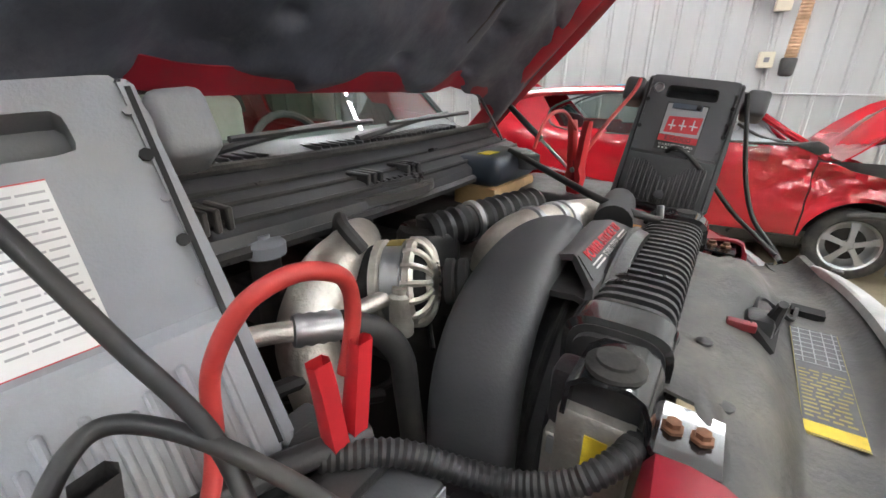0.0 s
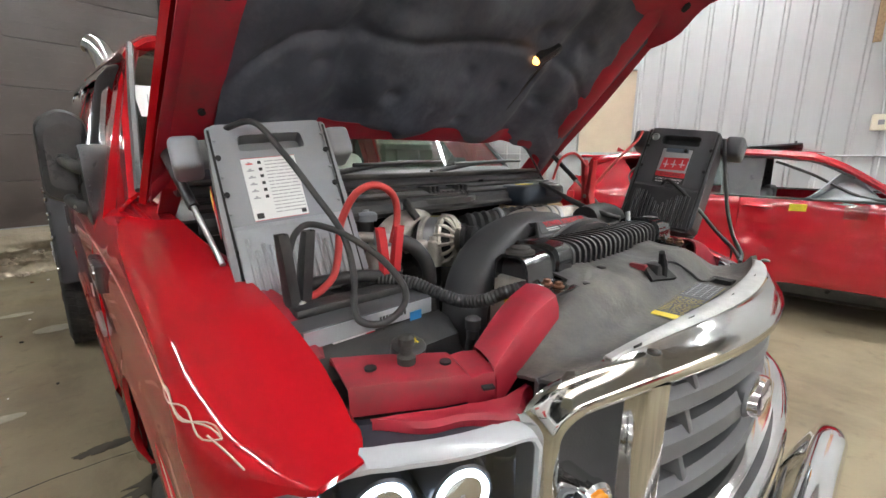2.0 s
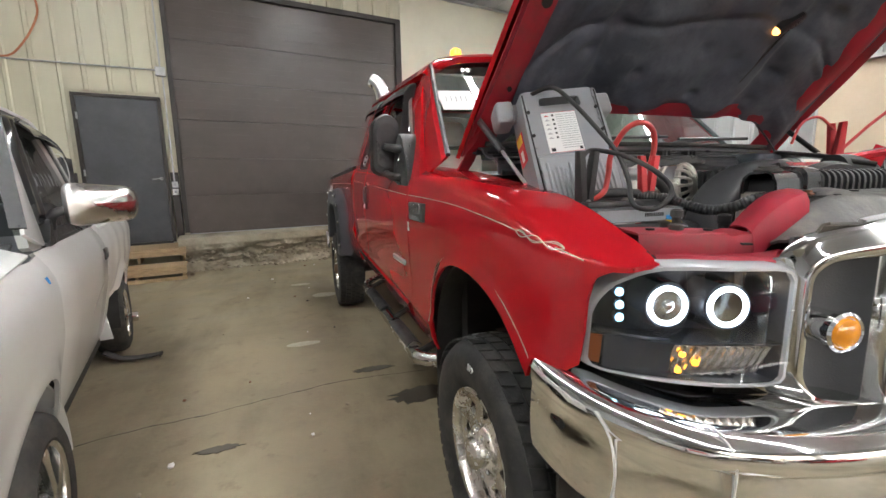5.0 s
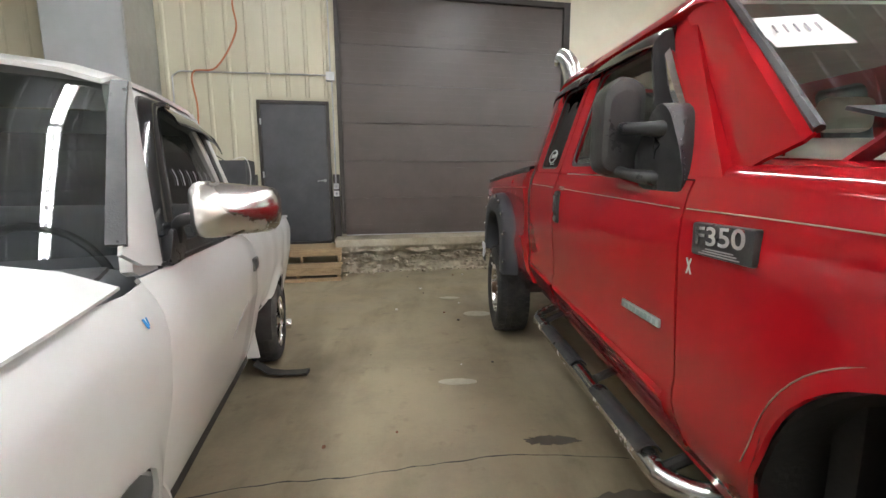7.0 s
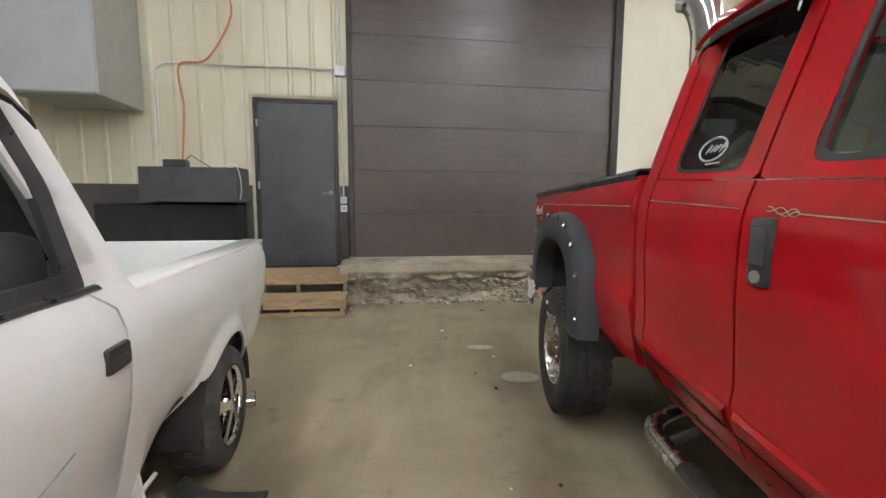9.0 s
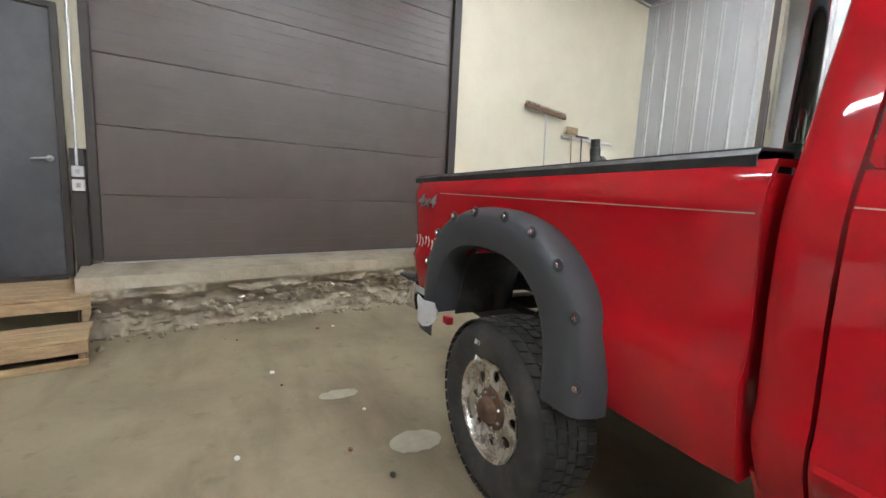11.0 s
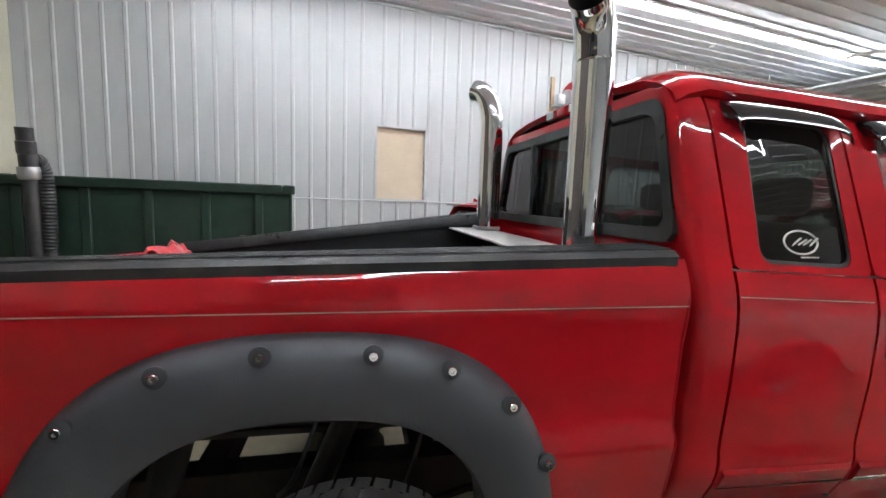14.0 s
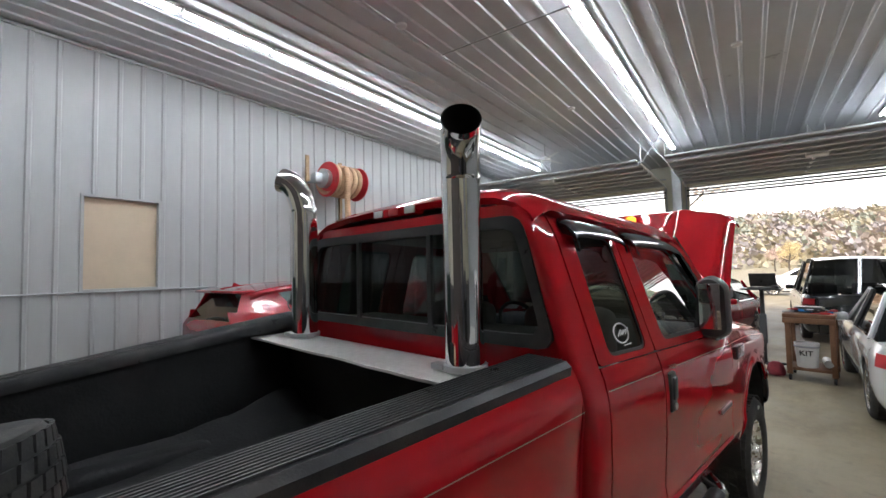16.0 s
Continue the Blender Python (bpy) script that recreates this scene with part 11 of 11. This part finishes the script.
saloon("yard_car", local((2.2, -26.0, 0), 100.0), 1.80, 0, WHITE_PAINT, WHITE_PAINT, "white pickup-like car parked in the yard", zr=1.55, suvish=True)

# wooded hillside far off
rngt = random.Random(12)
# ground paled to the far leaf tone, so crown gaps stay soft as in haze
GRASS = material("dull_autumn_grass", (0.30, 0.275, 0.20), 0.9, var=0.3, scale=0.3)
rows = []
for j in range(14):
    f = j / 13
    r = []
    for i in range(40):
        x = -260 + 560 * i / 39
        y = -130 - 190 * f
        z = 0.0 + 18 * f ** 1.3 * (1 + 0.35 * math.sin(x * 0.018 + 1.0)) + 1.5 * noise.noise((x * 0.03, y * 0.03, 0)) * f
        r.append(Vector((x, y, z - 0.02)))
    rows.append(r)
solo("hillside", sheet(rows), GRASS, "distant rising hillside under trees", "hill", kind="structure")


def leaf_material(name, base):
    m = material(name, base, 0.8, 0, var=0.35, scale=0.5)
    return m


# leaf colours raised and paled to suggest the hazy outdoors
LEAF = [leaf_material("golden_leaves", (0.66, 0.55, 0.32)), leaf_material("orange_leaves", (0.64, 0.45, 0.30)), leaf_material("olive_leaves", (0.48, 0.50, 0.36)), leaf_material("russet_leaves", (0.56, 0.43, 0.38))]
BARK = material("grey_bark", (0.09, 0.075, 0.06), 0.9, var=0.3, scale=8)


def crown_bm(rg, R, n, size):
    """Loose leaf clumps filling an uneven crown."""
    verts, faces = [], []
    lumps = [(Vector((rg.uniform(-1, 1), rg.uniform(-1, 1), rg.uniform(-0.7, 1))) * R * 0.55, R * rg.uniform(0.35, 0.6)) for _ in range(9)]
    for _ in range(n):
        c, r = rg.choice(lumps)
        d = Vector((rg.gauss(0, 1), rg.gauss(0, 1), rg.gauss(0, 1))).normalized() * r * rg.uniform(0.55, 1.05)
        p = c + d
        u = Vector((rg.gauss(0, 1), rg.gauss(0, 1), rg.gauss(0, 1))).normalized()
        w = u.orthogonal().normalized()
        s_ = size * rg.uniform(0.6, 1.4)
        k = len(verts)
        verts += [p - u * s_, p + w * s_ * 0.7, p + u * s_, p - w * s_ * 0.7]
        faces.append((k, k + 1, k + 2, k + 3))
    me = bpy.data.meshes.new("crown")
    me.from_pydata([tuple(v) for v in verts], [], faces)
    b = bmesh.new()
    b.from_mesh(me)
    bpy.data.meshes.remove(me)
    return b


def tree(x, y, z, H, k, near=False):
    rg = random.Random(int(x * 13 + y * 7))
    e = thing("tree", (x, y, z), ("golden", "orange", "olive green", "russet")[k] + " autumn tree at the edge of the yard", "tree", "autumn trees")
    part("trunk", tube([(x, y, z - 0.2), (x + 0.1, y, z + H * 0.3), (x - 0.1, y + 0.1, z + H * 0.55), (x, y, z + H * 0.85)], [H * 0.028, H * 0.022, H * 0.014, H * 0.004], 8), BARK, e)
    for q in range(6):
        a = rg.uniform(0, 6.28)
        h0 = z + H * rg.uniform(0.3, 0.65)
        d = Vector((math.cos(a), math.sin(a), 0)) * H * 0.25
        part("limb", tube([Vector((x, y, h0)), Vector((x, y, h0 + H * 0.06)) + d * 0.5, Vector((x, y, h0 + H * 0.14)) + d], [H * 0.010, H * 0.007, H * 0.003], 6), BARK, e)
    part("crown", crown_bm(rg, H * 0.36, 1700 if near else 2200, H * (0.008 if near else 0.014)), LEAF[k], e, smooth=False, m=Matrix.Translation((x, y, z + H * (0.72 if near else 0.66))))
    return e


for n_, (x, y, H, k) in enumerate(((4.5, -44, 9, 0), (-2, -48, 8, 2), (11, -50, 10, 1), (18, -46, 8.5, 0), (26, -52, 10, 2), (-10, -52, 9, 0), (-18, -50, 10, 3), (-28, -54, 11, 1), (36, -50, 10, 0), (48, -56, 11, 1), (7, -56, 9, 3))):
    tree(x * 1.9, y * 1.9, 0, H * 0.62, k)
tree(13.5, -44, 0, 16.0, 1, True)
tree(25.0, -42, 0, 9.0, 0, True)
# distance haze is put into these leaf colours, greyer than the near trees
HAZED_LEAF = [leaf_material("hazed_golden_leaves", (0.40, 0.355, 0.26)), leaf_material("hazed_orange_leaves", (0.38, 0.315, 0.275)), leaf_material("hazed_olive_leaves", (0.32, 0.335, 0.28)), leaf_material("hazed_russet_leaves", (0.345, 0.31, 0.31))]
# bright overcast sky far behind the hill
OVERCAST = material("overcast_sky", (0.8, 0.8, 0.8), 1.0, emit=(0.93, 0.96, 1.0), power=0.9)
solo("backdrop", sheet([[Vector((620 * math.sin(a), -620 * math.cos(a), z)) for a in frange(-1.0, 1.0, 24)] for z in (-5, 60, 150, 260)]), OVERCAST, "bright overcast sky beyond the hills", "sky", kind="structure")
# the far wood as one body of crowns
for k in range(4):
    rg = random.Random(50 + k)
    verts, faces = [], []
    for _ in range(330):
        f = rg.uniform(0.02, 1.0)
        x = rg.uniform(-200, 260)
        y = -130 - 190 * f
        zc = 19 * f ** 1.2 * (1 + 0.35 * math.sin(x * 0.018 + 1.0)) + rg.uniform(2.5, 4.5)
        R = rg.uniform(3.2, 5.5)
        for _ in range(80):
            d = Vector((rg.gauss(0, 1), rg.gauss(0, 1), rg.gauss(0, 0.9))).normalized() * R * rg.uniform(0.7, 1.05)
            p = Vector((x, y, zc)) + d
            u = Vector((rg.gauss(0, 1), rg.gauss(0, 1), rg.gauss(0, 1))).normalized()
            w = u.orthogonal().normalized()
            s_ = rg.uniform(0.55, 1.1)
            i0 = len(verts)
            verts += [tuple(p - u * s_), tuple(p + w * s_), tuple(p + u * s_), tuple(p - w * s_)]
            faces.append((i0, i0 + 1, i0 + 2, i0 + 3))
    me = bpy.data.meshes.new("far_wood")
    me.from_pydata(verts, [], faces)
    me.materials.append(HAZED_LEAF[k])
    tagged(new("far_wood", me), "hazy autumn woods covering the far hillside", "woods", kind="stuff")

# ---- marks, papers and loose things on the pickup ----
def strokes(name, lines, r, mat, owner, label=""):
    for l in lines:
        part(name, tube(l, r, 5, smooth=3 if len(l) > 2 else 0), mat, owner, label)


bs, fl = bed_sides[0]
fdoor, rdoor = doors[0]
WHITE_TAPE = material("white_masking_paper", (0.74, 0.74, 0.76), 0.6, 0, var=0.08, scale=14, bump=0.4, bump_scale=30)
# chalk marks: plain uneven upright strokes in place of the writing
rg = random.Random(9)
lines = []
for k in range(7):
    y = 6.585 - 0.046 * k
    z = 1.03 + 0.012 * rg.uniform(-1, 1)
    h = rg.uniform(0.05, 0.075)
    P3 = lambda yy, zz: bedp(yy, zz, 1, -0.004)
    lines.append([P3(y, z), P3(y - 0.012, z + h * 0.5), P3(y - 0.004, z + h)])
    if k % 2:
        lines.append([P3(y - 0.016, z + h), P3(y - 0.024, z + h * 0.8), P3(y - 0.012, z + h * 0.6)])
strokes("marker_stroke", lines, 0.0032, CHALK, bs, "pale chalk strokes")
f0 = fenders[0]
X3 = lambda y, z: Vector((lerp_table(CAB_X, z - rake(y)) - 0.016, y, z))
strokes("marker_stroke", [[X3(2.525, 1.192), X3(2.542, 1.152)], [X3(2.543, 1.192), X3(2.524, 1.152)]], 0.0022, WHITE_LBL, f0, "white crossed marker strokes")
# engine badge on the door
bg = part("badge", box(-0.006, 0.004, 2.684, 2.932, 0.955, 0.982, 0.003), SILVER, fdoor, "silver engine badge", m=Matrix.Translation((lerp_table(CAB_X, 1.06) - 0.004, 0, 0)))
for k in range(9):
    part("badge_bar", box(-0.0085, -0.006, 2.70 + 0.0255 * k, 2.716 + 0.0255 * k, 0.961, 0.976), GREY_INK, bg, m=Matrix.Translation((lerp_table(CAB_X, 1.06) - 0.004, 0, 0)), smooth=False)
# oval decal on the rear door glass, drawn as plain shapes
sx = lambda y, z: lerp_table(CAB_X, z - rake(y)) + 0.008
ring_pts = [Vector((sx(4.10, 1.553) , 4.10 + 0.066 * math.cos(a), 1.553 + 0.036 * math.sin(a))) for a in frange(0, 2 * math.pi, 36)]
ring_pts = [Vector((sx(p.y, p.z), p.y, p.z)) for p in ring_pts]
dec = part("window_decal", tube(ring_pts, 0.0035, 6, smooth=0), WHITE_LBL, rdoor, "white oval logo decal")
bb = bmesh.new()
for dy, h in ((-0.036, 0.013), (-0.012, 0.009), (0.008, 0.009), (0.032, 0.014)):
    tube([Vector((sx(4.10 - dy, 1.553), 4.10 - dy, 1.553 - h)), Vector((sx(4.10 - dy, 1.553), 4.067 - dy, 1.553 + h))], 0.0035, 5, bb, 0)
part("decal_mark", bb, WHITE_LBL, dec)
part("decal_line", tube([Vector((sx(4.04, 1.507), 4.04, 1.507)), Vector((sx(4.10, 1.507), 4.11, 1.507))], 0.003, 5, smooth=0), WHITE_LBL, rdoor)
# masking paper and white strip at the back of the flare
rows = []
for k, (y, z0, z1) in enumerate(((6.30, 0.645, 0.745), (6.24, 0.615, 0.775), (6.16, 0.60, 0.755), (6.08, 0.625, 0.77), (6.02, 0.665, 0.775), (5.985, 0.70, 0.75))):
    rows.append([Vector((-0.118 + 0.012 * noise.noise((y * 20, f * 4, 0)) + 0.03 * (k == 0), y, z0 + (z1 - z0) * f)) for f in frange(0, 1, 5)])
part("masking_paper", sheet(rows, thick=0.003), WHITE_TAPE, fl, "white paper taped round the flare end")
part("flare_foot", sheet([[Vector((-0.108 + 0.02 * (k == 0), y, z)) for z in (0.575, 0.60, 0.64)] for k, y in enumerate((6.26, 6.2, 6.12, 6.06))], thick=0.008), FLARE, fl)
part("white_strip", sheet([[bedp(y, z, 1, -0.004) for y in frange(6.43, 6.64, 4)] for z in (0.69, 0.715, 0.745)], thick=0.002), WHITE_TAPE, bs, "white tape along the lower bed edge")
part("red_tab", box(-0.06, -0.02, 5.97, 6.03, 0.655, 0.70, 0.008), CLAMP_RED, fl)
# tyre marks
for x, y, z in ((-0.117, 5.56, 0.712), (-0.108, 5.565, 0.632), (-0.017, 1.86, 0.745)):
    strokes("chalk_mark", [[Vector((x, y + 0.02, z - 0.012)), Vector((x, y + 0.014, z + 0.012)), Vector((x, y + 0.004, z - 0.010)), Vector((x, y, z + 0.012))], [Vector((x, y - 0.012, z + 0.010)), Vector((x, y - 0.02, z)), Vector((x, y - 0.01, z - 0.010))]], 0.0028, WHITE_LBL, wheels[1] if y > 4 else wheels[0], "white chalk strokes")
# paper sign behind the windshield
def ws_point(x, f):
    w = (x - (0.09 + 0.11 * f)) / (2 * XC - 2 * (0.09 + 0.11 * f))
    return Vector((x, 2.35 + 0.52 * f - 0.14 * math.sin(math.pi * w) * (1 - 0.4 * f), 1.487 + 0.497 * f))


sg = solo("paper_sign", sheet([[ws_point(x, f) + Vector((0, -0.006, 0.006)) for x in frange(0.165, 0.335, 4)] for f in frange(0.44, 0.66, 4)], thick=0.001), WHITE_LBL, "white paper sheet taped to the windshield", "paper")
bb = bmesh.new()
for k in range(5):
    x = 0.195 + 0.024 * k
    tube([ws_point(x, 0.53) + Vector((0, -0.009, 0.009)), ws_point(x + 0.006, 0.585) + Vector((0, -0.009, 0.009))], 0.0022, 4, bb, 0)
part("ink_bar", bb, GREY_INK, sg)
solo("paper_strip", sheet([[ws_point(x, f) + Vector((0, -0.006, 0.006)) for x in frange(0.86, 1.06, 4)] for f in frange(0.90, 0.96, 2)], thick=0.001), material("blue_black_strip", (0.02, 0.03, 0.06), 0.4), "narrow dark sunstrip sticker at the top of the windshield", "sticker")
# spare tyre lying tilted in the bed
sp_m = Matrix.Translation((1.36, 6.06, 1.145)) @ Vector((0.12, 0.17, 0.978)).to_track_quat("Z", "Y").to_matrix().to_4x4()
sw = thing("spare_wheel", (1.36, 6.06, 0.94), "worn spare tyre on a dull rim lying tilted in the bed", "tyre")
ty = part("tyre", lathe([(0.225, -0.10), (0.25, -0.125), (0.33, -0.135), (0.375, -0.125), (0.395, -0.09), (0.40, -0.06), (0.40, 0.06), (0.395, 0.09), (0.375, 0.125), (0.33, 0.135), (0.25, 0.125), (0.225, 0.10)], (0, 0, 0), (0, 0, 1), 52, closed=True), RUBBER, sw, m=sp_m)
bb = bmesh.new()
for k in range(44):
    for w0, w1, dt in ((-0.115, -0.066, 0.0), (-0.058, -0.008, 0.4), (0.002, 0.052, 0.1), (0.060, 0.112, 0.5)):
        a0 = 2 * math.pi * (k + dt) / 44
        vs = [bb.verts.new((rr * math.cos(a + sk), rr * math.sin(a + sk), h)) for rr in (0.39, 0.412 if abs(w0 + w1) < 0.13 else 0.405) for h, sk in ((w0, 0.0), (w1, 0.03)) for a in (a0, a0 + 0.108)]
        for f in ((4, 5, 7, 6), (0, 1, 5, 4), (2, 6, 7, 3), (0, 4, 6, 2), (1, 3, 7, 5)):
            bb.faces.new([vs[i] for i in f])
part("tread", bb, RUBBER, ty, m=sp_m, smooth=False)
part("rim", lathe([(0.222, -0.10), (0.21, -0.06), (0.19, 0.02), (0.06, 0.04), (0.03, 0.04), (0.03, 0.02), (0.06, 0.02), (0.18, 0.0), (0.20, -0.08), (0.222, -0.11)], (0, 0, 0), (0, 0, 1), 40), HUB_RUST, sw, m=sp_m)
# loose bed mat rumpled against the front of the bed
rows = []
for i in range(22):
    y = 4.62 + 1.3 * i / 21
    rows.append([Vector((0.42 + 1.30 * j / 24, y, 0.955 + 0.10 * math.exp(-((y - 4.7) / 0.25) ** 2) + 0.06 * max(0, noise.noise((j * 0.16, y * 1.6, 3))) + 0.015 * noise.noise((j * 0.6, y * 6, 1)) + 0.10 * max(0, (j - 20) / 4) ** 2)) for j in range(25)])
solo("bed_mat", sheet(rows, thick=0.012), BEDLINER, "black rumpled felt mat lying in the truck bed", "mat")
# red plastic part in the bed
rows = [[Vector((1.20 + 0.40 * f, 6.36 + 0.16 * g + 0.03 * math.sin(9 * f), 1.10 + 0.26 * math.sin(math.pi * (0.15 + 0.8 * g)) + 0.05 * noise.noise((f * 6, g * 5, 0)))) for f in frange(0, 1, 14)] for g in frange(0, 1, 8)]
solo("loose_red_panel", sheet(rows, thick=0.006), CLAMP_RED, "broken red plastic body part lying in the bed", "car part")
rows = [[Vector((0.75 + 0.42 * f, 6.42 + 0.18 * g, 1.05 + 0.17 * math.sin(math.pi * (0.1 + 0.85 * g)) + 0.04 * noise.noise((f * 5, g * 5, 7)))) for f in frange(0, 1, 14)] for g in frange(0, 1, 8)]
solo("loose_tan_panel", sheet(rows, thick=0.006), TAN_HOSE, "dirty tan plastic piece lying in the bed", "car part")
# string hanging on the bumper and a wiped cross on the chrome
strokes("string", [[Vector((0.005, 1.262, 0.905)), Vector((0.02, 1.232, 0.86)), Vector((0.028, 1.222, 0.78)), Vector((0.022, 1.226, 0.70)), Vector((0.03, 1.218, 0.63))]], 0.0028, WHITE_LBL, bumper, "white string")
# pins and screws that catch the light along the flare inside and the sill
for y in (2.75, 3.1, 3.45, 3.8, 4.15):
    part("body_plug", lathe([(0.012, 0), (0.010, 0.005), (0.003, 0.006)], (0.088, y, 0.64), (-1, 0, 0.1), 10), BLACK_PL, truck)
# exposed shock, wires and brackets in the rear wheel well
strokes("brake_line", [[Vector((0.32, 5.25, 0.86)), Vector((0.30, 5.30, 0.70)), Vector((0.26, 5.38, 0.62)), Vector((0.30, 5.44, 0.50))], [Vector((0.36, 5.6, 0.90)), Vector((0.28, 5.66, 0.76)), Vector((0.34, 5.72, 0.66))]], 0.008, HOSE, truck)
part("rear_shock", bar((0.30, 5.70, 0.45), (0.34, 5.46, 1.02), 0.032, 12), DARK_GREY, truck)
part("shock_sleeve", bar((0.315, 5.61, 0.66), (0.34, 5.46, 1.02), 0.042, 12), UNDER, truck)
part("felt_liner", sheet([[Vector((x, 6.02 - 0.10 * f + 0.02 * noise.noise((x * 8, f * 6, 0)), 0.70 + 0.36 * f)) for x in frange(0.02, 0.38, 5)] for f in frange(0, 1, 6)], thick=0.012), RUBBER, truck, "black felt liner hanging in the wheel arch")

# crumbled stones along the foot of the ledge
rg = random.Random(31)
bb = bmesh.new()
for k in range(150):
    u = rg.uniform(-0.85, 3.1)
    r_ = rg.uniform(0.012, 0.045) * (1.3 if rg.random() < 0.15 else 1)
    st_ = bmesh.new()
    bmesh.ops.create_icosphere(st_, subdivisions=1, radius=r_)
    for v_ in st_.verts:
        v_.co *= 1 + rg.uniform(-0.28, 0.28)
        v_.co.z *= 0.7
    high = rg.random() < 0.45
    moved(st_, Matrix.Translation(hp(u, 8.55 - abs(rg.gauss(0, 0.10)) if not high else 8.60, r_ * 0.4 if not high else rg.uniform(0.08, 0.30))), bb)
tagged(part("ledge_rubble", bb, RUBBLE, None, "", False), "loose crumbled concrete along the foundation ledge", "rubble", kind="stuff")
